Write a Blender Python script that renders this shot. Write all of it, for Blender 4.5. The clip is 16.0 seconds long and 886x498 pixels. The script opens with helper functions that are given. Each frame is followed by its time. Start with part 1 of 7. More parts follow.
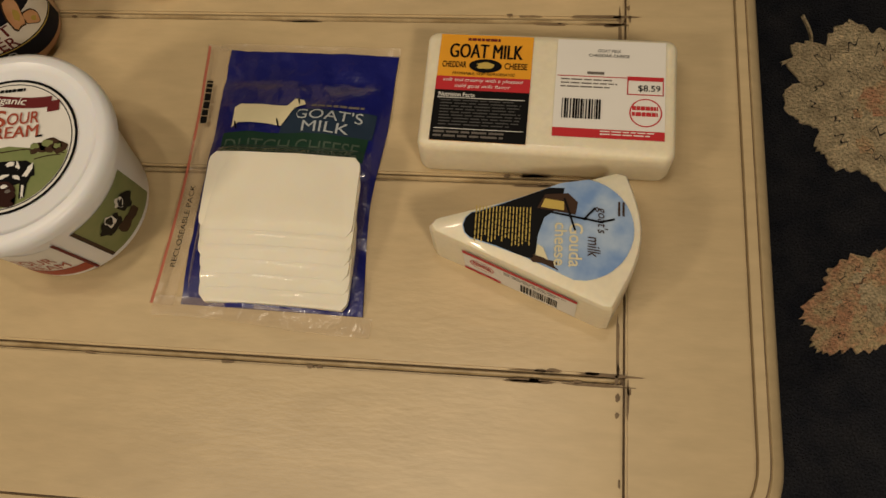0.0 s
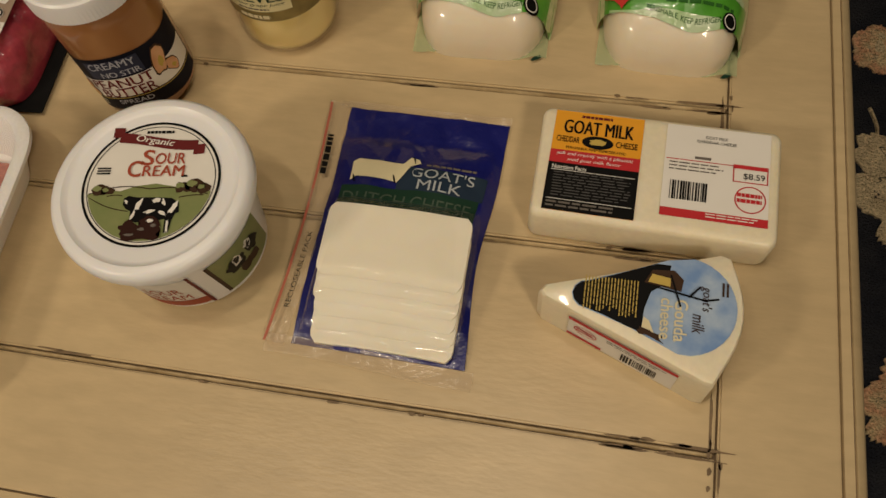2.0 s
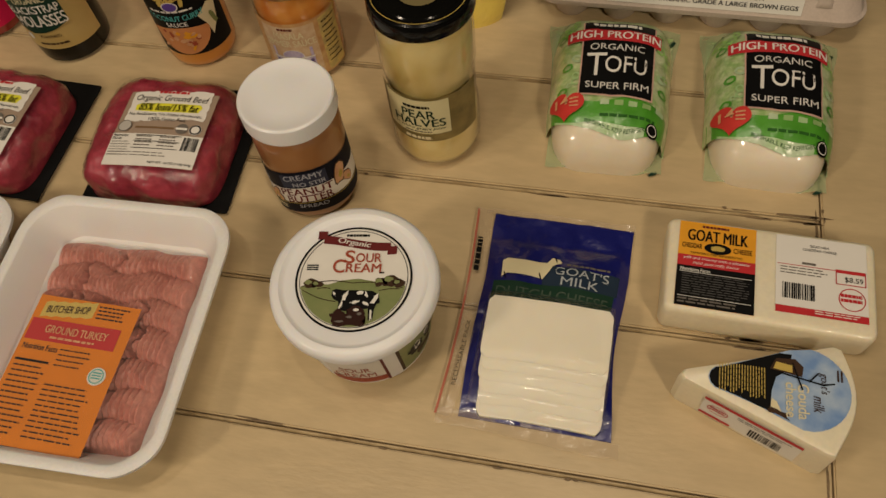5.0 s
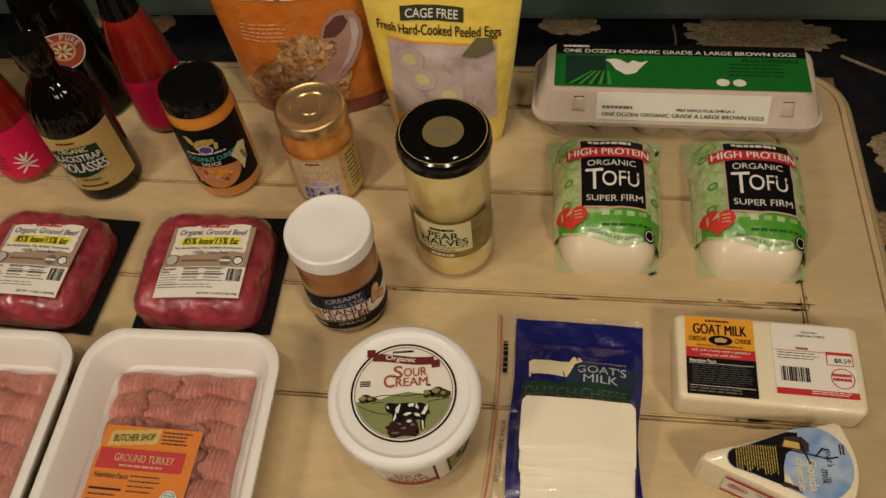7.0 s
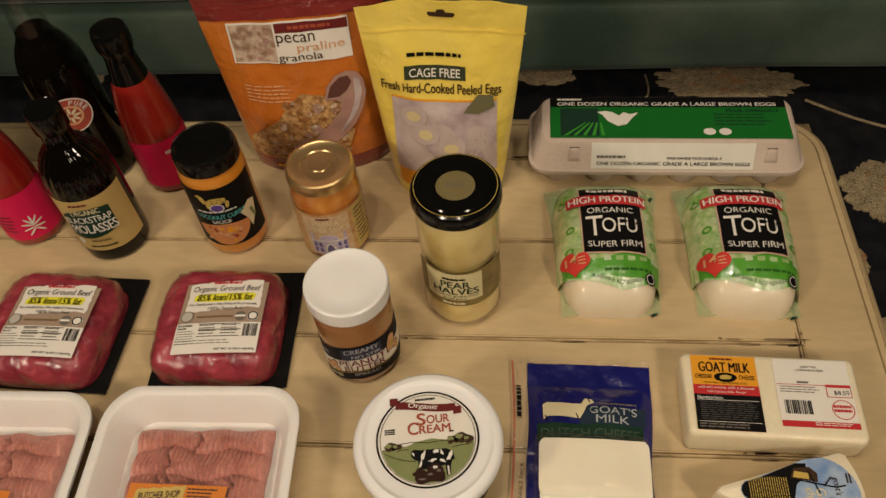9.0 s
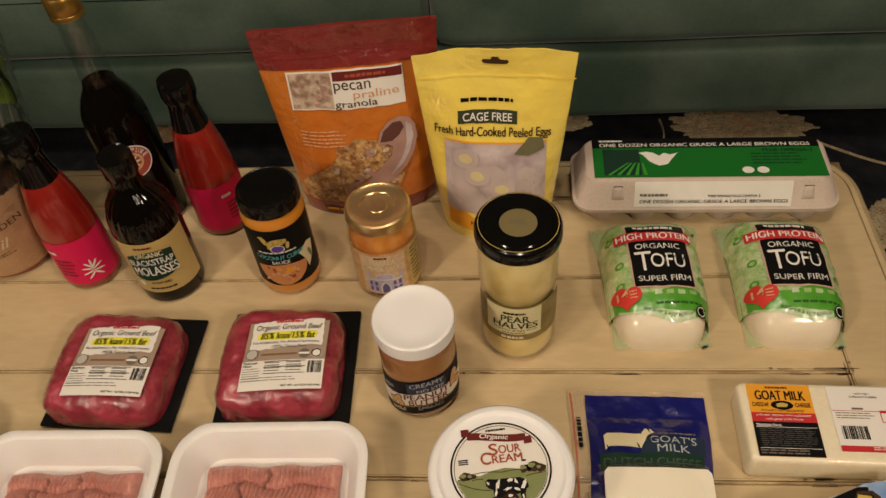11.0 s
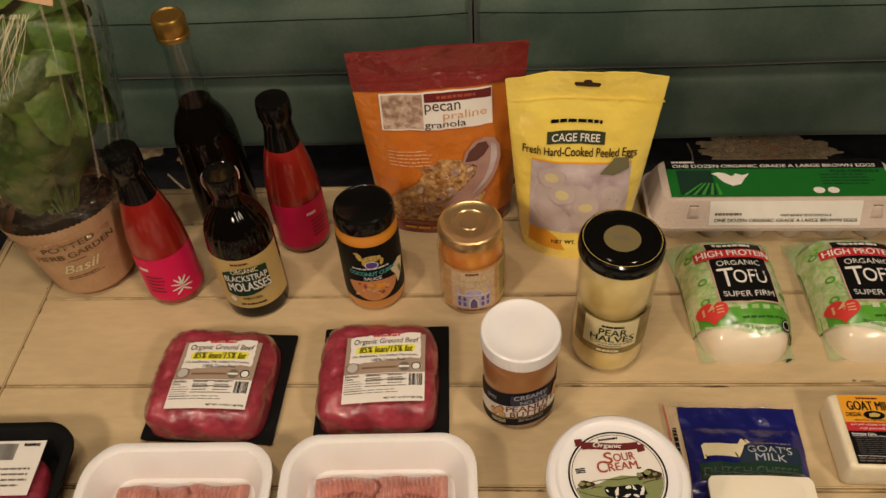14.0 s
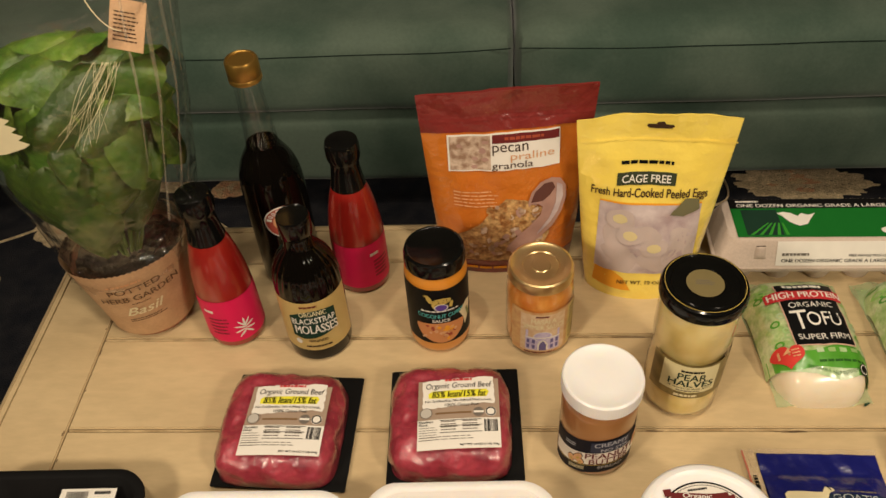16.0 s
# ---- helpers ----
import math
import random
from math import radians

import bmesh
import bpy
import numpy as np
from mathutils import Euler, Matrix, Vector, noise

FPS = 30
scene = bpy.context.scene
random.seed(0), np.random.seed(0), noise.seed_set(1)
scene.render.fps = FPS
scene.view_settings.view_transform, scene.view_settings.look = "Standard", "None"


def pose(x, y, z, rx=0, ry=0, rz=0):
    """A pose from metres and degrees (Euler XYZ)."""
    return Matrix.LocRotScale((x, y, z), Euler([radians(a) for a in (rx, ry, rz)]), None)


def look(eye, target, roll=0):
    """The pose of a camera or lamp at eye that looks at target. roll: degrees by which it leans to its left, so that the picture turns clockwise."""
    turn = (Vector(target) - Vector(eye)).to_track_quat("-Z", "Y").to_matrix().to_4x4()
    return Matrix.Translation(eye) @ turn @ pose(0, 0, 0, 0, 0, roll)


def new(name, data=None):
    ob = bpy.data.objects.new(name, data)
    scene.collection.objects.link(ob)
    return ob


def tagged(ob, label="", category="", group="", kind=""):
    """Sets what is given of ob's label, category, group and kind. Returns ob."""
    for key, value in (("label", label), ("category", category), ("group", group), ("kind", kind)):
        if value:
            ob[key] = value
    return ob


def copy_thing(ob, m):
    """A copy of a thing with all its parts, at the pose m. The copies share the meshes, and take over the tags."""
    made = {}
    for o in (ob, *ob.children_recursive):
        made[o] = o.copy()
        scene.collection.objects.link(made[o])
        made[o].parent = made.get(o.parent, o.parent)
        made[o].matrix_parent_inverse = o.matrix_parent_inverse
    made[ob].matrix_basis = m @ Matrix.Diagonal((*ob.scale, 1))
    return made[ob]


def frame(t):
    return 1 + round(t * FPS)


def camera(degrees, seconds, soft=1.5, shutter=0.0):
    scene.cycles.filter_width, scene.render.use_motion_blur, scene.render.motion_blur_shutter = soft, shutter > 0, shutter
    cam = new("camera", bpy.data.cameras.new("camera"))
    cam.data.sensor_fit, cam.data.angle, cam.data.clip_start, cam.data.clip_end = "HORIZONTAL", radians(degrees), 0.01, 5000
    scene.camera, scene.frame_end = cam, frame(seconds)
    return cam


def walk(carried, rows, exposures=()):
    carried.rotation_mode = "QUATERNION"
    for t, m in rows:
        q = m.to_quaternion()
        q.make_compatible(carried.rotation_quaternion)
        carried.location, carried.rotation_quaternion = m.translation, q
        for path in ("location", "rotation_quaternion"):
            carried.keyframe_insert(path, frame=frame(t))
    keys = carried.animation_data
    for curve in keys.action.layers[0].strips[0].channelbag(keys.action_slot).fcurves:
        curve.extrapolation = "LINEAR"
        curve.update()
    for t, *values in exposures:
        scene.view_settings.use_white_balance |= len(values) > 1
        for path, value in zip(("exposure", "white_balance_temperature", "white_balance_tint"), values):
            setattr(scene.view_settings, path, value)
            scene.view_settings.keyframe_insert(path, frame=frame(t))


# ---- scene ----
cam = camera(57.5, 16.0)
PATH = [
    (0, (0.449, 0.047, 0.882), (0.227, 0.729, -0.986), -14.3),
    (0.5, (0.444, 0.047, 0.887), (0.223, 0.747, -0.974), -12.9),
    (1, (0.435, 0.047, 0.893), (0.184, 0.768, -0.956), -13.7),
    (1.5, (0.417, 0.046, 0.899), (0.169, 0.788, -0.941), -11.5),
    (2, (0.402, 0.038, 0.911), (0.118, 0.825, -0.906), -11.1),
    (2.5, (0.388, 0.029, 0.923), (0.078, 0.85, -0.874), -11.0),
    (3, (0.373, 0.021, 0.935), (0.042, 0.869, -0.846), -10.6),
    (3.5, (0.359, 0.012, 0.946), (0.008, 0.893, -0.815), -10.8),
    (4, (0.346, 0.001, 0.959), (-0.005, 0.917, -0.784), -10.2),
    (4.2, (0.339, -0.003, 0.965), (-0.005, 0.922, -0.775), -9.9),
    (6.3, (0.288, -0.016, 1.063), (0.001, 1.03, -0.617), -8.4),
    (6.5, (0.284, -0.018, 1.068), (0.005, 1.046, -0.602), -8.4),
    (7, (0.273, -0.027, 1.08), (0.02, 1.098, -0.554), -7.9),
    (7.5, (0.261, -0.03, 1.085), (0.047, 1.123, -0.535), -7.1),
    (8, (0.244, -0.037, 1.092), (0.062, 1.148, -0.509), -6.2),
    (8.5, (0.235, -0.039, 1.101), (0.067, 1.171, -0.483), -5.7),
    (9, (0.237, -0.042, 1.105), (0.062, 1.181, -0.468), -6.0),
    (9.5, (0.229, -0.043, 1.111), (0.044, 1.202, -0.443), -6.3),
    (12, (0.143, -0.09, 1.127), (0.015, 1.252, -0.35), -5.0),
    (12.5, (0.125, -0.095, 1.131), (0.011, 1.251, -0.344), -4.4),
    (13, (0.1, -0.096, 1.133), (-0.006, 1.254, -0.339), -4.0),
    (13.5, (0.083, -0.093, 1.136), (-0.025, 1.262, -0.331), -4.0),
    (14, (0.068, -0.095, 1.138), (-0.041, 1.27, -0.32), -4.0),
    (14.5, (0.051, -0.094, 1.142), (-0.07, 1.281, -0.305), -4.4),
    (15, (0.029, -0.09, 1.145), (-0.102, 1.297, -0.29), -4.6),
    (15.5, (0.016, -0.087, 1.148), (-0.107, 1.316, -0.272), -4.4),
    (16, (-0.001, -0.079, 1.148), (-0.115, 1.33, -0.267), -4.1),
]
walk(cam, [(t, look(eye, target, roll)) for t, eye, target, roll in PATH],
     [(0, -0.54, 6450, 10), (4, -0.62, 6500, 10), (7, -0.46, 6500, 11), (9.5, -0.30, 6550, 12), (12, -0.18, 6600, 15), (14, -0.16, 6600, 16), (15, -0.04, 6550, 13), (16, 0.18, 6550, 11)])

# ---- world, lamps ----
world = bpy.data.worlds.new("room_dark")
scene.world = world
world.use_nodes = True
world.node_tree.nodes["Background"].inputs[0].default_value = (1.0, 0.86, 0.68, 1)
world.node_tree.nodes["Background"].inputs[1].default_value = 0.010


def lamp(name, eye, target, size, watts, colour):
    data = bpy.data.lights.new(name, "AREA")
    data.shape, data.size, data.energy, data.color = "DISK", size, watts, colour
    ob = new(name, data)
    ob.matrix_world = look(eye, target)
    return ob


WARM = (1.0, 0.83, 0.625)
T = 0.45  # table top
# Two unseen lights in front, added to brighten the faces towards the camera.
lamp("unseen_front_light", (-0.95, -0.85, 1.75), (-0.1, 0.5, T), 0.26, 15.5, WARM)
lamp("unseen_front_light", (1.05, -0.75, 1.75), (0.1, 0.5, T), 0.26, 14.5, WARM)
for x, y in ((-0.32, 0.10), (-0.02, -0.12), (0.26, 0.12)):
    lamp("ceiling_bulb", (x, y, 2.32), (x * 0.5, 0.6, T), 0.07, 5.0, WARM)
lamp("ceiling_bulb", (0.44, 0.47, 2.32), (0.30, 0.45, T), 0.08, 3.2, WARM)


# ---- materials ----
def mat(name, colour, rough=0.5, second=None, scale=30.0, detail=4.0, amount=0.5, fine=0.0, fine_scale=300.0,
        bump=0.0, bump_scale=120.0, bump_depth=0.001, metal=0.0, coat=0.0, sss=0.0, sheen=0.0, stretch=None, vary=0.0, rough_var=0.0, spec=0.5):
    m = bpy.data.materials.new(name)
    m.use_nodes = True
    nt = m.node_tree
    b = nt.nodes["Principled BSDF"]
    link = nt.links.new
    tc = nt.nodes.new("ShaderNodeTexCoord")
    src = tc.outputs["Object"]
    if stretch:
        mp = nt.nodes.new("ShaderNodeMapping")
        mp.inputs["Scale"].default_value = stretch
        link(src, mp.inputs["Vector"])
        src = mp.outputs["Vector"]
    n1 = nt.nodes.new("ShaderNodeTexNoise")
    n1.inputs["Scale"].default_value, n1.inputs["Detail"].default_value = scale, detail
    link(src, n1.inputs["Vector"])
    ramp = nt.nodes.new("ShaderNodeMapRange")
    ramp.inputs["From Min"].default_value, ramp.inputs["From Max"].default_value = 0.5 - 0.25 / max(amount, 0.05), 0.5 + 0.25 / max(amount, 0.05)
    link(n1.outputs["Fac"], ramp.inputs["Value"])
    mix = nt.nodes.new("ShaderNodeMix")
    mix.data_type = "RGBA"
    c2 = second or tuple(c * 0.82 for c in colour)
    mix.inputs["A"].default_value, mix.inputs["B"].default_value = (*colour, 1), (*c2, 1)
    link(ramp.outputs["Result"], mix.inputs["Factor"])
    out = mix.outputs["Result"]
    if fine:
        n2 = nt.nodes.new("ShaderNodeTexNoise")
        n2.inputs["Scale"].default_value, n2.inputs["Detail"].default_value = fine_scale, 3
        link(src, n2.inputs["Vector"])
        hs = nt.nodes.new("ShaderNodeHueSaturation")
        mr = nt.nodes.new("ShaderNodeMapRange")
        mr.inputs["From Min"].default_value, mr.inputs["From Max"].default_value = 0.3, 0.7
        mr.inputs["To Min"].default_value, mr.inputs["To Max"].default_value = 1 - fine, 1 + fine
        link(n2.outputs["Fac"], mr.inputs["Value"])
        link(mr.outputs["Result"], hs.inputs["Value"])
        link(out, hs.inputs["Color"])
        out = hs.outputs["Color"]
    if vary:
        oi = nt.nodes.new("ShaderNodeObjectInfo")
        hs = nt.nodes.new("ShaderNodeHueSaturation")
        mr = nt.nodes.new("ShaderNodeMapRange")
        mr.inputs["To Min"].default_value, mr.inputs["To Max"].default_value = 1 - vary, 1 + vary
        link(oi.outputs["Random"], mr.inputs["Value"])
        link(mr.outputs["Result"], hs.inputs["Value"])
        link(out, hs.inputs["Color"])
        out = hs.outputs["Color"]
    link(out, b.inputs["Base Color"])
    b.inputs["Roughness"].default_value, b.inputs["Metallic"].default_value = rough, metal
    b.inputs["Coat Weight"].default_value, b.inputs["Coat Roughness"].default_value = coat, 0.06
    b.inputs["Specular IOR Level"].default_value = spec
    if rough_var:
        mr = nt.nodes.new("ShaderNodeMapRange")
        mr.inputs["To Min"].default_value, mr.inputs["To Max"].default_value = rough - rough_var, rough + rough_var
        link(n1.outputs["Fac"], mr.inputs["Value"])
        link(mr.outputs["Result"], b.inputs["Roughness"])
    if sss:
        b.inputs["Subsurface Weight"].default_value = sss
        b.inputs["Subsurface Radius"].default_value = (0.01, 0.007, 0.004)
        b.inputs["Subsurface Scale"].default_value = 0.6
    if sheen:
        b.inputs["Sheen Weight"].default_value, b.inputs["Sheen Roughness"].default_value = sheen, 0.35
    if bump:
        n3 = nt.nodes.new("ShaderNodeTexNoise")
        n3.inputs["Scale"].default_value, n3.inputs["Detail"].default_value = bump_scale, 4
        link(src, n3.inputs["Vector"])
        bp = nt.nodes.new("ShaderNodeBump")
        bp.inputs["Strength"].default_value, bp.inputs["Distance"].default_value = bump, bump_depth
        link(n3.outputs["Fac"], bp.inputs["Height"])
        link(bp.outputs["Normal"], b.inputs["Normal"])
        if coat:
            link(bp.outputs["Normal"], b.inputs["Coat Normal"])
    return m


def clear(name, tint=(1, 1, 1), rough=0.04, ior=1.45, bump=0.0, bump_scale=40.0, bump_depth=0.004, haze=0.0, haze_colour=(0.9, 0.85, 0.75)):
    """Thin clear glass or film: see-through, with Fresnel gloss."""
    m = bpy.data.materials.new(name)
    m.use_nodes = True
    nt = m.node_tree
    link = nt.links.new
    for n in list(nt.nodes):
        if n.type == "BSDF_PRINCIPLED":
            nt.nodes.remove(n)
    o = nt.nodes["Material Output"]
    tr = nt.nodes.new("ShaderNodeBsdfTransparent")
    tr.inputs[0].default_value = (*tint, 1)
    gl = nt.nodes.new("ShaderNodeBsdfGlossy")
    gl.inputs["Roughness"].default_value = rough
    fr = nt.nodes.new("ShaderNodeLayerWeight")
    pw = nt.nodes.new("ShaderNodeMath")
    pw.operation, pw.inputs[1].default_value = "POWER", 4.0
    ad = nt.nodes.new("ShaderNodeMath")
    ad.operation, ad.inputs[1].default_value, ad.inputs[2].default_value = "MULTIPLY_ADD", 0.75, ((ior - 1) / (ior + 1)) ** 2
    link(fr.outputs["Facing"], pw.inputs[0])
    link(pw.outputs[0], ad.inputs[0])
    mx = nt.nodes.new("ShaderNodeMixShader")
    link(ad.outputs[0], mx.inputs[0])
    base = tr.outputs[0]
    if haze:
        df = nt.nodes.new("ShaderNodeBsdfDiffuse")
        df.inputs[0].default_value = (*haze_colour, 1)
        m2 = nt.nodes.new("ShaderNodeMixShader")
        m2.inputs[0].default_value = haze
        link(tr.outputs[0], m2.inputs[1])
        link(df.outputs[0], m2.inputs[2])
        base = m2.outputs[0]
    link(base, mx.inputs[1])
    link(gl.outputs[0], mx.inputs[2])
    link(mx.outputs[0], o.inputs["Surface"])
    if bump:
        tc = nt.nodes.new("ShaderNodeTexCoord")
        n3 = nt.nodes.new("ShaderNodeTexNoise")
        n3.inputs["Scale"].default_value, n3.inputs["Detail"].default_value = bump_scale, 3
        link(tc.outputs["Object"], n3.inputs["Vector"])
        bp = nt.nodes.new("ShaderNodeBump")
        bp.inputs["Strength"].default_value, bp.inputs["Distance"].default_value = bump, bump_depth
        link(n3.outputs["Fac"], bp.inputs["Height"])
        link(bp.outputs["Normal"], gl.inputs["Normal"])
        link(bp.outputs["Normal"], fr.inputs["Normal"])
    return m


def ink(name, colour, rough=0.45):
    return mat(name, colour, rough, tuple(c * 0.88 for c in colour), 60, amount=0.6, spec=0.1)


CREAM = mat("cream_glazed_paint", (0.56, 0.435, 0.25), 0.36, (0.47, 0.355, 0.195), 7, 5, 0.8, 0.06, 90, 0.25, 220, 0.0006, stretch=(0.5, 1.6, 1), vary=0.04, rough_var=0.08)
CREAM_BEAD = mat("cream_paint_bead", (0.52, 0.40, 0.225), 0.4, (0.30, 0.21, 0.10), 45, 5, 1.4, 0.1, 200, 0.3, 160)
GLAZE = mat("dark_brown_glaze", (0.11, 0.070, 0.036), 0.6, (0.23, 0.155, 0.078), 60, 5, 1.0, 0.2, 260, 0.4, 200)
RUG = mat("navy_wool_pile", (0.012, 0.014, 0.022), 0.95, (0.038, 0.038, 0.042), 25, 5, 1.0, 0.35, 420, 1.0, 380, 0.006, spec=0.1)
RUG_CREAM = mat("cream_wool_pile", (0.80, 0.65, 0.40), 0.95, (0.52, 0.40, 0.24), 55, 6, 1.4, 0.3, 330, 1.0, 300, 0.008, spec=0.1)
RUG_PINK = mat("rose_wool_pile", (0.70, 0.38, 0.22), 0.95, (0.70, 0.54, 0.30), 60, 6, 2.2, 0.3, 330, 1.0, 300, 0.008, spec=0.1)
VELVET = mat("green_velvet", (0.056, 0.094, 0.070), 0.8, (0.112, 0.156, 0.120), 5, 6, 2.0, 0.05, 160, 0.2, 260, 0.0015, sheen=0.35, spec=0.2)
# Darker velvet green that stands in for the shade in a cushion fold.
FOLD_SHADE = mat("dark_green_fold_shade", (0.014, 0.026, 0.020), 0.9, spec=0.1)
DARK = mat("dark_underside", (0.01, 0.01, 0.01), 0.8)
WALL = mat("beige_wall_paint", (0.13, 0.11, 0.085), 0.85, bump=0.2, bump_scale=200)
WHITE_PLASTIC = mat("white_plastic", (0.83, 0.83, 0.82), 0.35, (0.78, 0.77, 0.76), 25, 3, 0.6, bump=0.12, bump_scale=90, sss=0.15)
FOAM = mat("white_foam", (0.81, 0.80, 0.78), 0.5, (0.74, 0.72, 0.69), 30, 4, 0.8, 0.03, 500, 0.3, 500, 0.0005, sss=0.2)
BLACK_PLASTIC = mat("black_plastic", (0.006, 0.006, 0.006), 0.6, (0.010, 0.010, 0.010), 50, bump=0.15, bump_scale=150, spec=0.04)
BLACK_LID = mat("black_enamel", (0.003, 0.003, 0.003), 0.12, (0.006, 0.006, 0.005), 60, spec=0.28)
GOLD = mat("gold_lacquered_tin", (0.70, 0.52, 0.26), 0.32, (0.6, 0.43, 0.20), 30, metal=0.9, bump=0.1, bump_scale=80)
CAP_GOLD = mat("gold_foil_cap", (0.60, 0.36, 0.09), 0.32, (0.45, 0.25, 0.05), 50, metal=0.85, bump=0.2, bump_scale=120)
CHEESE = mat("white_goat_cheese", (0.82, 0.75, 0.57), 0.42, (0.76, 0.67, 0.47), 25, 4, 0.9, 0.03, 300, 0.15, 150, 0.0006, coat=0.35, sss=0.25)
SLICE = mat("pale_cheese_slice", (0.82, 0.76, 0.62), 0.5, (0.78, 0.71, 0.55), 30, 4, 0.8, bump=0.1, bump_scale=90, coat=0.1, sss=0.25)
BLUE = mat("royal_blue_film", (0.010, 0.013, 0.150), 0.3, (0.006, 0.008, 0.100), 20, 4, 0.9, bump=0.5, bump_scale=45, bump_depth=0.005, coat=0.4)
FILM = clear("clear_film", rough=0.30, ior=1.22, bump=0.25, bump_scale=30)
FILM_HAZE = clear("clear_film_margin", rough=0.15, bump=0.9, bump_scale=90, haze=0.22, haze_colour=(0.75, 0.6, 0.42))
GLASS = clear("clear_glass", rough=0.02, ior=1.5)
SLEEVE = clear("crinkled_sleeve", rough=0.08, ior=1.6, bump=1.0, bump_scale=16, bump_depth=0.03, haze=0.015, haze_colour=(0.6, 0.5, 0.35))
BEEF = mat("raw_beef", (0.17, 0.008, 0.022), 0.4, (0.42, 0.055, 0.080), 38, 5, 1.3, 0.16, 220, 0.5, 90, 0.004, coat=0.7, sss=0.1)
TURKEY = mat("raw_turkey_mince", (0.60, 0.265, 0.210), 0.42, (0.44, 0.150, 0.118), 60, 5, 1.2, 0.14, 300, 0.4, 250, 0.002, coat=0.35, sss=0.2)
PAPER = mat("white_paper_label", (0.78, 0.75, 0.69), 0.5, (0.73, 0.70, 0.63), 40)
BLACK_INK = ink("black_ink", (0.006, 0.006, 0.006))
GREY_INK = ink("grey_ink", (0.16, 0.14, 0.12))
RED_INK = ink("red_ink", (0.52, 0.035, 0.04))
MAROON = ink("maroon_ink", (0.14, 0.022, 0.022))
RUST = ink("rust_red_ink", (0.36, 0.075, 0.04))
ORANGE = ink("orange_ink", (0.80, 0.36, 0.03))
YELLOW_INK = ink("yellow_highlight", (0.78, 0.74, 0.05))
LIME = ink("lime_ink", (0.33, 0.55, 0.16))
WHITE_INK = ink("white_ink", (0.78, 0.75, 0.68))
GREEN_INK = ink("grass_green_ink", (0.045, 0.30, 0.035))
DEEP_GREEN = ink("deep_green_ink", (0.014, 0.042, 0.026))
PALE_GREEN = mat("pale_green_film", (0.34, 0.50, 0.20), 0.3, (0.24, 0.42, 0.12), 60, 4, 1.2, bump=0.35, bump_scale=70, bump_depth=0.003, coat=0.5)
GREEN_FILM = mat("bright_green_film", (0.10, 0.36, 0.035), 0.3, (0.06, 0.26, 0.02), 50, 4, 1.0, bump=0.35, bump_scale=70, bump_depth=0.003, coat=0.5)
SKY_INK = mat("sky_blue_ink", (0.16, 0.28, 0.52), 0.4, (0.40, 0.50, 0.62), 60, 4, 1.4)
CREAM_INK = ink("cream_ink", (0.74, 0.66, 0.42))
OLIVE_INK = mat("meadow_ink", (0.17, 0.21, 0.07), 0.45, (0.22, 0.24, 0.09), 90, 4, 1.2)
BROWN_INK = ink("brown_ink", (0.055, 0.030, 0.018))
GOLD_INK = ink("gold_ink", (0.55, 0.40, 0.10))
TEAL_INK = ink("teal_ink", (0.10, 0.44, 0.42))
LILAC = mat("lilac_print", (0.42, 0.36, 0.58), 0.45, (0.62, 0.55, 0.68), 220, 4, 1.5)
PEACH = mat("peach_print", (0.70, 0.40, 0.21), 0.45, (0.56, 0.27, 0.12), 90, 4, 1.2)
PICTURE_TAN = mat("sepia_print", (0.60, 0.47, 0.36), 0.5, (0.28, 0.17, 0.11), 120, 5, 2.0)
NUTS = mat("clustered_oat_print", (0.24, 0.10, 0.03), 0.4, (0.52, 0.32, 0.13), 130, 4, 2.2, 0.3, 300)
SPOON = mat("mauve_spoon_print", (0.33, 0.19, 0.16), 0.4, (0.44, 0.27, 0.22), 40, 3, 1.0)
POUCH_ORANGE = mat("orange_pouch_film", (0.60, 0.19, 0.022), 0.3, (0.50, 0.13, 0.016), 16, 4, 1.0, bump=0.6, bump_scale=26, bump_depth=0.010, coat=0.9)
POUCH_MAROON = mat("maroon_pouch_film", (0.17, 0.018, 0.016), 0.3, (0.23, 0.03, 0.025), 30, 4, 1.0, bump=0.6, bump_scale=36, bump_depth=0.010, coat=1.0)
POUCH_YELLOW = mat("yellow_pouch_film", (0.88, 0.70, 0.14), 0.26, (0.85, 0.64, 0.10), 14, 4, 1.0, bump=0.6, bump_scale=24, bump_depth=0.010, coat=0.9)
EGG_PRINT = mat("peeled_egg_print", (0.36, 0.27, 0.28), 0.4, (0.58, 0.50, 0.49), 40, 4, 1.6)
PULP = mat("grey_moulded_pulp", (0.54, 0.45, 0.38), 0.85, (0.49, 0.40, 0.33), 60, 5, 1.0, 0.05, 420, 0.4, 260, 0.0015)
PB_FILL = mat("peanut_butter", (0.35, 0.155, 0.05), 0.35, (0.29, 0.12, 0.038), 30, coat=0.8)
PEAR_FILL = mat("pear_halves_in_juice", (0.72, 0.54, 0.17), 0.4, (0.86, 0.70, 0.30), 26, 2, 2.4, coat=0.9, sss=0.2)
CURRY_FILL = mat("orange_curry_sauce", (0.66, 0.27, 0.02), 0.4, (0.58, 0.20, 0.015), 30, coat=0.8)
SALSA_FILL = mat("tomato_masala_sauce", (0.54, 0.17, 0.022), 0.4, (0.68, 0.30, 0.06), 55, 4, 1.6, coat=0.9)
HOT_FILL = mat("red_hot_sauce", (0.22, 0.007, 0.006), 0.3, (0.28, 0.017, 0.010), 40, 4, 1.2, coat=0.9)
HOT_LABEL = ink("hot_pink_label", (0.72, 0.018, 0.095), 0.35)
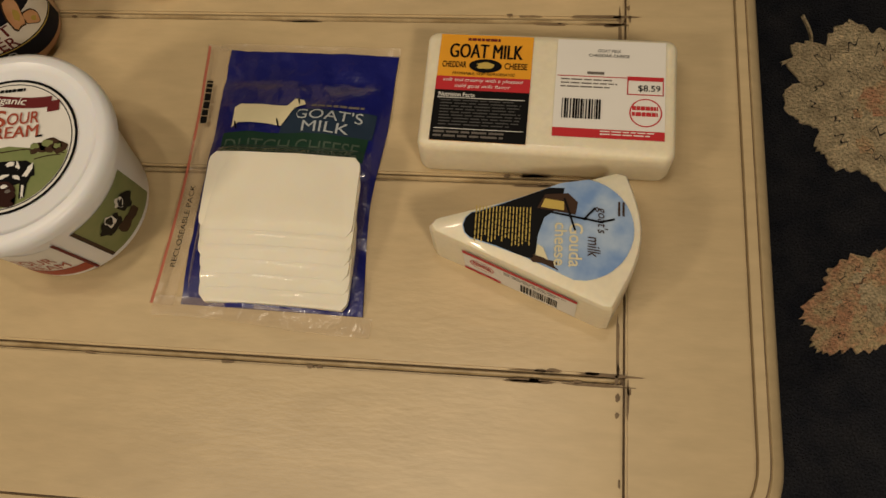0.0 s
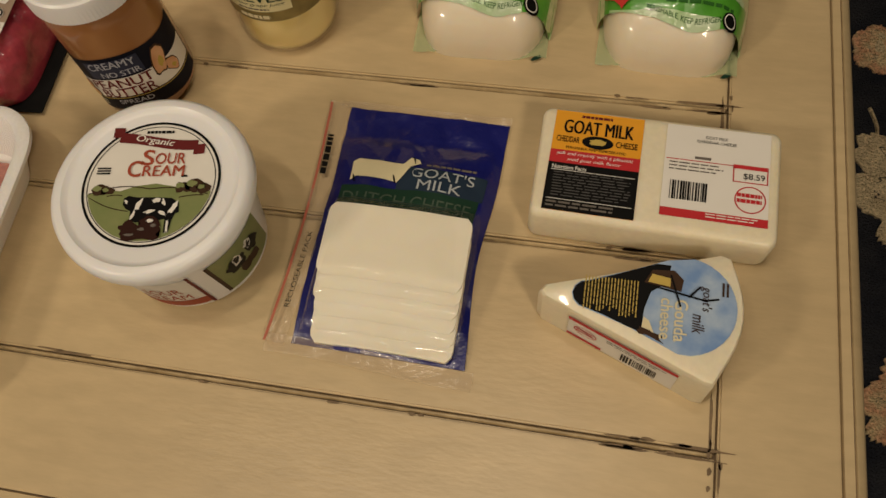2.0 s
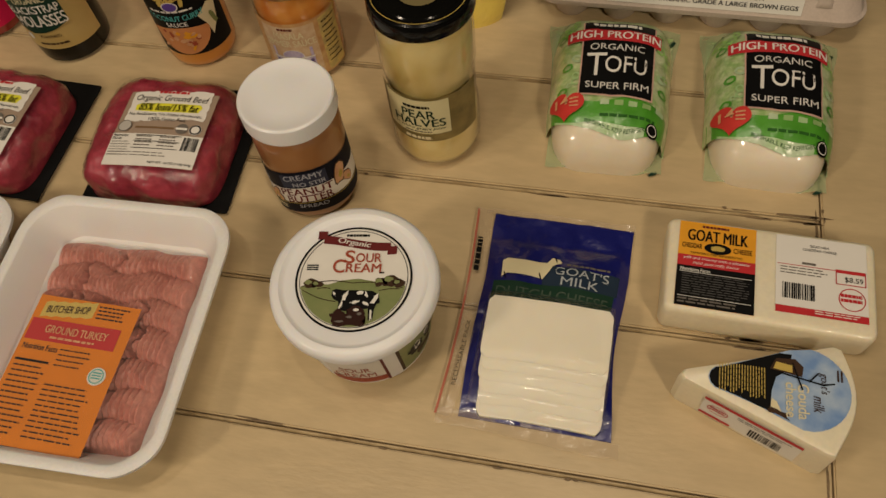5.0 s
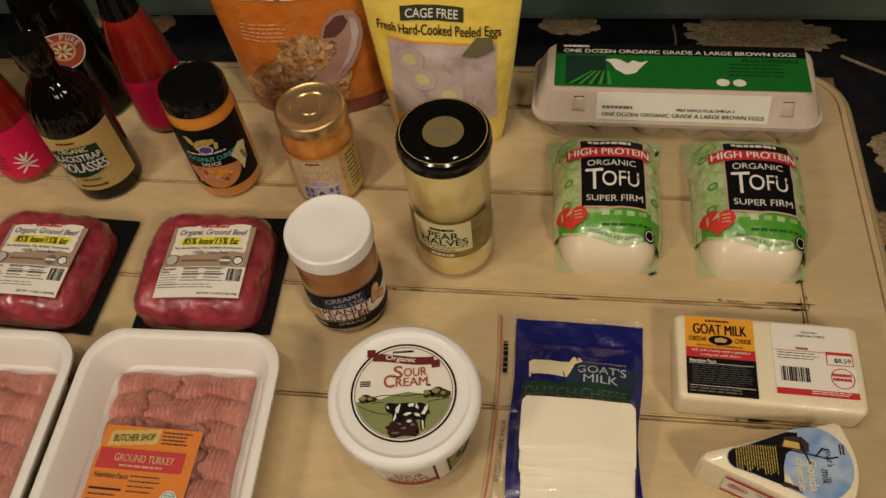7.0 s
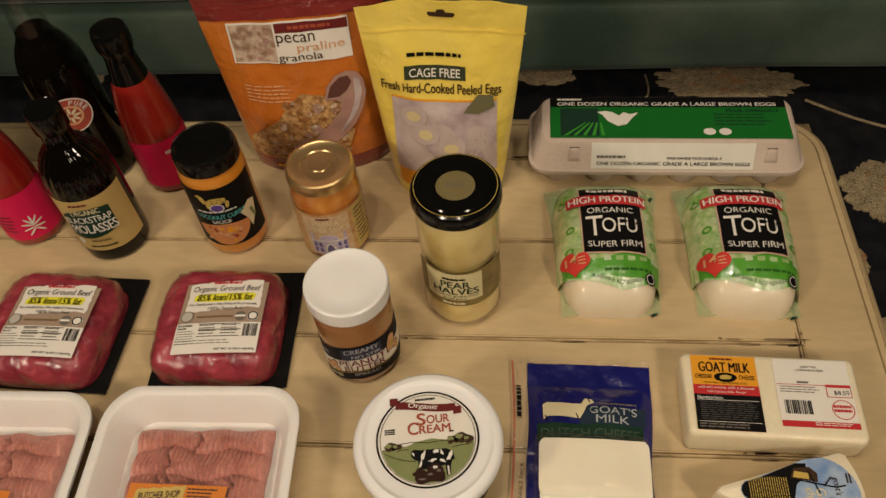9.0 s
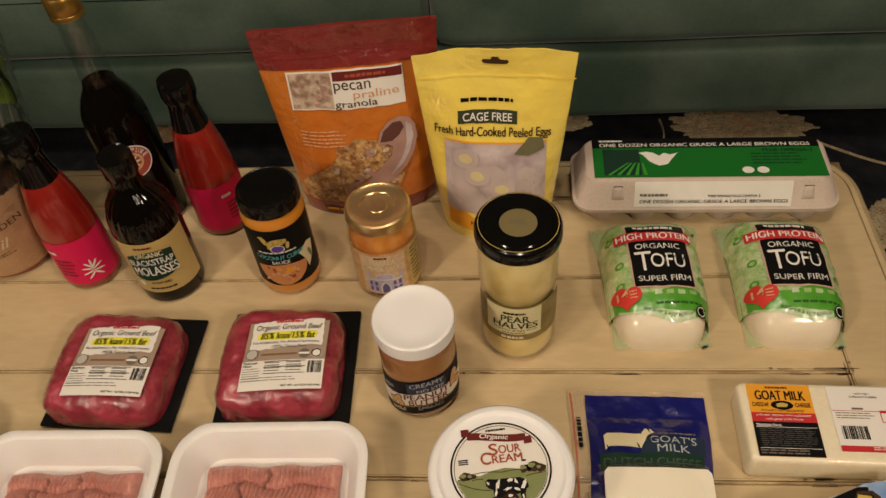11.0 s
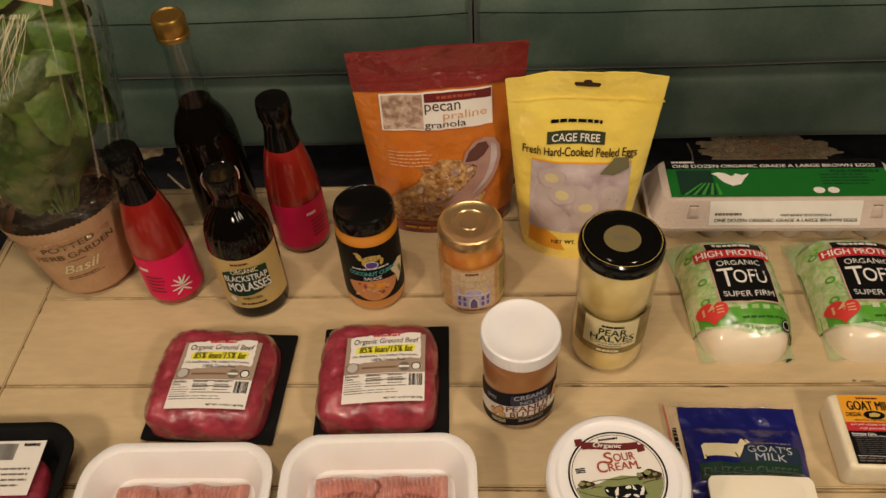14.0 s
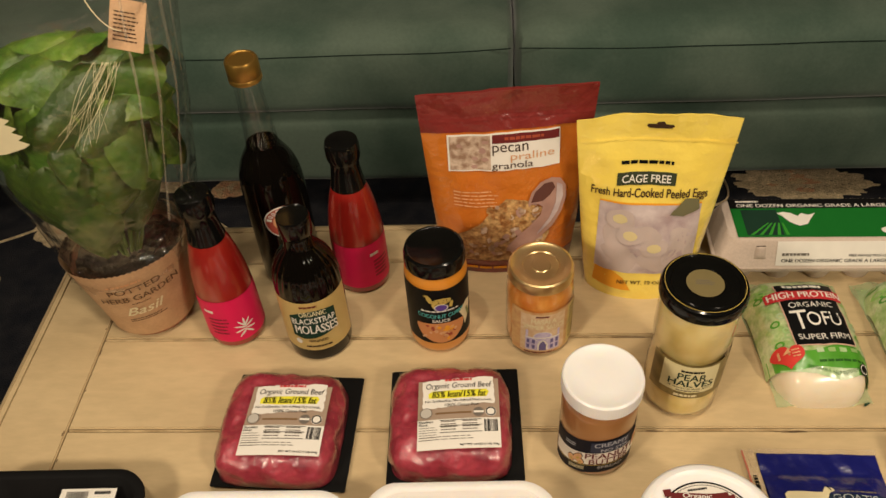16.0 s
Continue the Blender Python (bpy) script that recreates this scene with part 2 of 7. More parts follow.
DARK_GLASS = mat("near_black_syrup_glass", (0.0025, 0.002, 0.0015), 0.04, (0.004, 0.003, 0.002), 20, spec=0.3)
KRAFT = mat("kraft_paper", (0.55, 0.35, 0.19), 0.7, (0.45, 0.27, 0.14), 40, 5, 1.0, 0.06, 300, 0.3, 150, 0.0012)
TERRACOTTA = mat("terracotta_plastic", (0.42, 0.17, 0.09), 0.55, (0.36, 0.13, 0.06), 40)
SOIL = mat("potting_soil", (0.012, 0.009, 0.006), 0.8, (0.035, 0.024, 0.015), 160, 4, 1.5, bump=1.0, bump_scale=140, bump_depth=0.006)
LEAF = mat("basil_leaf", (0.052, 0.122, 0.012), 0.42, (0.138, 0.205, 0.024), 26, 4, 1.7, 0.18, 160, 0.9, 60, 0.004, vary=0.48, sss=0.1)
KRAFT_INK = ink("kraft_brown_ink", (0.15, 0.085, 0.045))
STEM = mat("basil_stem", (0.16, 0.24, 0.05), 0.5)


# ---- mesh helpers ----
def empty(name, m=Matrix(), label="", category="", group="", kind=""):
    ob = new(name)
    ob.empty_display_size = 0.02
    ob.matrix_world = m
    return tagged(ob, label, category, group, kind)


def mesh_of(bm, name, smooth=True, angle=40):
    bmesh.ops.recalc_face_normals(bm, faces=bm.faces)
    me = bpy.data.meshes.new(name)
    bm.to_mesh(me)
    bm.free()
    if smooth:
        for p in me.polygons:
            p.use_smooth = True
        me.set_sharp_from_angle(angle=radians(angle))
    return me


def part(name, bm, material, parent, label="", smooth=True, angle=40, kind=""):
    me = bm if isinstance(bm, bpy.types.Mesh) else mesh_of(bm, name, smooth, angle)
    if material:
        me.materials.append(material)
    ob = new(name, me)
    ob.parent = parent
    return tagged(ob, label, kind=kind)


def rbox(x0, x1, y0, y1, z0, z1, r=0.002, seg=2):
    bm = bmesh.new()
    bmesh.ops.create_cube(bm, size=1)
    for v in bm.verts:
        v.co = Vector(((x0 + x1) / 2 + v.co.x * (x1 - x0), (y0 + y1) / 2 + v.co.y * (y1 - y0), (z0 + z1) / 2 + v.co.z * (z1 - z0)))
    if r:
        bmesh.ops.bevel(bm, geom=bm.edges[:], offset=r, segments=seg, affect="EDGES", profile=0.5)
    return bm


def lathe(profile, n=48, wob=0.0):
    bm = bmesh.new()
    rings = []
    for r, z in profile:
        if r < 1e-6:
            rings.append([bm.verts.new((0, 0, z))])
        else:
            rings.append([bm.verts.new((r * math.cos(2 * math.pi * i / n), r * math.sin(2 * math.pi * i / n), z)) for i in range(n)])
    for a, b in zip(rings, rings[1:]):
        for i in range(n):
            j = (i + 1) % n
            if len(a) == 1 and len(b) > 1:
                bm.faces.new((a[0], b[i], b[j]))
            elif len(b) == 1 and len(a) > 1:
                bm.faces.new((a[i], a[j], b[0]))
            elif len(a) > 1:
                bm.faces.new((a[i], a[j], b[j], b[i]))
    return bm


def grid(f, nu, nv, u0=0, u1=1, v0=0, v1=1):
    bm = bmesh.new()
    vs = [[bm.verts.new(f(u0 + (u1 - u0) * i / nu, v0 + (v1 - v0) * j / nv)) for j in range(nv + 1)] for i in range(nu + 1)]
    for i in range(nu):
        for j in range(nv):
            bm.faces.new((vs[i][j], vs[i + 1][j], vs[i + 1][j + 1], vs[i][j + 1]))
    return bm


def flat(z=0.0, turn=0.0, ox=0.0, oy=0.0):
    c, s = math.cos(radians(turn)), math.sin(radians(turn))
    return lambda u, v, h=0: Vector((ox + u * c - v * s, oy + u * s + v * c, z + h))


def facing(y, lean=0.0):
    """An upright face that looks towards -y."""
    return lambda u, v, h=0: Vector((u, y + lean * v - h, v))


def around(r, turn=0.0):
    """A cylinder's side; u runs to the right as seen, v is the height. turn: degrees."""
    rad = r if callable(r) else (lambda v: r)

    def f(u, v, h=0):
        R = rad(v)
        a = radians(-90 + turn) + u / R
        return Vector(((R + h) * math.cos(a), (R + h) * math.sin(a), v))
    return f


def patch(name, surf, box, material, parent, lift=0.0005, label="", cut=None, nu=0, nv=1):
    u0, v0, u1, v1 = box
    nu = nu or max(1, int(abs(u1 - u0) / 0.004))
    nv = max(nv, 1)
    return part(name, grid(lambda u, v: surf(u, v, lift), nu, nv, u0, u1, v0, v1), material, parent, label)


def poly(name, surf, pts, material, parent, lift=0.0008, label=""):
    bm = bmesh.new()
    bm.faces.new([bm.verts.new((u, v, 0)) for u, v in pts])
    bmesh.ops.triangulate(bm, faces=bm.faces[:])
    for _ in range(2):
        long = [e for e in bm.edges if e.calc_length() > 0.007]
        if long:
            bmesh.ops.subdivide_edges(bm, edges=long, cuts=1)
            bmesh.ops.triangulate(bm, faces=[f for f in bm.faces if len(f.verts) > 3])
    for v in bm.verts:
        v.co = surf(v.co.x, v.co.y, lift)
    return part(name, bm, material, parent, label)


def ring(name, surf, u, v, r0, r1, material, parent, lift=0.0008, sy=1.0, n=48):
    f = lambda a, r: surf(u + r * math.cos(a), v + sy * r * math.sin(a), lift)
    return part(name, grid(f, n, 1, 0, 2 * math.pi, r0, r1), material, parent)


def oval(u, v, a, b, n=28, wob=0.0, seed=0, turn=0.0):
    c, s = math.cos(radians(turn)), math.sin(radians(turn))
    out = []
    for i in range(n):
        t = 2 * math.pi * i / n
        k = 1 + wob * noise.noise(Vector((math.cos(t) * 1.7 + seed * 3.1, math.sin(t) * 1.7, seed * 1.3)))
        x, y = a * k * math.cos(t), b * k * math.sin(t)
        out.append((u + x * c - y * s, v + x * s + y * c))
    return out


def letters(text, surf, box, material, parent, lift=0.0011, bold=0.0, slant=0.0, name="lettering", arc=0.0):
    """Text fitted into box (u0, v0, u1, v1) on a surface."""
    cu = bpy.data.curves.new(name, "FONT")
    heavy = 0.0 if set(text) & set("MWNVmwn") else bold
    cu.body, cu.size, cu.resolution_u, cu.offset, cu.shear = text, 1.0, 5, min(heavy, 0.012), slant
    ob = bpy.data.objects.new(name, cu)
    scene.collection.objects.link(ob)
    me = bpy.data.meshes.new_from_object(ob.evaluated_get(bpy.context.evaluated_depsgraph_get()))
    bpy.data.objects.remove(ob)
    bpy.data.curves.remove(cu)
    me.materials.clear()
    co = np.empty(len(me.vertices) * 3)
    me.vertices.foreach_get("co", co)
    co = co.reshape(-1, 3)
    lo, hi = co.min(0), co.max(0)
    u0, v0, u1, v1 = box
    for v in me.vertices:
        a = (v.co.x - lo[0]) / max(hi[0] - lo[0], 1e-6)
        b = (v.co.y - lo[1]) / max(hi[1] - lo[1], 1e-6)
        v.co = surf(u0 + a * (u1 - u0), v0 + b * (v1 - v0) + arc * (1 - (2 * a - 1) ** 2), lift)
    if bold > 0 and heavy == 0:
        d = 0.05 * (v1 - v0)
        letters(text, surf, (u0 + d, v0, u1 + d, v1), material, parent, lift + 0.00008, 0.0, slant, name, arc)
    return part(name, me, material, parent)


def bars(surf, box, rows, material, parent, lift=0.0011, fill=0.55, seed=1, words=True, name="small_print"):
    """Rows of unreadable small print, as plain bars."""
    rnd = random.Random(seed)
    u0, v0, u1, v1 = box
    bm = bmesh.new()
    step = (v1 - v0) / rows
    for i in range(rows):
        vt = v1 - i * step
        vb = vt - step * fill
        u = u0
        end = u1 - (u1 - u0) * (rnd.random() * 0.25 if words else 0)
        while u < end:
            w = (u1 - u0) * (rnd.uniform(0.08, 0.2) if words else 1.0)
            e = min(u + w, end)
            n = max(1, int((e - u) / 0.005))
            for k in range(n):
                a, b = u + (e - u) * k / n, u + (e - u) * (k + 1) / n
                bm.faces.new([bm.verts.new(surf(x, y, lift)) for x, y in ((a, vb), (b, vb), (b, vt), (a, vt))])
            u = e + (u1 - u0) * 0.025
    return part(name, bm, material, parent, smooth=False, kind="stuff")


def barcode(surf, box, parent, lift=0.0011, seed=3, upright=True):
    rnd = random.Random(seed)
    u0, v0, u1, v1 = box
    bm = bmesh.new()
    u = u0
    while u < u1:
        w = rnd.choice((0.0004, 0.0007, 0.0011))
        e = min(u + w, u1)
        bm.faces.new([bm.verts.new(surf(x, y, lift)) for x, y in ((u, v0), (e, v0), (e, v1), (u, v1))])
        u = e + rnd.choice((0.0004, 0.0006, 0.0009))
    return part("barcode", bm, BLACK_INK, parent, smooth=False, kind="stuff")


def pillow_surf(w, d, h, p=5.0, k=5.0, q=2.0, wob=0.0, seed=0, side=0.0):
    """The top of a soft pack with rounded corners: height over (u, v), falling to side * h at the outline."""
    def f(u, v, lift=0):
        a, b = abs(2 * u / w), abs(2 * v / d)
        s = min((a ** p + b ** p) ** (1 / p), 1.0)
        z = h * (side + (1 - side) * (1 - s ** k) ** (1 / q))
        if wob:
            z += wob * noise.noise(Vector((u * 45 + seed, v * 45, seed * 2.3))) * (1 - s ** 8)
        return Vector((u, v, z + lift))
    return f


def pillow(w, d, h, p=5.0, k=5.0, q=2.0, wob=0.0, seed=0, n=72, m=18, side=0.0):
    f = pillow_surf(w, d, h, p, k, q, wob, seed, side)
    bm = bmesh.new()
    rings = []
    for j in range(1, m + 1):
        s = math.sin(j / m * math.pi / 2)
        row = []
        for i in range(n):
            t = 2 * math.pi * i / n
            c, e = math.cos(t), math.sin(t)
            r = s / (abs(c) ** p + abs(e) ** p) ** (1 / p)
            row.append(bm.verts.new(f(w / 2 * r * c, d / 2 * r * e)))
        rings.append(row)
    if side:
        rings.append([bm.verts.new((v.co.x, v.co.y, 0)) for v in rings[-1]])
    c = bm.verts.new(f(0, 0))
    for i in range(n):
        bm.faces.new((c, rings[0][i], rings[0][(i + 1) % n]))
    for a, b in zip(rings, rings[1:]):
        for i in range(n):
            j = (i + 1) % n
            bm.faces.new((a[i], b[i], b[j], a[j]))
    bm.faces.new(rings[-1])
    return bm


# ---- room ----
def slab(name, x0, x1, y0, y1, z0, z1, material, label, category):
    me = mesh_of(rbox(x0, x1, y0, y1, z0, z1, 0), name, False)
    me.materials.append(material)
    return tagged(new(name, me), label, category, kind="structure")


slab("floor", -3.2, 3.2, -2.6, 3.0, -0.1, -0.012, DARK, "dark floor under the patterned rug", "floor")
slab("wall_north", -3.2, 3.2, 3.0, 3.12, -0.1, 2.6, WALL, "plain beige painted wall behind the sofa", "wall")
slab("wall_south", -3.2, 3.2, -2.72, -2.6, -0.1, 2.6, WALL, "plain beige painted wall", "wall")
slab("wall_west", -3.32, -3.2, -2.6, 3.0, -0.1, 2.6, WALL, "plain beige painted wall", "wall")
slab("wall_east", 3.2, 3.32, -2.6, 3.0, -0.1, 2.6, WALL, "plain beige painted wall", "wall")
slab("ceiling", -3.2, 3.2, -2.6, 3.0, 2.6, 2.7, WALL, "plain painted ceiling", "ceiling")

# ---- rug ----
rug = empty("rug", label="dark navy wool rug with cream and rose flower motifs", category="rug")
part("rug_ground", rbox(-2.2, 2.2, -1.6, 2.4, -0.012, 0.0, 0.004), RUG, rug)


def motif(name, x, y, a, b, material, turn=0.0, seed=0, lobes=9):
    """A flower or leaf spray of raised pile: scalloped, fringed outline, rose heart, dark squiggled veins."""
    co, si = math.cos(radians(turn)), math.sin(radians(turn))
    place = lambda px, py, z: (x + px * co - py * si, y + px * si + py * co, z)

    def reach(t):
        k = 0.80 + 0.20 * abs(math.sin(lobes * t / 2 + seed)) ** 0.6
        k += 0.10 * noise.noise(Vector((math.cos(t) * 2.0, math.sin(t) * 2.0, seed * 1.7)))
        return k + 0.09 * noise.noise(Vector((math.cos(t) * 14, math.sin(t) * 14, seed * 2.7))) + 0.05 * noise.noise(Vector((math.cos(t) * 40, math.sin(t) * 40, seed)))
    n = 220
    bm = bmesh.new()
    rows = []
    for q, z in ((0.45, 0.0052), (0.88, 0.0046), (1.0, 0.0030), (1.0, 0.0)):
        rows.append([bm.verts.new(place(a * q * reach(t) * math.cos(t), b * q * reach(t) * math.sin(t), z)) for t in [2 * math.pi * i / n for i in range(n)]])
    bm.faces.new(rows[0])
    for r0, r1 in zip(rows, rows[1:]):
        for i in range(n):
            j = (i + 1) % n
            bm.faces.new((r0[i], r1[i], r1[j], r0[j]))
    part(name, bm, material, rug)
    rnd = random.Random(seed * 7)
    heart = RUG_PINK if material is RUG_CREAM else RUG_CREAM
    bm = bmesh.new()
    for m in range(7):
        t, q = rnd.uniform(0, 2 * math.pi), (0.0 if m == 0 else rnd.uniform(0.15, 0.62))
        size = 0.20 if m == 0 else rnd.uniform(0.05, 0.13)
        vs = []
        for i in range(18):
            e = 2 * math.pi * i / 18
            k = size * (1 + 0.7 * noise.noise(Vector((math.cos(e) * 2 + m, math.sin(e) * 2, seed))))
            vs.append(bm.verts.new(place(a * (q * math.cos(t) + k * math.cos(e)), b * (q * math.sin(t) + k * math.sin(e)), 0.0056 + 0.0001 * m)))
        bm.faces.new(vs)
    part("motif_heart", bm, heart, rug, "second wool colour woven into the motif", smooth=False, kind="stuff")
    bm = bmesh.new()
    for band, q in enumerate((0.42, 0.72)):
        t = rnd.uniform(0, 0.4)
        while t < 2 * math.pi:
            span = rnd.uniform(0.12, 0.26) / q
            wave, wide = rnd.uniform(0.03, 0.07), rnd.uniform(0.006, 0.013)
            prev = None
            for i in range(9):
                e = t + span * i / 8
                k = q * reach(e) + wave * math.sin(i * 1.5 + band)
                w = wide * (0.4 + 0.6 * math.sin(math.pi * i / 8))
                row = [bm.verts.new(place(a * (k + d) * math.cos(e), b * (k + d) * math.sin(e), 0.0066)) for d in (-w, w)]
                if prev:
                    bm.faces.new((prev[0], prev[1], row[1], row[0]))
                prev = row
            t += span + rnd.uniform(0.06, 0.20) / q
    return part("motif_shading", bm, RUG, rug, "dark veins woven into the motif", smooth=False, kind="stuff")


motif("flower_motif", 0.850, 0.580, 0.105, 0.115, RUG_CREAM, 20, 1)
motif("leaf_motif", 0.820, 0.335, 0.095, 0.050, RUG_PINK, 35, 2, 7)
motif("leaf_motif", 0.785, 0.795, 0.035, 0.04, RUG_PINK, 0, 3, 6)
motif("flower_motif", 0.90, 0.955, 0.09, 0.075, RUG_CREAM, 15, 4, 8)
motif("flower_motif", 0.66, 1.245, 0.145, 0.055, RUG_CREAM, -3, 5, 11)
motif("flower_motif", -0.92, 1.13, 0.055, 0.04, RUG_CREAM, -40, 6, 8)
motif("leaf_motif", -1.03, 0.985, 0.05, 0.02, RUG_CREAM, 10, 7, 5)
motif("leaf_motif", -0.57, 1.26, 0.045, 0.03, RUG_PINK, 10, 8, 6)
motif("leaf_motif", -0.70, 1.28, 0.05, 0.03, RUG_CREAM, 0, 9, 6)
motif("leaf_motif", 1.02, 0.45, 0.07, 0.06, RUG_CREAM, 0, 10, 7)
motif("leaf_motif", 0.30, 1.27, 0.06, 0.03, RUG_CREAM, 0, 12, 7)


def vine(points, r=0.0020):
    bm = bmesh.new()
    prev = None
    for i, (x, y) in enumerate(points):
        a = Vector((points[min(i + 1, len(points) - 1)][0] - points[max(i - 1, 0)][0], points[min(i + 1, len(points) - 1)][1] - points[max(i - 1, 0)][1], 0)).normalized()
        nrm = Vector((-a.y, a.x, 0))
        row = [bm.verts.new(Vector((x, y, z)) + nrm * s * r) for s, z in ((-1.0, 0.0), (-0.6, 0.004), (0.6, 0.004), (1.0, 0.0))]
        if prev:
            for k in range(3):
                bm.faces.new((prev[k], prev[k + 1], row[k + 1], row[k]))
        prev = row
    return part("vine_motif", bm, RUG_CREAM, rug)


def curl(x0, y0, x1, y1, bow, n=16):
    return [(x0 + (x1 - x0) * i / n + bow * math.sin(math.pi * i / n) * (y1 - y0), y0 + (y1 - y0) * i / n - bow * math.sin(math.pi * i / n) * (x1 - x0)) for i in range(n + 1)]


vine(curl(0.74, 0.63, 0.77, 0.70, 0.3))
vine(curl(0.80, 1.19, 1.15, 1.10, 0.12))
vine(curl(0.43, 1.17, 0.50, 1.27, 0.3))
vine(curl(-1.25, 1.07, -0.93, 1.16, 0.1))
vine(curl(-0.62, 1.20, -0.30, 1.12, 0.2))

# ---- coffee table ----
X0, X1, Y0, Y1 = -0.527, 0.583, 0.037, 0.668
IX0, IX1, IY0, IY1 = -0.436, 0.500, 0.135, 0.597
table = empty("coffee_table", label="distressed cream-painted wooden coffee table with dark glazed seams", category="coffee table")
EDGE = 0.017


def outline(x0, x1, y0, y1, r, n=10):
    out = []
    for cx, cy, a in ((x1 - r, y0 + r, -90), (x1 - r, y1 - r, 0), (x0 + r, y1 - r, 90), (x0 + r, y0 + r, 180)):
        for i in range(n + 1):
            t = radians(a + 90 * i / n)
            out.append((cx + r * math.cos(t), cy + r * math.sin(t), math.cos(t), math.sin(t)))
    return out


def edge_moulding():
    """Rounded moulding round the top, with two glazed grooves."""
    bm = bmesh.new()
    path = outline(X0 + EDGE, X1 - EDGE, Y0 + EDGE, Y1 - EDGE, 0.045)
    prof = [(0.0, -0.0030), (0.0008, -0.0030), (0.0014, -0.0004), (0.0066, -0.0002), (0.0070, -0.0020), (0.0078, -0.0020), (0.0084, -0.0009), (0.0125, -0.003), (0.0155, -0.008), (0.017, -0.015), (0.0165, -0.022), (0.012, -0.026), (0.012, -0.030), (0.006, -0.036), (0.0, -0.036)]
    rows = [[bm.verts.new((x + nx * o, y + ny * o, T + z)) for o, z in prof] for x, y, nx, ny in path]
    for i in range(len(rows)):
        a, b = rows[i], rows[(i + 1) % len(rows)]
        for k in range(len(prof) - 1):
            f = bm.faces.new((a[k], b[k], b[k + 1], a[k + 1]))
            f.material_index = 1 if k in (0, 4) else 0
    ob = part("edge_moulding", bm, CREAM, table, angle=50)
    ob.data.materials.append(GLAZE)


edge_moulding()
part("sub_top", rbox(X0 + 0.014, X1 - 0.014, Y0 + 0.014, Y1 - 0.014, T - 0.035, T - 0.0042, 0), GLAZE, table, smooth=False)


def board(name, x0, x1, y0, y1, corner=None):
    """A top board; corner: which of its corners are rounded."""
    bm = bmesh.new()
    r, n = 0.0445, 10
    pts = []
    for cx, cy, sx, sy, a in ((x1, y0, -1, 1, -90), (x1, y1, -1, -1, 0), (x0, y1, 1, -1, 90), (x0, y0, 1, 1, 180)):
        if corner and (sx, sy) in corner:
            pts += [(cx + sx * r + r * math.cos(radians(a + 90 * i / n)), cy + sy * r + r * math.sin(radians(a + 90 * i / n))) for i in range(n + 1)]
        else:
            pts.append((cx, cy))
    low = [bm.verts.new((x, y, T - 0.004)) for x, y in pts]
    face = bm.faces.new(low)
    top = bmesh.ops.extrude_face_region(bm, geom=[face])
    vs = [v for v in top["geom"] if isinstance(v, bmesh.types.BMVert)]
    for v in vs:
        v.co.z = T
    edges = [e for e in bm.edges if all(v.co.z > T - 0.001 for v in e.verts)]
    bmesh.ops.bevel(bm, geom=edges, offset=0.0012, segments=2, affect="EDGES")
    return part(name, bm, CREAM, table)


g = 0.0007
board("frame_board", IX1 + g, X1 - EDGE, Y0 + EDGE, Y1 - EDGE, ((-1, 1), (-1, -1)))
board("frame_board", X0 + EDGE, IX0 - g, Y0 + EDGE, Y1 - EDGE, ((1, 1), (1, -1)))
board("frame_board", IX0 + g, IX1 - g, IY1 + 0.0022, Y1 - EDGE)
board("frame_board", IX0 + g, IX1 - g, Y0 + EDGE, IY0 - 0.0022)
seams = [IY0, 0.2495, 0.3615, 0.4790, IY1]
for a, b in zip(seams, seams[1:]):
    board("plank", IX0 + g, IX1 - g, a + 0.0022, b - 0.0022)
for y in seams:
    bm = bmesh.new()
    n = 60
    rows = []
    for i in range(n + 1):
        x = IX0 + 0.002 + (IX1 - IX0 - 0.004) * i / n
        dy = 0.0002 * noise.noise(Vector((x * 30, y * 10, 1)))
        rows.append([bm.verts.new((x, y + dy + o, T + z)) for o, z in ((-0.0013, -0.005), (-0.0012, -0.0014), (-0.0005, -0.0006), (0.0005, -0.0006), (0.0012, -0.0014), (0.0013, -0.005))])
    for a, b in zip(rows, rows[1:]):
        for k in range(5):
            bm.faces.new((a[k], b[k], b[k + 1], a[k + 1]))
    part("bead", bm, CREAM_BEAD, table)


def chips(seed, count, along, at, lo, hi):
    """Worn patches where the paint has rubbed through to dark glaze beside a seam."""
    rnd = random.Random(seed)
    bm = bmesh.new()
    for _ in range(count):
        p = rnd.uniform(lo, hi)
        ln = rnd.choice((0.004, 0.006, 0.01, 0.02, 0.03)) * rnd.uniform(0.6, 1.3)
        wd = rnd.uniform(0.0005, 0.0013)
        side = rnd.choice((-1, 1)) * rnd.uniform(0.0022, 0.0036)
        n = 14
        pts = []
        for i in range(n):
            t = 2 * math.pi * i / n
            k = 1 + 0.6 * noise.noise(Vector((math.cos(t) * 2, math.sin(t) * 2, p * 50 + seed)))
            u, v = p + ln / 2 * k * math.cos(t), at + side + wd * k * math.sin(t)
            pts.append((u, v) if along == "x" else (v, u))
        vs = [bm.verts.new((x, y, T + 0.0003)) for x, y in pts]
        bm.faces.new(vs)
    return part("paint_wear", bm, GLAZE, table, "rubbed dark patches along the seam", smooth=False, kind="stuff")


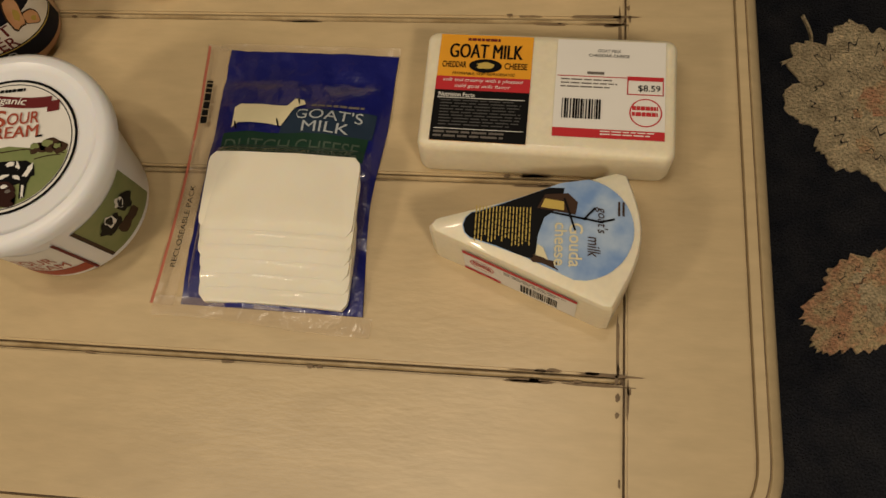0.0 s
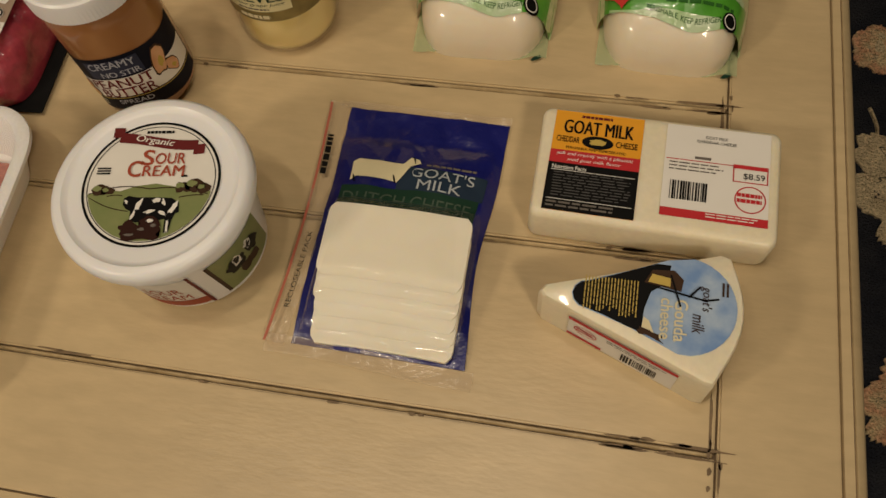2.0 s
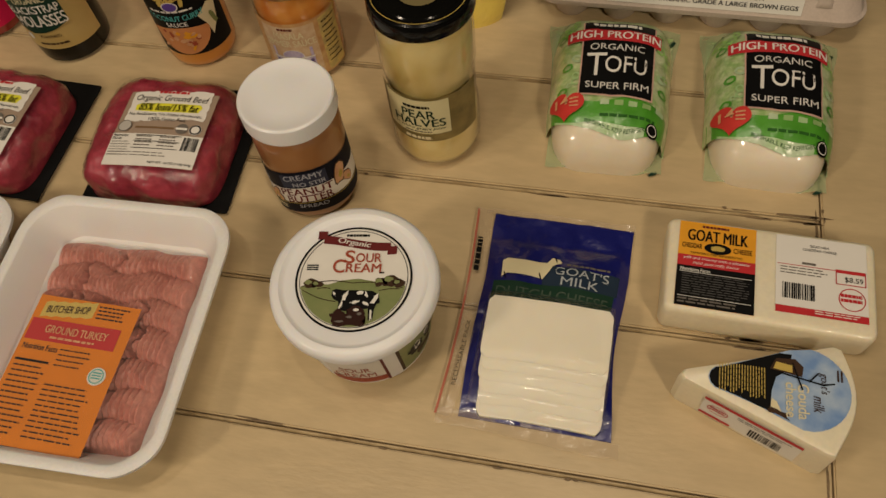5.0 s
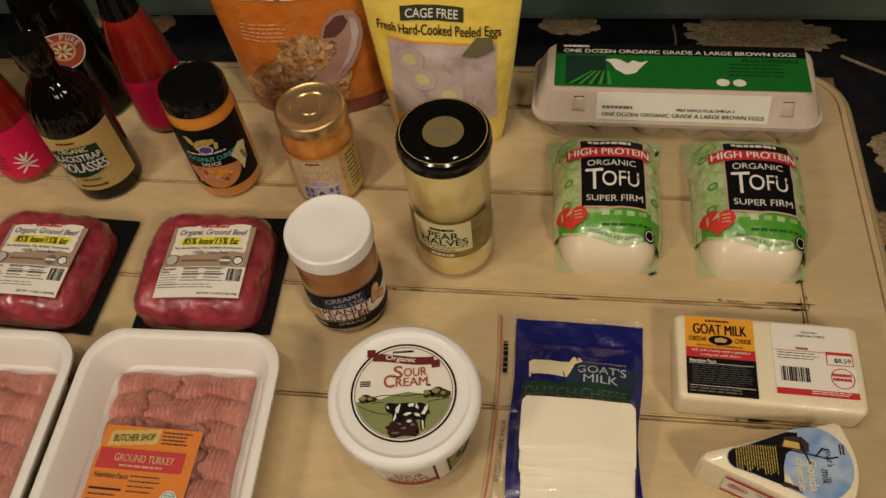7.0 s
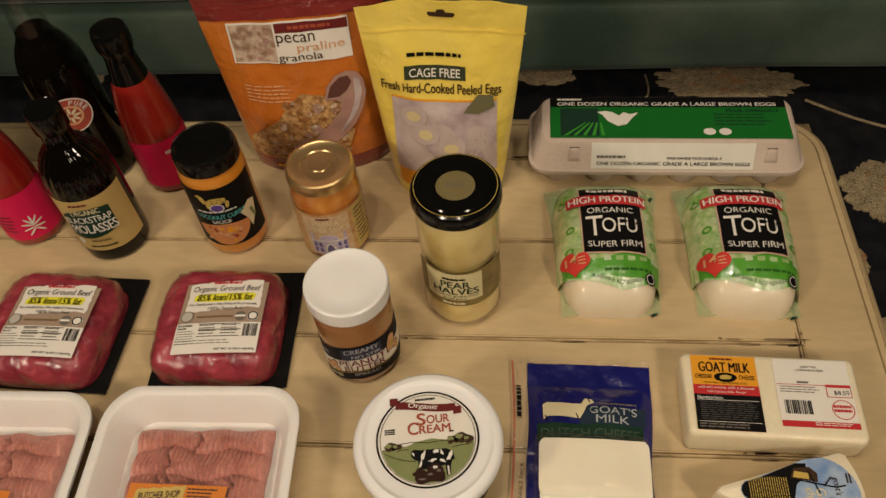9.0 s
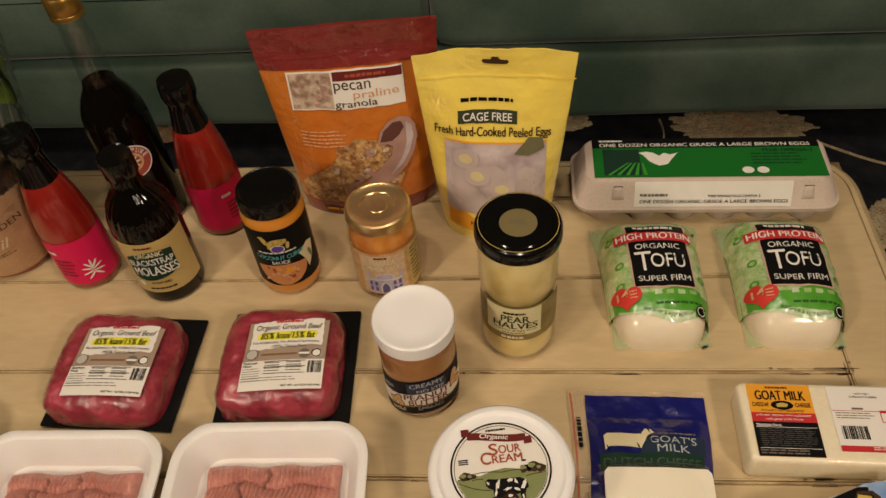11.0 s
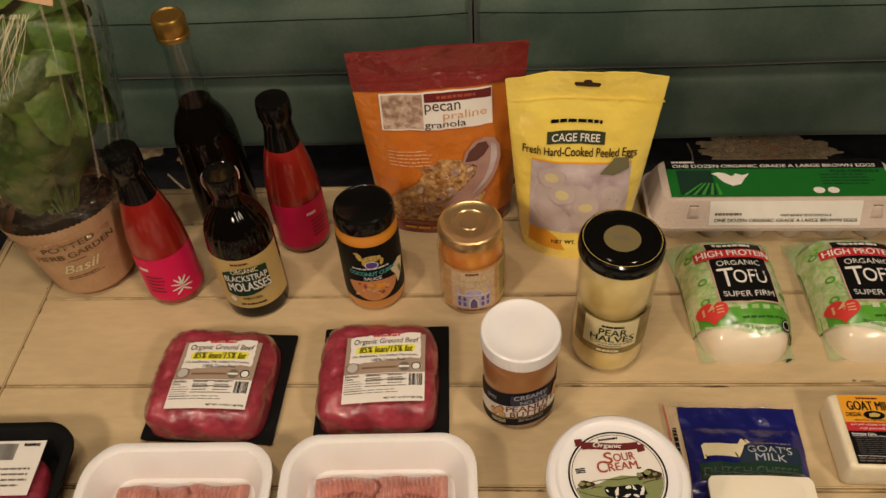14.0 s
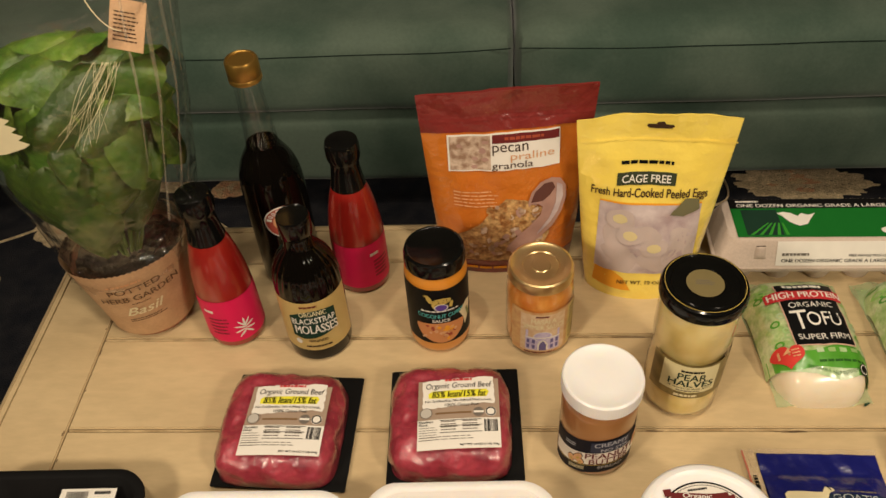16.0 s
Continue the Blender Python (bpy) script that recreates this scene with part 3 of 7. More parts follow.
for k, y in enumerate(seams):
    chips(10 + k, (20, 14, 7, 5, 4)[k], "x", y, IX0 if k < 2 else 0.10, IX1)
chips(31, 5, "y", IX1, IY0 - 0.06, IY1 + 0.06)
chips(32, 9, "y", IX0, IY0 - 0.06, IY1 + 0.06)
for k, y in enumerate(seams[:4]):
    chips(50 + k, 6, "x", y, IX1 - 0.07, IX1 - 0.004)
    chips(60 + k, 4, "y", IX1 - 0.001, y - 0.02, y + 0.012)
part("apron", rbox(X0 + 0.05, X1 - 0.05, Y0 + 0.05, Y0 + 0.07, T - 0.12, T - 0.035, 0.002), CREAM, table)
part("apron", rbox(X0 + 0.05, X1 - 0.05, Y1 - 0.07, Y1 - 0.05, T - 0.12, T - 0.035, 0.002), CREAM, table)
part("apron", rbox(X0 + 0.05, X0 + 0.07, Y0 + 0.07, Y1 - 0.07, T - 0.12, T - 0.035, 0.002), CREAM, table)
part("apron", rbox(X1 - 0.07, X1 - 0.05, Y0 + 0.07, Y1 - 0.07, T - 0.12, T - 0.035, 0.002), CREAM, table)
for x in (X0 + 0.075, X1 - 0.075):
    for y in (Y0 + 0.075, Y1 - 0.075):
        bm = lathe([(0, 0), (0.02, 0), (0.022, 0.02), (0.018, 0.06), (0.026, 0.2), (0.03, 0.28), (0.024, 0.31), (0.03, 0.325), (0.03, T - 0.036), (0, T - 0.036)], 20)
        bmesh.ops.translate(bm, verts=bm.verts, vec=(x, y, 0.0))
        part("leg", bm, CREAM, table)

# ---- sofa ----
sofa = empty("sofa", label="green velvet sofa with loose seat cushions", category="sofa")
SY = 1.135


def soft(x0, x1, y0, y1, z0, z1, r=0.03, puff=0.012, seed=0, n=22):
    """An upholstered block: rounded edges, slightly domed faces."""
    bm = bmesh.new()
    bmesh.ops.create_cube(bm, size=2)
    bmesh.ops.subdivide_edges(bm, edges=bm.edges[:], cuts=n, use_grid_fill=True)
    hx, hy, hz = (x1 - x0) / 2, (y1 - y0) / 2, (z1 - z0) / 2
    for v in bm.verts:
        c = v.co
        p = Vector((c.x * hx, c.y * hy, c.z * hz))
        core = Vector((max(-hx + r, min(hx - r, p.x)), max(-hy + r, min(hy - r, p.y)), max(-hz + r, min(hz - r, p.z))))
        d = p - core
        q = core + (d.normalized() * r if d.length > 1e-6 else Vector())
        if d.length < 1e-6:
            q = p
        dome = puff * (1 - c.x ** 2) * (1 - c.y ** 2) * (1 - 0.0)
        if abs(c.z) > 0.99:
            q.z += dome * (1 if c.z > 0 else -0.2)
        if abs(c.y) > 0.99:
            q.y += puff * 0.7 * (1 - c.x ** 4) * (1 - c.z ** 2) * (1 if c.y > 0 else -1)
        q += Vector((0, 0, 0.004 * noise.noise(Vector((p.x * 4 + seed, p.y * 4, p.z * 4)))))
        v.co = q + Vector(((x0 + x1) / 2, (y0 + y1) / 2, (z0 + z1) / 2))
    return bm


part("sofa_base", soft(-1.40, 1.50, SY + 0.016, 2.0, 0.102, 0.265, 0.026, 0.004, 3), VELVET, sofa)
for k, (a, b) in enumerate(((-1.02, 0.0465), (0.0495, 1.10))):
    cushion = part("seat_cushion", soft(a, b, SY, 1.86, 0.275, 0.440, 0.035, 0.016, k * 5), VELVET, sofa)
part("sofa_arm", soft(-1.40, -1.025, SY + 0.02, 2.0, 0.29, 0.60, 0.05, 0.01, 7), VELVET, sofa)
part("sofa_arm", soft(1.105, 1.50, SY + 0.02, 2.0, 0.29, 0.60, 0.05, 0.01, 8), VELVET, sofa)
part("sofa_back", soft(-1.02, 1.10, 1.87, 2.02, 0.29, 0.82, 0.05, 0.01, 9), VELVET, sofa)
# Thin dark strip along each cushion front, painting in the fold's shade.
for a, b in ((-1.02, 0.0465), (0.0495, 1.10)):
    bm = bmesh.new()
    n = 40
    pr = None
    for i in range(n + 1):
        x = a + 0.006 + (b - a - 0.012) * i / n
        yc = SY + 0.0015 - 0.0112 * (1 - (2 * i / n - 1) ** 4) * 0.72
        row = [bm.verts.new((x, yc - 0.0006 + 0.0010 * math.cos(t), 0.409 + 0.0010 * math.sin(t) + 0.002 * noise.noise(Vector((x * 6, 0, 0))))) for t in [2 * math.pi * k / 8 for k in range(8)]]
        if pr:
            for k in range(8):
                bm.faces.new((pr[k], pr[(k + 1) % 8], row[(k + 1) % 8], row[k]))
        pr = row
    part("seam", bm, FOLD_SHADE, sofa, "dark strip along the cushion front, painted as the shade in its fold")
for x in (-0.95, 0.1, 1.15):
    for y in (1.25, 1.9):
        bm = lathe([(0, 0), (0.02, 0), (0.03, 0.13), (0, 0.13)], 16)
        bmesh.ops.translate(bm, verts=bm.verts, vec=(x, y, 0))
        part("leg", bm, DARK, sofa)

throw = empty("folded_throw", label="brown patterned folded throw lying on the sofa seat", category="throw")
part("throw_fold", soft(-1.00, -0.66, 1.42, 1.72, 0.455, 0.505, 0.02, 0.006, 21, 14), mat("brown_patterned_weave", (0.10, 0.055, 0.03), 0.9, (0.30, 0.21, 0.14), 24, 4, 2.0, 0.2, 200, 0.8, 200, 0.003), throw)


# ---- jars and bottles ----
def at(x, y, turn=0.0, z=T):
    return pose(x, y, z, 0, 0, turn)


def screw_lid(r, z0, z1, ridges=0, dip=0.0012, n=64):
    """A closed cap: rolled rim, slightly sunken top, ridged side when asked."""
    h = z1 - z0
    bm = lathe([(r * 0.93, z0), (r, z0 + h * 0.06), (r, z0 + h * 0.80), (r * 0.985, z0 + h * 0.93), (r * 0.95, z1), (r * 0.90, z1), (r * 0.87, z1 - dip), (r * 0.5, z1 - dip), (0, z1 - dip)], n)
    if ridges:
        for v in bm.verts:
            if z0 + h * 0.03 < v.co.z < z0 + h * 0.85:
                a = math.atan2(v.co.y, v.co.x)
                k = 1 - 0.012 * (0.5 + 0.5 * math.cos(ridges * a))
                v.co.x *= k
                v.co.y *= k
    return bm


def sour_cream():
    t = empty("sour_cream_tub", at(0.172, 0.2215, 8), "white plastic sour cream tub with a printed snap-on lid", "tub")
    R = lambda v: 0.0450 + 0.0080 * (v / 0.068)
    part("tub_body", lathe([(0, 0.001), (0.0430, 0.001), (0.0455, 0.003), (R(0.06), 0.06), (R(0.070), 0.070), (0, 0.070)], 64), WHITE_PLASTIC, t)
    lid = part("lid", lathe([(0.052, 0.0688), (0.0572, 0.0682), (0.0583, 0.0695), (0.0583, 0.0735), (0.0575, 0.0768), (0.0548, 0.0788), (0.0510, 0.0790), (0.0488, 0.0772), (0.0470, 0.0768), (0, 0.0768)], 72), WHITE_PLASTIC, t)
    s = flat(0.0769)
    poly("lid_print", s, oval(0, 0.001, 0.0398, 0.0398, 48), WHITE_INK, lid, 0.0002)
    ring("printed_ring", s, 0, 0.001, 0.0385, 0.0400, BLACK_INK, lid, 0.0005, n=64)
    ring("printed_ring", s, 0, 0.001, 0.0366, 0.0371, BLACK_INK, lid, 0.0005, n=64)
    hill = [(-0.0355, -0.0075)] + [(-0.0355 + 0.071 * i / 16, -0.006 + 0.0035 * math.sin(i / 16 * 3.1) + 0.0012 * math.sin(i * 0.9)) for i in range(17)]
    low = [(0.0362 * math.cos(a), 0.001 + 0.0362 * math.sin(a)) for a in [radians(-14 - 152 * i / 24) for i in range(25)]]
    poly("meadow_print", s, hill + low, OLIVE_INK, lid, 0.0005)
    poly("far_hill_print", s, [(-0.02, -0.0052), (-0.008, -0.001), (0.003, 0.0005), (0.014, -0.0015), (0.022, -0.004)], OLIVE_INK, lid, 0.0004)
    for u, v, a, b, k in ((-0.029, -0.0035, 0.005, 0.0032, 1), (-0.024, -0.0042, 0.004, 0.0022, 2), (0.019, -0.002, 0.005, 0.0034, 3), (0.026, -0.001, 0.006, 0.0042, 4), (0.031, -0.003, 0.004, 0.003, 5)):
        poly("tree_print", s, oval(u, v, a, b, 18, 0.5, k), BROWN_INK, lid, 0.0008)
        poly("tree_print", s, oval(u - a * 0.3, v + b * 0.25, a * 0.5, b * 0.5, 14, 0.5, k + 9), OLIVE_INK, lid, 0.0010)
    cow = [(-0.0135, -0.0090), (-0.0110, -0.0075), (-0.0060, -0.0085), (0.0040, -0.0085), (0.0140, -0.0090), (0.0185, -0.0120), (0.0195, -0.0180), (0.0175, -0.0185), (0.0160, -0.0225), (0.0155, -0.0300), (0.0125, -0.0305), (0.0120, -0.0220), (0.0040, -0.0235), (-0.0040, -0.0240), (-0.0080, -0.0230), (-0.0085, -0.0170), (-0.0115, -0.0155), (-0.0135, -0.0130)]
    poly("cow_print", s, cow, BLACK_INK, lid, 0.0009)
    for k, (u, v, a, b, tn) in enumerate(((-0.0040, -0.0130, 0.0016, 0.0034, -20), (0.0055, -0.0105, 0.0026, 0.0012, 5), (0.0160, -0.0150, 0.0014, 0.0040, -25), (0.0140, -0.0262, 0.0008, 0.0040, 4), (-0.0118, -0.0112, 0.0008, 0.0015, 30), (0.0025, -0.0175, 0.0030, 0.0009, 12), (-0.0064, -0.0195, 0.0008, 0.0028, -15), (0.0100, -0.0185, 0.0020, 0.0010, -30), (0.0100, -0.0120, 0.0010, 0.0022, 20))):
        poly("printed_patch", s, oval(u, v, a, b, 16, 0.8, k, tn), WHITE_INK, lid, 0.0011 + 0.00003 * k)
    dark = ink("dark_umber_ink", (0.035, 0.014, 0.010))
    for k, (u, v, a, b, m) in enumerate(((-0.0015, -0.0302, 0.0125, 0.0048, dark), (0.0040, -0.0248, 0.0062, 0.0046, dark), (-0.0080, -0.0280, 0.0048, 0.0046, dark), (0.0042, -0.0232, 0.0018, 0.0011, WHITE_INK), (0.0066, -0.0262, 0.0014, 0.0010, GREY_INK), (0.0000, -0.0285, 0.0020, 0.0009, GREY_INK), (-0.0060, -0.0318, 0.0030, 0.0007, GREY_INK))):
        poly("calf_print", s, oval(u, v, a, b, 20, 0.5, k + 3), m, lid, 0.0014 + 0.00004 * k)
    for x0, y0, x1, y1, bend in ((-0.0350, -0.0060, 0.0000, -0.0030, 0.0030), (0.0000, -0.0030, 0.0340, -0.0065, 0.0022), (-0.0340, -0.0085, -0.0100, -0.0170, -0.0016), (-0.0240, -0.0075, -0.0150, -0.0072, 0.0006), (0.0180, -0.0085, 0.0320, -0.0072, 0.0006)):
        line = lambda q, w: (x0 + (x1 - x0) * q, y0 + (y1 - y0) * q + bend * math.sin(math.pi * q) + w)
        poly("hill_line_print", s, [line(i / 10, 0.0003) for i in range(11)] + [line(1 - i / 10, -0.0003) for i in range(11)], dark, lid, 0.0007)
    rib = lambda u, v, h=0: s(u, v + 0.0022 - 0.0028 * math.sin((u + 0.004) * 70), h)
    patch("ribbon_print", rib, (-0.0235, 0.0225, 0.0235, 0.0290), MAROON, lid, 0.0008, nu=24)
    patch("ribbon_print", rib, (-0.028, 0.0260, -0.0215, 0.0325), MAROON, lid, 0.0007, nu=4)
    patch("ribbon_print", rib, (0.0215, 0.0195, 0.028, 0.0260), MAROON, lid, 0.0007, nu=4)
    letters("Organic", rib, (-0.0135, 0.0230, 0.0095, 0.0286), WHITE_INK, lid, 0.0012, 0.01, 0.25)
    bars(s, (-0.008, 0.0330, 0.009, 0.0350), 1, BLACK_INK, lid, 0.0008, 0.9, 4)
    letters("S", s, (-0.0075, 0.0120, -0.0005, 0.0222), RUST, lid, 0.0010, 0.012)
    letters("OUR", s, (0.0002, 0.0128, 0.0180, 0.0200), RUST, lid, 0.0010, 0.012)
    letters("C", s, (-0.0150, 0.0045, -0.0068, 0.0150), RUST, lid, 0.0010, 0.012)
    letters("REAM", s, (-0.0060, 0.0050, 0.0180, 0.0118), RUST, lid, 0.0010, 0.012)
    bars(s, (-0.033, 0.0060, -0.025, 0.0110), 3, BLACK_INK, lid, 0.0008, 0.6, 5, False)
    bars(s, (0.017, 0.0040, 0.0205, 0.0056), 1, BLACK_INK, lid, 0.0008, 0.8, 6, False)
    side0 = around(R, 0)
    side = lambda u, v, h=0: side0(u, v * 1.2, h)
    patch("side_label", side, (-0.022, 0.004, 0.020, 0.044), WHITE_INK, t, 0.0003, nv=6)
    patch("side_band", side, (-0.021, 0.006, 0.0185, 0.0150), RUST, t, 0.0006, nv=3)
    patch("side_border", side, (0.0185, 0.004, 0.0205, 0.046), MAROON, t, 0.0008, nv=6)
    letters("SOUR", side, (-0.012, 0.027, 0.010, 0.035), RUST, t, 0.0008)
    letters("CREAM", side, (-0.017, 0.017, 0.012, 0.025), RUST, t, 0.0008)
    patch("meadow_label", side, (0.032, 0.006, 0.074, 0.046), OLIVE_INK, t, 0.0004, nv=8)
    patch("meadow_label_edge", side, (0.030, 0.006, 0.0325, 0.046), BROWN_INK, t, 0.0006, nv=8)
    for u, v, a, b, k, m in ((0.045, 0.028, 0.008, 0.006, 1, BLACK_INK), (0.047, 0.031, 0.003, 0.005, 2, WHITE_INK), (0.052, 0.018, 0.009, 0.005, 3, BROWN_INK), (0.061, 0.030, 0.006, 0.007, 4, BLACK_INK), (0.058, 0.034, 0.003, 0.004, 5, WHITE_INK)):
        poly("printed_patch", side, oval(u, v, a, b, 18, 0.6, k), m, t, 0.0008)


sour_cream()


def peanut_butter():
    t = empty("peanut_butter_jar", at(0.097, 0.3435, 13), "peanut butter jar with a plain white screw lid", "jar")
    R = 0.0345
    part("jar_body", lathe([(0, 0.001), (0.029, 0.001), (0.033, 0.003), (R, 0.008), (R, 0.086), (0.0338, 0.092), (0.0310, 0.0965), (0.0305, 0.102), (0, 0.102)], 56), PB_FILL, t, "clear jar full of tan peanut butter")
    part("lid", screw_lid(0.0362, 0.0985, 0.1150, 90, 0.0008, 180), WHITE_PLASTIC, t, "ridged white plastic lid")
    s = around(R)
    navy = mat("navy_label", (0.006, 0.007, 0.016), 0.5, (0.010, 0.010, 0.017), 60, spec=0.08)
    silver = ink("silver_blue_ink", (0.42, 0.43, 0.48))
    tilt = lambda u, v, h=0: s(u, v + 0.10 * u + 0.004 * math.cos(u * 60), h)
    patch("wrap_label", tilt, (-0.058, 0.008, 0.058, 0.062), navy, t, 0.0004, nu=48, nv=4)
    patch("label_panel", tilt, (-0.056, 0.0225, 0.0560, 0.0415), PAPER, t, 0.0007, nu=48, nv=2)
    patch("label_stripe", tilt, (-0.056, 0.0208, 0.056, 0.0216), GOLD_INK, t, 0.0008, nu=48)
    patch("label_plaque", tilt, (-0.017, 0.0430, 0.020, 0.0590), ink("slate_blue_ink", (0.035, 0.040, 0.070)), t, 0.0008, nu=16, nv=3)
    letters("CREAMY", tilt, (-0.014, 0.0515, 0.017, 0.0580), silver, t, 0.0012, 0.015, arc=0.001)
    letters("NO STIR", tilt, (-0.008, 0.0440, 0.018, 0.0490), silver, t, 0.0012, 0.01)
    letters("PEANUT", tilt, (-0.021, 0.0325, 0.022, 0.0412), MAROON, t, 0.0011, 0.03)
    letters("BUTTER", tilt, (-0.017, 0.0228, 0.021, 0.0316), MAROON, t, 0.0011, 0.03)
    letters("SPREAD", tilt, (-0.009, 0.0150, 0.015, 0.0195), silver, t, 0.0011, 0.01)
    for u, v, a, b, k, tn in ((-0.028, 0.0335, 0.0036, 0.0062, 1, -20), (-0.0255, 0.0275, 0.0032, 0.0050, 2, 30), (0.0300, 0.0450, 0.0050, 0.0120, 3, -12), (-0.034, 0.029, 0.0034, 0.0055, 4, 10), (0.037, 0.0330, 0.0040, 0.0065, 5, 25)):
        poly("nut_print", tilt, oval(u, v, a * 1.18, b * 1.15, 20, 0.25, k, tn), BROWN_INK, t, 0.0010)
        poly("nut_print", tilt, oval(u, v, a, b, 20, 0.25, k, tn), PEACH, t, 0.0013)
        poly("nut_print", tilt, oval(u + 0.0006, v - 0.2 * b, a * 0.4, b * 0.35, 14, 0.4, k + 7, tn), GOLD_INK, t, 0.0016)
    bars(tilt, (-0.036, 0.0125, -0.020, 0.0185), 3, CREAM_INK, t, 0.0010, 0.5, 3)
    bars(tilt, (-0.042, 0.048, -0.030, 0.054), 2, silver, t, 0.0010, 0.5, 3)


peanut_butter()


def pears():
    t = empty("pear_jar", at(0.1885, 0.4070, -6) @ Matrix.Diagonal((1.0, 1.0, 1.04, 1.0)), "glass jar of pear halves with a black metal lid", "jar")
    R = 0.0365
    prof = [(0, 0.002), (0.031, 0.002), (0.035, 0.005), (R, 0.012), (R, 0.050), (0.0352, 0.054), (0.0352, 0.092), (R, 0.096), (R, 0.126), (0.0352, 0.137), (0.032, 0.143), (0.032, 0.148)]
    part("pear_filling", lathe([(max(0, r - 0.0016), z + (0.0015 if z < 0.01 else 0)) for r, z in prof[:-1]] + [(0, 0.1425)], 56), PEAR_FILL, t, "pale yellow pear pieces in juice")
    part("glass_jar", lathe(prof, 64), GLASS, t, "clear glass")
    lid = part("lid", lathe([(0.0365, 0.1435), (0.0385, 0.1442), (0.0388, 0.1455), (0.0385, 0.1535), (0.0372, 0.1565), (0.0350, 0.1575), (0.0335, 0.1562), (0.0300, 0.1562), (0.0292, 0.1570), (0.0180, 0.1570), (0.0174, 0.1562), (0, 0.1562)], 64), BLACK_LID, t, "glossy black metal lid")
    poly("safety_button", flat(0.1564), oval(0, 0, 0.0165, 0.0165, 36), mat("olive_lacquer", (0.20, 0.16, 0.07), 0.4, (0.15, 0.12, 0.05), 60), lid, 0.0003)
    ring("lid_line", flat(0.1577), 0, 0, 0.0347, 0.0352, GOLD_INK, lid, 0.0002)
    bars(flat(0.1564), (-0.008, -0.003, 0.008, 0.003), 3, GREY_INK, lid, 0.0006, 0.4, 5)
    s = around(0.0353)
    patch("label_band", s, (-0.040, 0.038, 0.052, 0.087), mat("olive_label_band", (0.16, 0.12, 0.035), 0.45, (0.30, 0.22, 0.07), 60, 4, 1.6), t, 0.0014, nv=2)
    patch("front_label", s, (-0.0270, 0.0475, 0.0245, 0.0850), ink("pale_yellow_label", (0.78, 0.70, 0.40)), t, 0.0019, nv=2)
    bars(s, (-0.010, 0.0765, 0.011, 0.0795), 1, BLACK_INK, t, 0.0024, 0.9, 3)
    letters("PEAR", s, (-0.012, 0.0655, 0.0135, 0.0745), DEEP_GREEN, t, 0.0024, 0.01)
    letters("HALVES", s, (-0.0195, 0.0565, 0.0205, 0.0650), DEEP_GREEN, t, 0.0024, 0.01)
    letters("in white grape juice", s, (-0.0195, 0.0522, 0.0205, 0.0555), DEEP_GREEN, t, 0.0024, 0, 0.2)
    bars(s, (-0.011, 0.0493, 0.011, 0.0508), 1, GREY_INK, t, 0.0024, 0.9, 3)
    bars(s, (-0.012, 0.0405, 0.014, 0.0440), 1, CREAM_INK, t, 0.0020, 0.9, 6)


pears()


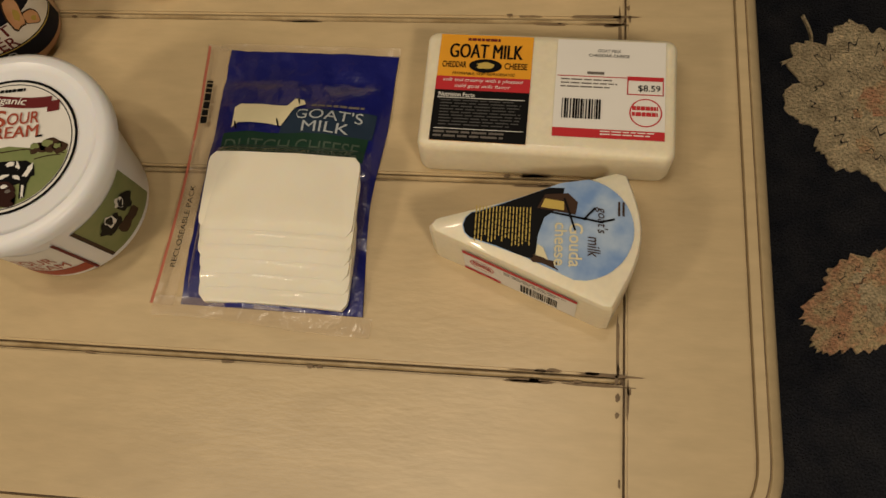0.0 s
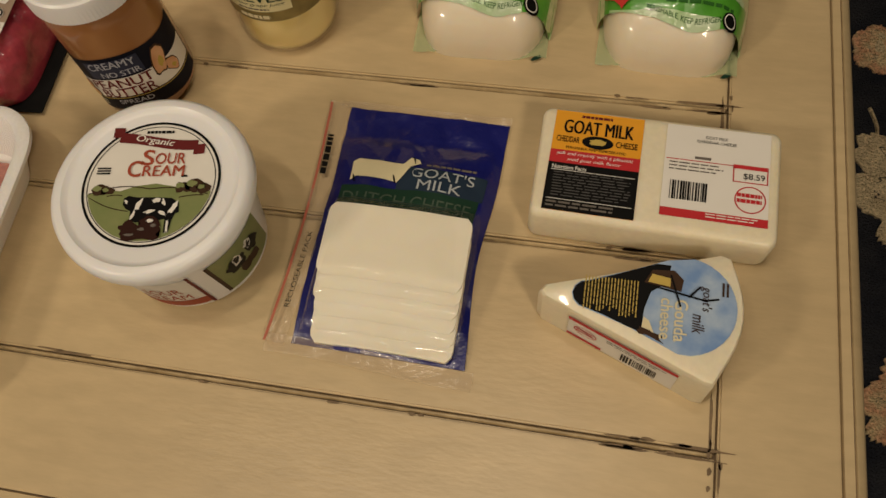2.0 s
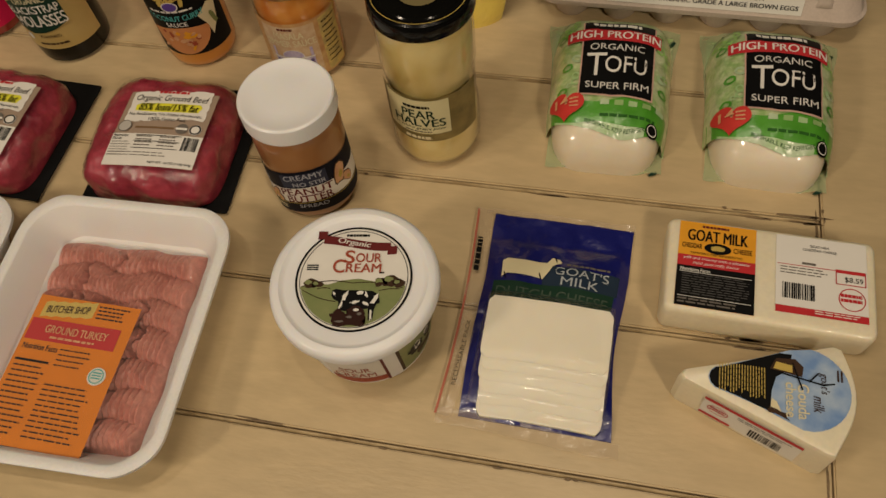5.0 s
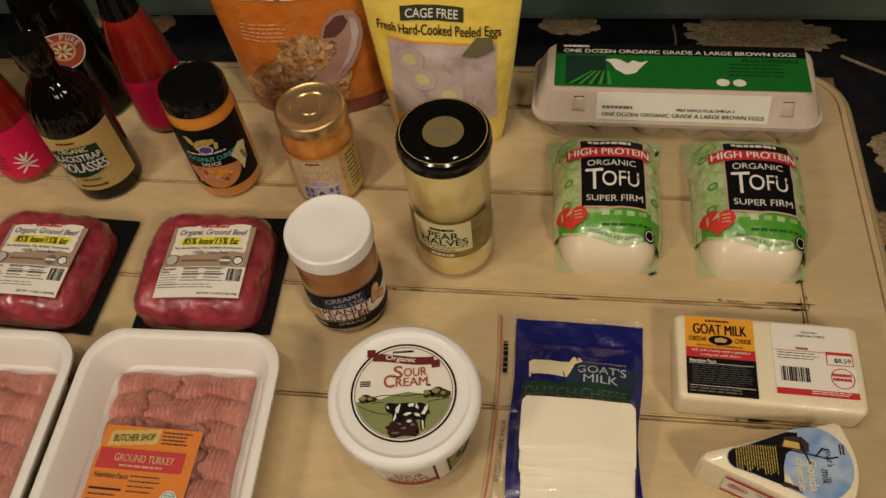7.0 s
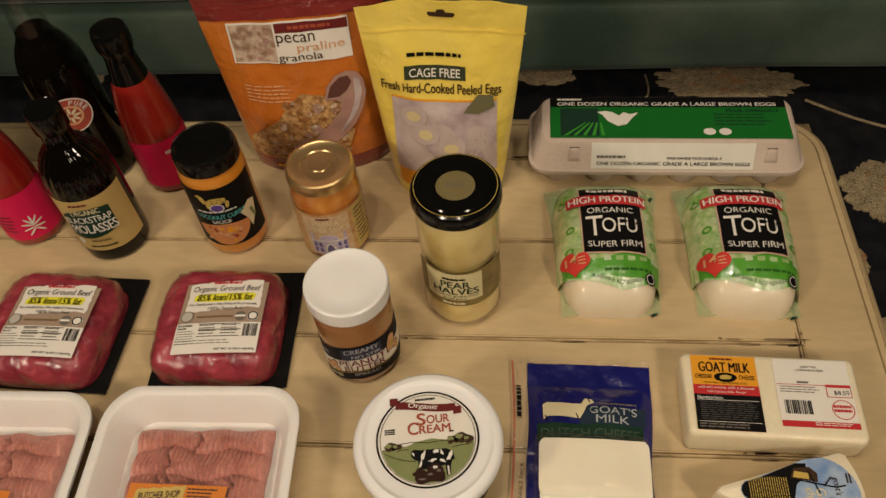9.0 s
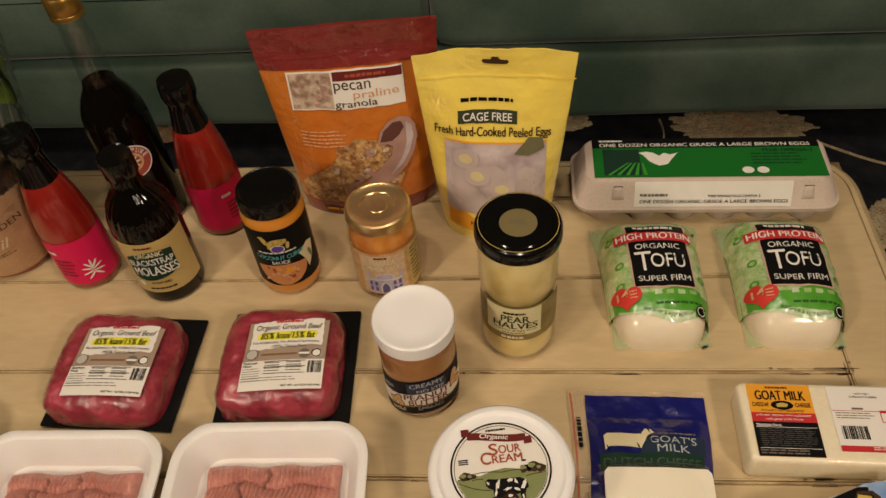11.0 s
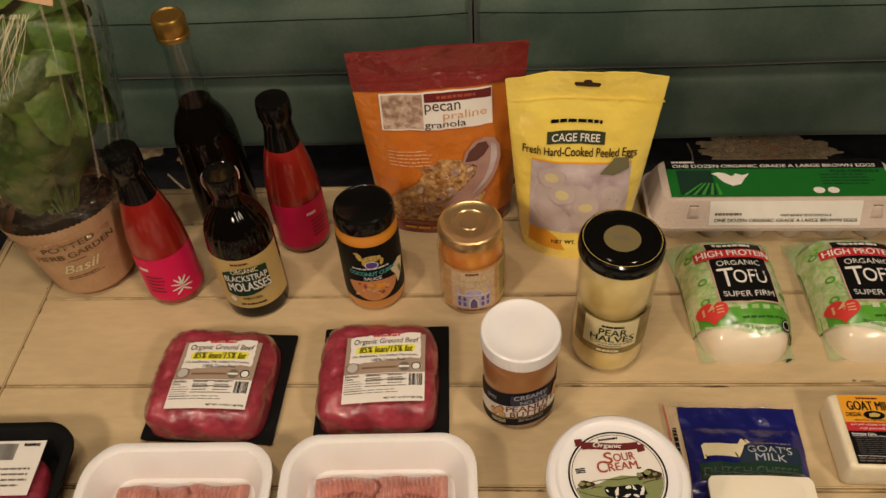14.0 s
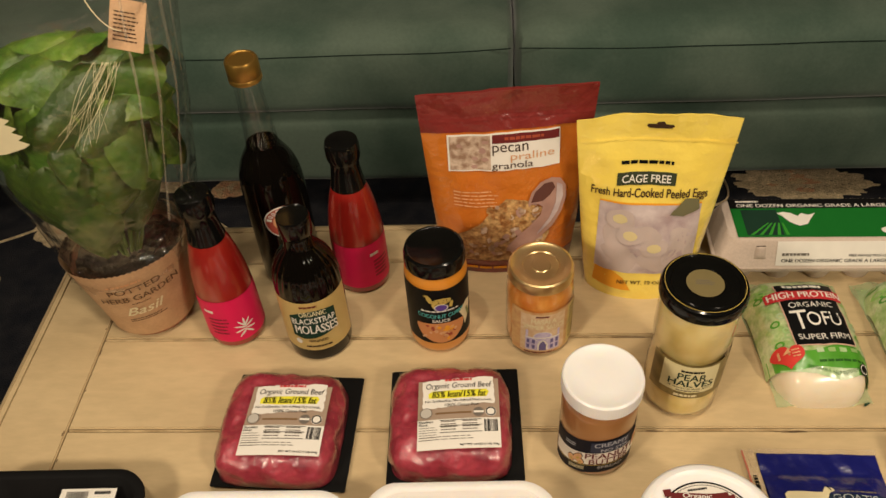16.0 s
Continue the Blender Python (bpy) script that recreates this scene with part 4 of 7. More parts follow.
def curry():
    t = empty("curry_sauce_jar", at(-0.056, 0.488, 8), "glass jar of coconut curry sauce with a black lid", "jar")
    R = 0.0325
    part("jar_body", lathe([(0, 0.001), (0.0275, 0.001), (0.031, 0.004), (R, 0.010), (R, 0.102), (0.0318, 0.110), (0.0290, 0.116), (0.0284, 0.120), (0, 0.120)], 56), CURRY_FILL, t, "clear glass full of orange sauce")
    part("lid", lathe([(0.0285, 0.1160), (0.0312, 0.1165), (0.0314, 0.1180), (0.0312, 0.128), (0.0298, 0.1325), (0.0275, 0.1335), (0.0255, 0.1322), (0, 0.1322)], 56), BLACK_LID, t)
    s0 = around(R)
    s = lambda u, v, h=0: s0(u, 0.004 + v * 1.10, h)
    patch("wrap_label", s, (-0.048, 0.014, 0.048, 0.090), BLACK_INK, t, 0.0004, nv=2)
    bowl = [(-0.026 + 0.052 * i / 16, 0.041 + 0.003 * math.sin(i / 16 * math.pi)) for i in range(17)] + [(0.027 * math.cos(a), 0.041 + 0.026 * math.sin(a)) for a in [radians(-5 - 170 * i / 20) for i in range(21)]]
    poly("food_print", s, bowl, ink("cooked_orange_print", (0.62, 0.26, 0.10)), t, 0.0007)
    poly("rim_print", s, [(0.020, 0.052), (0.032, 0.060), (0.040, 0.056), (0.036, 0.040), (0.028, 0.028), (0.026, 0.040)], CREAM_INK, t, 0.0009)
    poly("rim_print", s, oval(0.033, 0.044, 0.0022, 0.0075, 16, 0.4, 3, 15), OLIVE_INK, t, 0.0012)
    pick = random.Random(6)
    for k in range(22):
        poly("food_print", s, oval(pick.uniform(-0.019, 0.018), pick.uniform(0.022, 0.040), pick.uniform(0.0015, 0.004), pick.uniform(0.0012, 0.0026), 12, 0.4, k, pick.uniform(0, 180)), (ORANGE, PEACH, RUST, PEACH)[k % 4], t, 0.0009 + 0.00003 * k)
    letters("SAUCE", s, (-0.009, 0.0455, 0.0095, 0.0498), WHITE_INK, t, 0.0010, 0.02)
    letters("COCONUT CURRY", s, (-0.024, 0.0525, 0.026, 0.0578), TEAL_INK, t, 0.0010, 0.015, arc=-0.001)
    bars(s, (-0.020, 0.0598, 0.021, 0.0620), 1, WHITE_INK, t, 0.0010, 0.8, 4)
    poly("emblem", s, oval(0.001, 0.0665, 0.0065, 0.0045, 26), mat("violet_ink", (0.10, 0.05, 0.30), 0.4), t, 0.0013)
    ring("emblem_ring", s, 0.001, 0.0665, 0.0060, 0.0070, WHITE_INK, t, 0.0014, 0.7)
    for u, v, a, b, tn, k in ((0.001, 0.0745, 0.0110, 0.0040, 4, 1), (-0.0105, 0.0775, 0.0026, 0.0055, 25, 2), (0.0115, 0.0695, 0.002, 0.0045, -12, 3), (-0.0065, 0.0695, 0.002, 0.0035, 8, 4), (-0.0135, 0.0820, 0.0026, 0.0011, 10, 5)):
        poly("emblem_figure", s, oval(u, v, a, b, 20, 0.25, k, tn), GOLD_INK, t, 0.0010 + 0.00004 * k)
    for k in range(16):
        poly("emblem_spot", s, oval(pick.uniform(-0.009, 0.011), pick.uniform(0.0722, 0.0772), 0.0006, 0.0005, 8), BROWN_INK, t, 0.0016)


curry()


def salsa():
    t = empty("masala_sauce_jar", at(0.051, 0.486, 4), "glass jar of orange masala sauce with a gold lid", "jar")
    R = 0.0352
    prof = [(0, 0.002), (0.030, 0.002), (0.034, 0.005), (R, 0.012), (R, 0.074), (0.0342, 0.084), (0.0312, 0.092), (0.0305, 0.098)]
    part("sauce_filling", lathe([(max(0, r - 0.0014), z + (0.0012 if z < 0.01 else 0)) for r, z in prof] + [(0, 0.097)], 56), SALSA_FILL, t, "chunky orange sauce")
    part("glass_jar", lathe(prof, 64), GLASS, t, "clear glass")
    part("lid", lathe([(0.0312, 0.0955), (0.0335, 0.0960), (0.0338, 0.0975), (0.0335, 0.104), (0.0325, 0.107), (0.0305, 0.1078), (0.0290, 0.1066), (0.0190, 0.1066), (0.0180, 0.1054), (0.0100, 0.1054), (0.0092, 0.1062), (0, 0.1062)], 64), GOLD, t, "gold-lacquered tin lid")
    s0 = around(R)
    s = lambda u, v, h=0: s0(u, 0.007 + (v - 0.008) * 1.17, h)
    amber = mat("amber_print", (0.62, 0.40, 0.17), 0.5, (0.50, 0.25, 0.10), 120, 4, 1.6)
    patch("wrap_label", s, (-0.036, 0.008, 0.050, 0.064), amber, t, 0.0004, nv=2)
    patch("side_panel", s, (0.0285, 0.010, 0.049, 0.062), mat("yellow_side_print", (0.68, 0.52, 0.16), 0.5, (0.46, 0.36, 0.14), 160, 4, 1.8), t, 0.0006, nv=2)
    bars(s, (0.031, 0.014, 0.047, 0.058), 9, BROWN_INK, t, 0.0010, 0.3, 14)
    patch("label_panel", s, (-0.0240, 0.011, 0.0240, 0.061), mat("ivory_print", (0.58, 0.38, 0.22), 0.5, (0.66, 0.50, 0.32), 140, 4, 1.6), t, 0.0006, nv=2)
    patch("palace_print", s, (-0.018, 0.013, 0.018, 0.031), LILAC, t, 0.0008)
    poly("palace_dome_print", s, oval(0, 0.032, 0.0095, 0.0065, 22), LILAC, t, 0.0009)
    ring("dome_outline", s, 0, 0.032, 0.0090, 0.0097, WHITE_INK, t, 0.0010, 0.68)
    violet = mat("violet_shadow_print", (0.13, 0.11, 0.30), 0.5)
    arch = [(-0.0036, 0.0135), (0.0036, 0.0135), (0.0036, 0.021), (0.0015, 0.0250), (0, 0.0265), (-0.0015, 0.0250), (-0.0036, 0.021)]
    poly("arch_print", s, [(u * 1.5, 0.0135 + (v - 0.0135) * 1.12) for u, v in arch], WHITE_INK, t, 0.0011)
    poly("arch_print", s, arch, violet, t, 0.0014)
    for u in (-0.0150, -0.0095, 0.0095, 0.0150):
        for v in (0.0150, 0.0225):
            patch("window_print", s, (u - 0.0015, v, u + 0.0015, v + 0.0055), violet, t, 0.0011)
    patch("cornice_print", s, (-0.0185, 0.0298, 0.0185, 0.0312), WHITE_INK, t, 0.0012)
    for u in (-0.0165, 0.0165):
        patch("minaret_print", s, (u - 0.0012, 0.031, u + 0.0012, 0.040), LILAC, t, 0.0010)
    letters("MASALA", s, (-0.0125, 0.0495, 0.0130, 0.0560), CREAM_INK, t, 0.0011, 0.02)
    letters("SIMMER SAUCE", s, (-0.0215, 0.0420, 0.0225, 0.0482), CREAM_INK, t, 0.0011, 0.02)
    bars(s, (-0.019, 0.0088, 0.019, 0.0106), 1, MAROON, t, 0.0010, 0.9, 5)
    bars(s, (-0.008, 0.0575, 0.009, 0.0598), 1, MAROON, t, 0.0010, 0.9, 6)


salsa()


def molasses():
    t = empty("molasses_bottle", at(-0.188, 0.4810, 8), "dark glass molasses bottle with a yellow and green label", "bottle")
    R = 0.0348
    bm = lathe([(0, 0.001), (0.029, 0.001), (0.0338, 0.004), (R, 0.012), (R, 0.098), (0.0344, 0.107), (0.0330, 0.116), (0.0302, 0.125), (0.0262, 0.1325), (0.0215, 0.1390), (0.0172, 0.1435), (0.0148, 0.1475), (0.0138, 0.162), (0, 0.162)], 144)
    for v in bm.verts:
        if 0.106 < v.co.z < 0.1460:
            k = 1 - 0.034 * (0.5 + 0.5 * math.cos(24 * math.atan2(v.co.y, v.co.x)))
            v.co.x *= k
            v.co.y *= k
    part("bottle_body", bm, DARK_GLASS, t, "fluted glass filled with near-black syrup")
    part("cap", screw_lid(0.0164, 0.161, 0.185, 30, 0.0006, 60), BLACK_LID, t, "ribbed black screw cap")
    s0 = around(R)
    s = lambda u, v, h=0: s0(u * 0.95, 0.021 + (v - 0.014) * 1.17, h)
    patch("wrap_label", s, (-0.052, 0.014, 0.052, 0.078), mat("mustard_label", (0.56, 0.41, 0.16), 0.45, (0.50, 0.35, 0.11), 40, 4, 1.0), t, 0.0004, nv=2)
    shield = [(-0.024, 0.034), (-0.024, 0.060), (-0.012, 0.0655), (0.0, 0.068), (0.014, 0.0675), (0.027, 0.065), (0.027, 0.039), (0.012, 0.0345), (0, 0.032), (-0.012, 0.031)]
    poly("label_shield", s, shield, DEEP_GREEN, t, 0.0012)
    bars(s, (-0.010, 0.0715, 0.012, 0.0740), 1, MAROON, t, 0.0010, 0.9, 5)
    letters("ORGANIC", s, (-0.012, 0.0610, 0.0165, 0.0668), CREAM_INK, t, 0.0018, 0.02, arc=0.001)
    letters("BLACKSTRAP", s, (-0.0215, 0.0505, 0.0255, 0.0580), WHITE_INK, t, 0.0018, 0.025, arc=0.0015)
    letters("MOLASSES", s, (-0.0200, 0.0380, 0.0265, 0.0490), WHITE_INK, t, 0.0018, 0.03, arc=0.001)
    letters("UNSULFURED", s, (-0.008, 0.0265, 0.013, 0.0295), BROWN_INK, t, 0.0010, 0.01)
    bars(s, (-0.012, 0.0185, 0.018, 0.0212), 1, BROWN_INK, t, 0.0010, 0.8, 8)
    poly("seal_print", s, oval(-0.0195, 0.0265, 0.0036, 0.0036, 20), WHITE_INK, t, 0.0010)


molasses()


def hot_sauce():
    t = empty("hot_sauce_bottle", at(-0.285, 0.4965, -4), "red hot sauce bottle with a black wrapped neck and pink label", "bottle", "hot sauce bottles")
    prof = [(0, 0.001), (0.026, 0.001), (0.0302, 0.004), (0.031, 0.012), (0.0308, 0.070), (0.0292, 0.092), (0.0258, 0.115), (0.0215, 0.135), (0.0180, 0.1455)]
    part("bottle_body", lathe(prof + [(0.0150, 0.152), (0, 0.152)], 56), HOT_FILL, t, "clear glass full of red sauce")
    part("cap", lathe([(0.0190, 0.1440), (0.0188, 0.1460), (0.0172, 0.154), (0.0156, 0.166), (0.0152, 0.175), (0.0170, 0.179), (0.0182, 0.184), (0.0180, 0.196), (0.0168, 0.201), (0.013, 0.203), (0, 0.2025)], 48), BLACK_LID, t, "black shrink-wrapped cap and neck")
    rad = lambda v: 0.0310 - (0.0002 / 0.058) * max(0, v - 0.012) - 0.00005 * max(0, v - 0.070) / 0.001
    s = around(rad)
    patch("wrap_label", s, (-0.060, 0.012, 0.060, 0.076), HOT_LABEL, t, 0.0004, nv=3, nu=60)
    bars(s, (-0.0165, 0.0580, -0.0035, 0.0625), 1, WHITE_INK, t, 0.0009, 0.9, 5)
    bars(s, (-0.013, 0.022, 0.008, 0.050), 5, MAROON, t, 0.0009, 0.35, 7)
    for k in range(9):
        a = radians(90 + (k - 4) * 34)
        u, v = 0.0225 + 0.0056 * math.cos(a), 0.0300 + 0.0095 * math.sin(a)
        poly("leaf_print", s, oval(u, v, 0.0062, 0.0011, 14, 0.0, k, math.degrees(a)), WHITE_INK, t, 0.0010 + 0.00004 * k)
    return t


hot = hot_sauce()
copy_thing(hot, at(-0.150, 0.5740, 62))


def tall_bottle():
    t = empty("juice_bottle", at(-0.2365, 0.5900, 0), "tall dark glass bottle with clear neck and gold cap", "bottle")
    prof = [(0, 0.001), (0.030, 0.001), (0.0338, 0.004), (0.0346, 0.012), (0.0346, 0.130), (0.0340, 0.143), (0.0322, 0.155), (0.0292, 0.165), (0.0250, 0.174), (0.0208, 0.181), (0.0182, 0.186), (0.0170, 0.190)]
    part("bottle_body", lathe(prof + [(0, 0.190)], 64), DARK_GLASS, t, "glass filled with near-black juice")
    part("glass_neck", lathe([(0.0172, 0.1898), (0.0163, 0.200), (0.0154, 0.220), (0.0145, 0.240), (0.0138, 0.258), (0.0140, 0.262), (0.0155, 0.263), (0.0155, 0.267), (0.0125, 0.268), (0.0115, 0.262), (0.0122, 0.240), (0.0131, 0.220), (0.0140, 0.200), (0.0148, 0.1904)], 48), GLASS, t, "clear glass neck")
    part("cap", lathe([(0.0135, 0.266), (0.0165, 0.2665), (0.0167, 0.270), (0.0160, 0.2712), (0.0165, 0.273), (0.0165, 0.287), (0.0152, 0.2895), (0.0135, 0.290), (0.0125, 0.2888), (0, 0.2888)], 48), CAP_GOLD, t, "gold screw cap")
    s = around(0.0346)
    poly("round_label", s, oval(0.014, 0.105, 0.022, 0.022, 36), ink("brick_red_label", (0.40, 0.08, 0.055)), t, 0.0008)
    ring("label_ring", s, 0.014, 0.105, 0.0205, 0.0220, WHITE_INK, t, 0.0012)
    ring("label_ring", s, 0.014, 0.105, 0.0100, 0.0125, PEACH, t, 0.0012)
    for i, ch in enumerate("100% PURE"):
        if ch == " ":
            continue
        a = radians(165 - i * 19)
        cu, cv = 0.014 + 0.0165 * math.cos(a), 0.105 + 0.0165 * math.sin(a)
        tn = a - math.pi / 2
        loc = lambda p, q, h=0, cu=cu, cv=cv, tn=tn: s(cu + p * math.cos(tn) - q * math.sin(tn), cv + p * math.sin(tn) + q * math.cos(tn), h)
        letters(ch, loc, (-0.0018, -0.0028, 0.0018, 0.0028), WHITE_INK, t, 0.0014, 0.03)
    for k in range(8):
        a = radians(k * 45)
        poly("leaf_print", s, oval(0.014 + 0.006 * math.cos(a), 0.105 + 0.006 * math.sin(a), 0.004, 0.0014, 12, 0, k, k * 45), CREAM_INK, t, 0.0014)


tall_bottle()


# ---- pouches ----
def pouch_shape(wb, wt, H, d, lean=0.0, wrinkle=0.0015, seed=0, crown=0.0, slope=0.0):
    def half(v):
        k = min(max(v / H, 0), 1)
        return (wb + (wt - wb) * k ** 0.8) / 2

    def deep(v):
        k = min(max(v / H, 0), 1)
        return 0.0012 + d * (0.80 + 0.9 * k - 1.7 * k * k if k < 0.35 else (0.80 + 0.9 * 0.35 - 1.7 * 0.35 ** 2) * max(0.0, (1 - (k - 0.35) / 0.53)) ** 0.85 if k < 0.88 else 0.0)

    def f(u, v, h=0, side=-1):
        W = half(v)
        a = min(abs(u / W), 1)
        y = side * deep(v) * (1 - a ** 2.2) ** 0.7
        w = wrinkle * (noise.noise(Vector((u * 26 + seed, v * 16, seed))) + 0.5 * noise.noise(Vector((u * 70, v * 40 + seed, 3)))) * (1 - a ** 6) * min(1, v / 0.02)
        return Vector((u, y + lean * v + w - h, v + (crown * (1 - a * a) + slope * u) * (v / H) ** 3))
    return f, half


def pouch_body(name, f, half, H, material, parent, v0=0.0, v1=None, lift=0.0):
    v1 = v1 or H
    bm = bmesh.new()
    nu, nv = 34, 44
    rows = []
    for j in range(nv + 1):
        v = v0 + (v1 - v0) * j / nv
        W = half(v)
        us = [W * math.sin(math.pi / 2 * (2 * i / nu - 1)) for i in range(nu + 1)]
        fr = [bm.verts.new(f(u, v, lift)) for u in us]
        bk = [bm.verts.new(f(u, v, 0, 1) + Vector((0, lift, 0))) for u in us[1:-1]]
        rows.append(fr + bk[::-1])
    n = len(rows[0])
    for a, b in zip(rows, rows[1:]):
        for i in range(n):
            j = (i + 1) % n
            bm.faces.new((a[i], a[j], b[j], b[i]))
    bm.faces.new(rows[0])
    bm.faces.new(rows[-1])
    return part(name, bm, material, parent, angle=70)


def granola():
    t = empty("granola_pouch", at(0.020, 0.603, 5), "orange and maroon stand-up pouch of pecan granola", "pouch")
    H = 0.234
    f, half = pouch_shape(0.150, 0.187, H, 0.031, 0.02, 0.0032, 2)
    pouch_body("pouch_body", f, half, H, POUCH_ORANGE, t)
    pouch_body("top_seal", f, half, H + 0.0008, POUCH_MAROON, t, 0.190, H + 0.0008, 0.0008)
    pouch_body("bottom_band", f, half, H, POUCH_MAROON, t, 0.0, 0.020, 0.0006)
    for v in (0.203, 0.2075):
        patch("zip_ridge", f, (-half(v) * 0.97, v, half(v) * 0.97, v + 0.0012), POUCH_MAROON, t, 0.0022, nu=30)
    poly("granola_print", f, [(-0.070, 0.022), (0.030, 0.022), (0.045, 0.060), (0.040, 0.095), (0.018, 0.108), (-0.004, 0.112), (-0.020, 0.098), (-0.034, 0.080), (-0.055, 0.066), (-0.071, 0.050)], NUTS, t, 0.0022)
    rnd = random.Random(4)
    for k in range(90):
        u, v = rnd.uniform(-0.060, 0.035), 0.026 + 0.080 * rnd.random() ** 1.1
        if u < -0.03 and v > 0.066:
            continue
        poly("oat_cluster_print", f, oval(u, v, rnd.uniform(0.002, 0.0055), rnd.uniform(0.0018, 0.0042), 12, 0.6, k, rnd.uniform(0, 180)), (PICTURE_TAN, NUTS, NUTS, PICTURE_TAN, NUTS, SPOON)[k % 6], t, 0.0026 + 0.00001 * k)
    spoon = [(0.020, 0.104), (0.024, 0.118), (0.034, 0.129), (0.046, 0.133), (0.056, 0.130), (0.062, 0.120), (0.063, 0.106), (0.058, 0.090), (0.048, 0.072), (0.034, 0.056), (0.018, 0.044), (0.004, 0.038), (-0.004, 0.041), (-0.002, 0.050), (0.008, 0.062), (0.022, 0.076), (0.034, 0.090), (0.036, 0.100), (0.030, 0.104)]
    poly("spoon_print", f, spoon, SPOON, t, 0.0038)
    poly("spoon_bowl_print", f, [(0.023, 0.106), (0.028, 0.119), (0.038, 0.127), (0.047, 0.128), (0.050, 0.121), (0.044, 0.112), (0.036, 0.107)], ink("shadow_maroon_print", (0.12, 0.05, 0.04)), t, 0.0043)
    poly("spoon_gleam_print", f, [(0.052, 0.126), (0.058, 0.122), (0.059, 0.108), (0.054, 0.092), (0.044, 0.076), (0.030, 0.060), (0.032, 0.066), (0.044, 0.084), (0.051, 0.102)], EGG_PRINT, t, 0.0043)
    g = lambda u, v, h=0: f(u, 0.188 - (0.186 - v) * 0.87, h)
    patch("front_label", g, (-0.064, 0.137, 0.055, 0.186), PAPER, t, 0.0012, nu=24, nv=6)
    patch("label_photo", g, (-0.062, 0.139, -0.019, 0.184), PICTURE_TAN, t, 0.0016, nu=8, nv=6)
    for k in range(14):
        poly("photo_detail_print", g, oval(-0.058 + 0.036 * rnd.random(), 0.142 + 0.036 * rnd.random(), 0.0036, 0.0024, 12, 0.5, k), SPOON if k % 2 else PICTURE_TAN, t, 0.0019 + 0.00003 * k)
    patch("label_band", g, (-0.017, 0.173, 0.054, 0.184), MAROON, t, 0.0016, nu=14, nv=2)
    bars(g, (-0.004, 0.1765, 0.040, 0.1805), 1, RUST, t, 0.0020, 0.9, 4)
    letters("pecan", g, (-0.017, 0.1575, 0.021, 0.1710), BROWN_INK, t, 0.0018)
    letters("praline", g, (0.002, 0.1475, 0.049, 0.1605), PEACH, t, 0.0018)
    letters("granola", g, (-0.018, 0.1375, 0.026, 0.1490), BROWN_INK, t, 0.0021)
    bars(f, (-0.060, 0.100, -0.012, 0.121), 5, PEACH, t, 0.0012, 0.35, 5)
    bars(f, (-0.050, 0.008, 0.030, 0.012), 1, ORANGE, t, 0.0016, 0.9, 5)


granola()


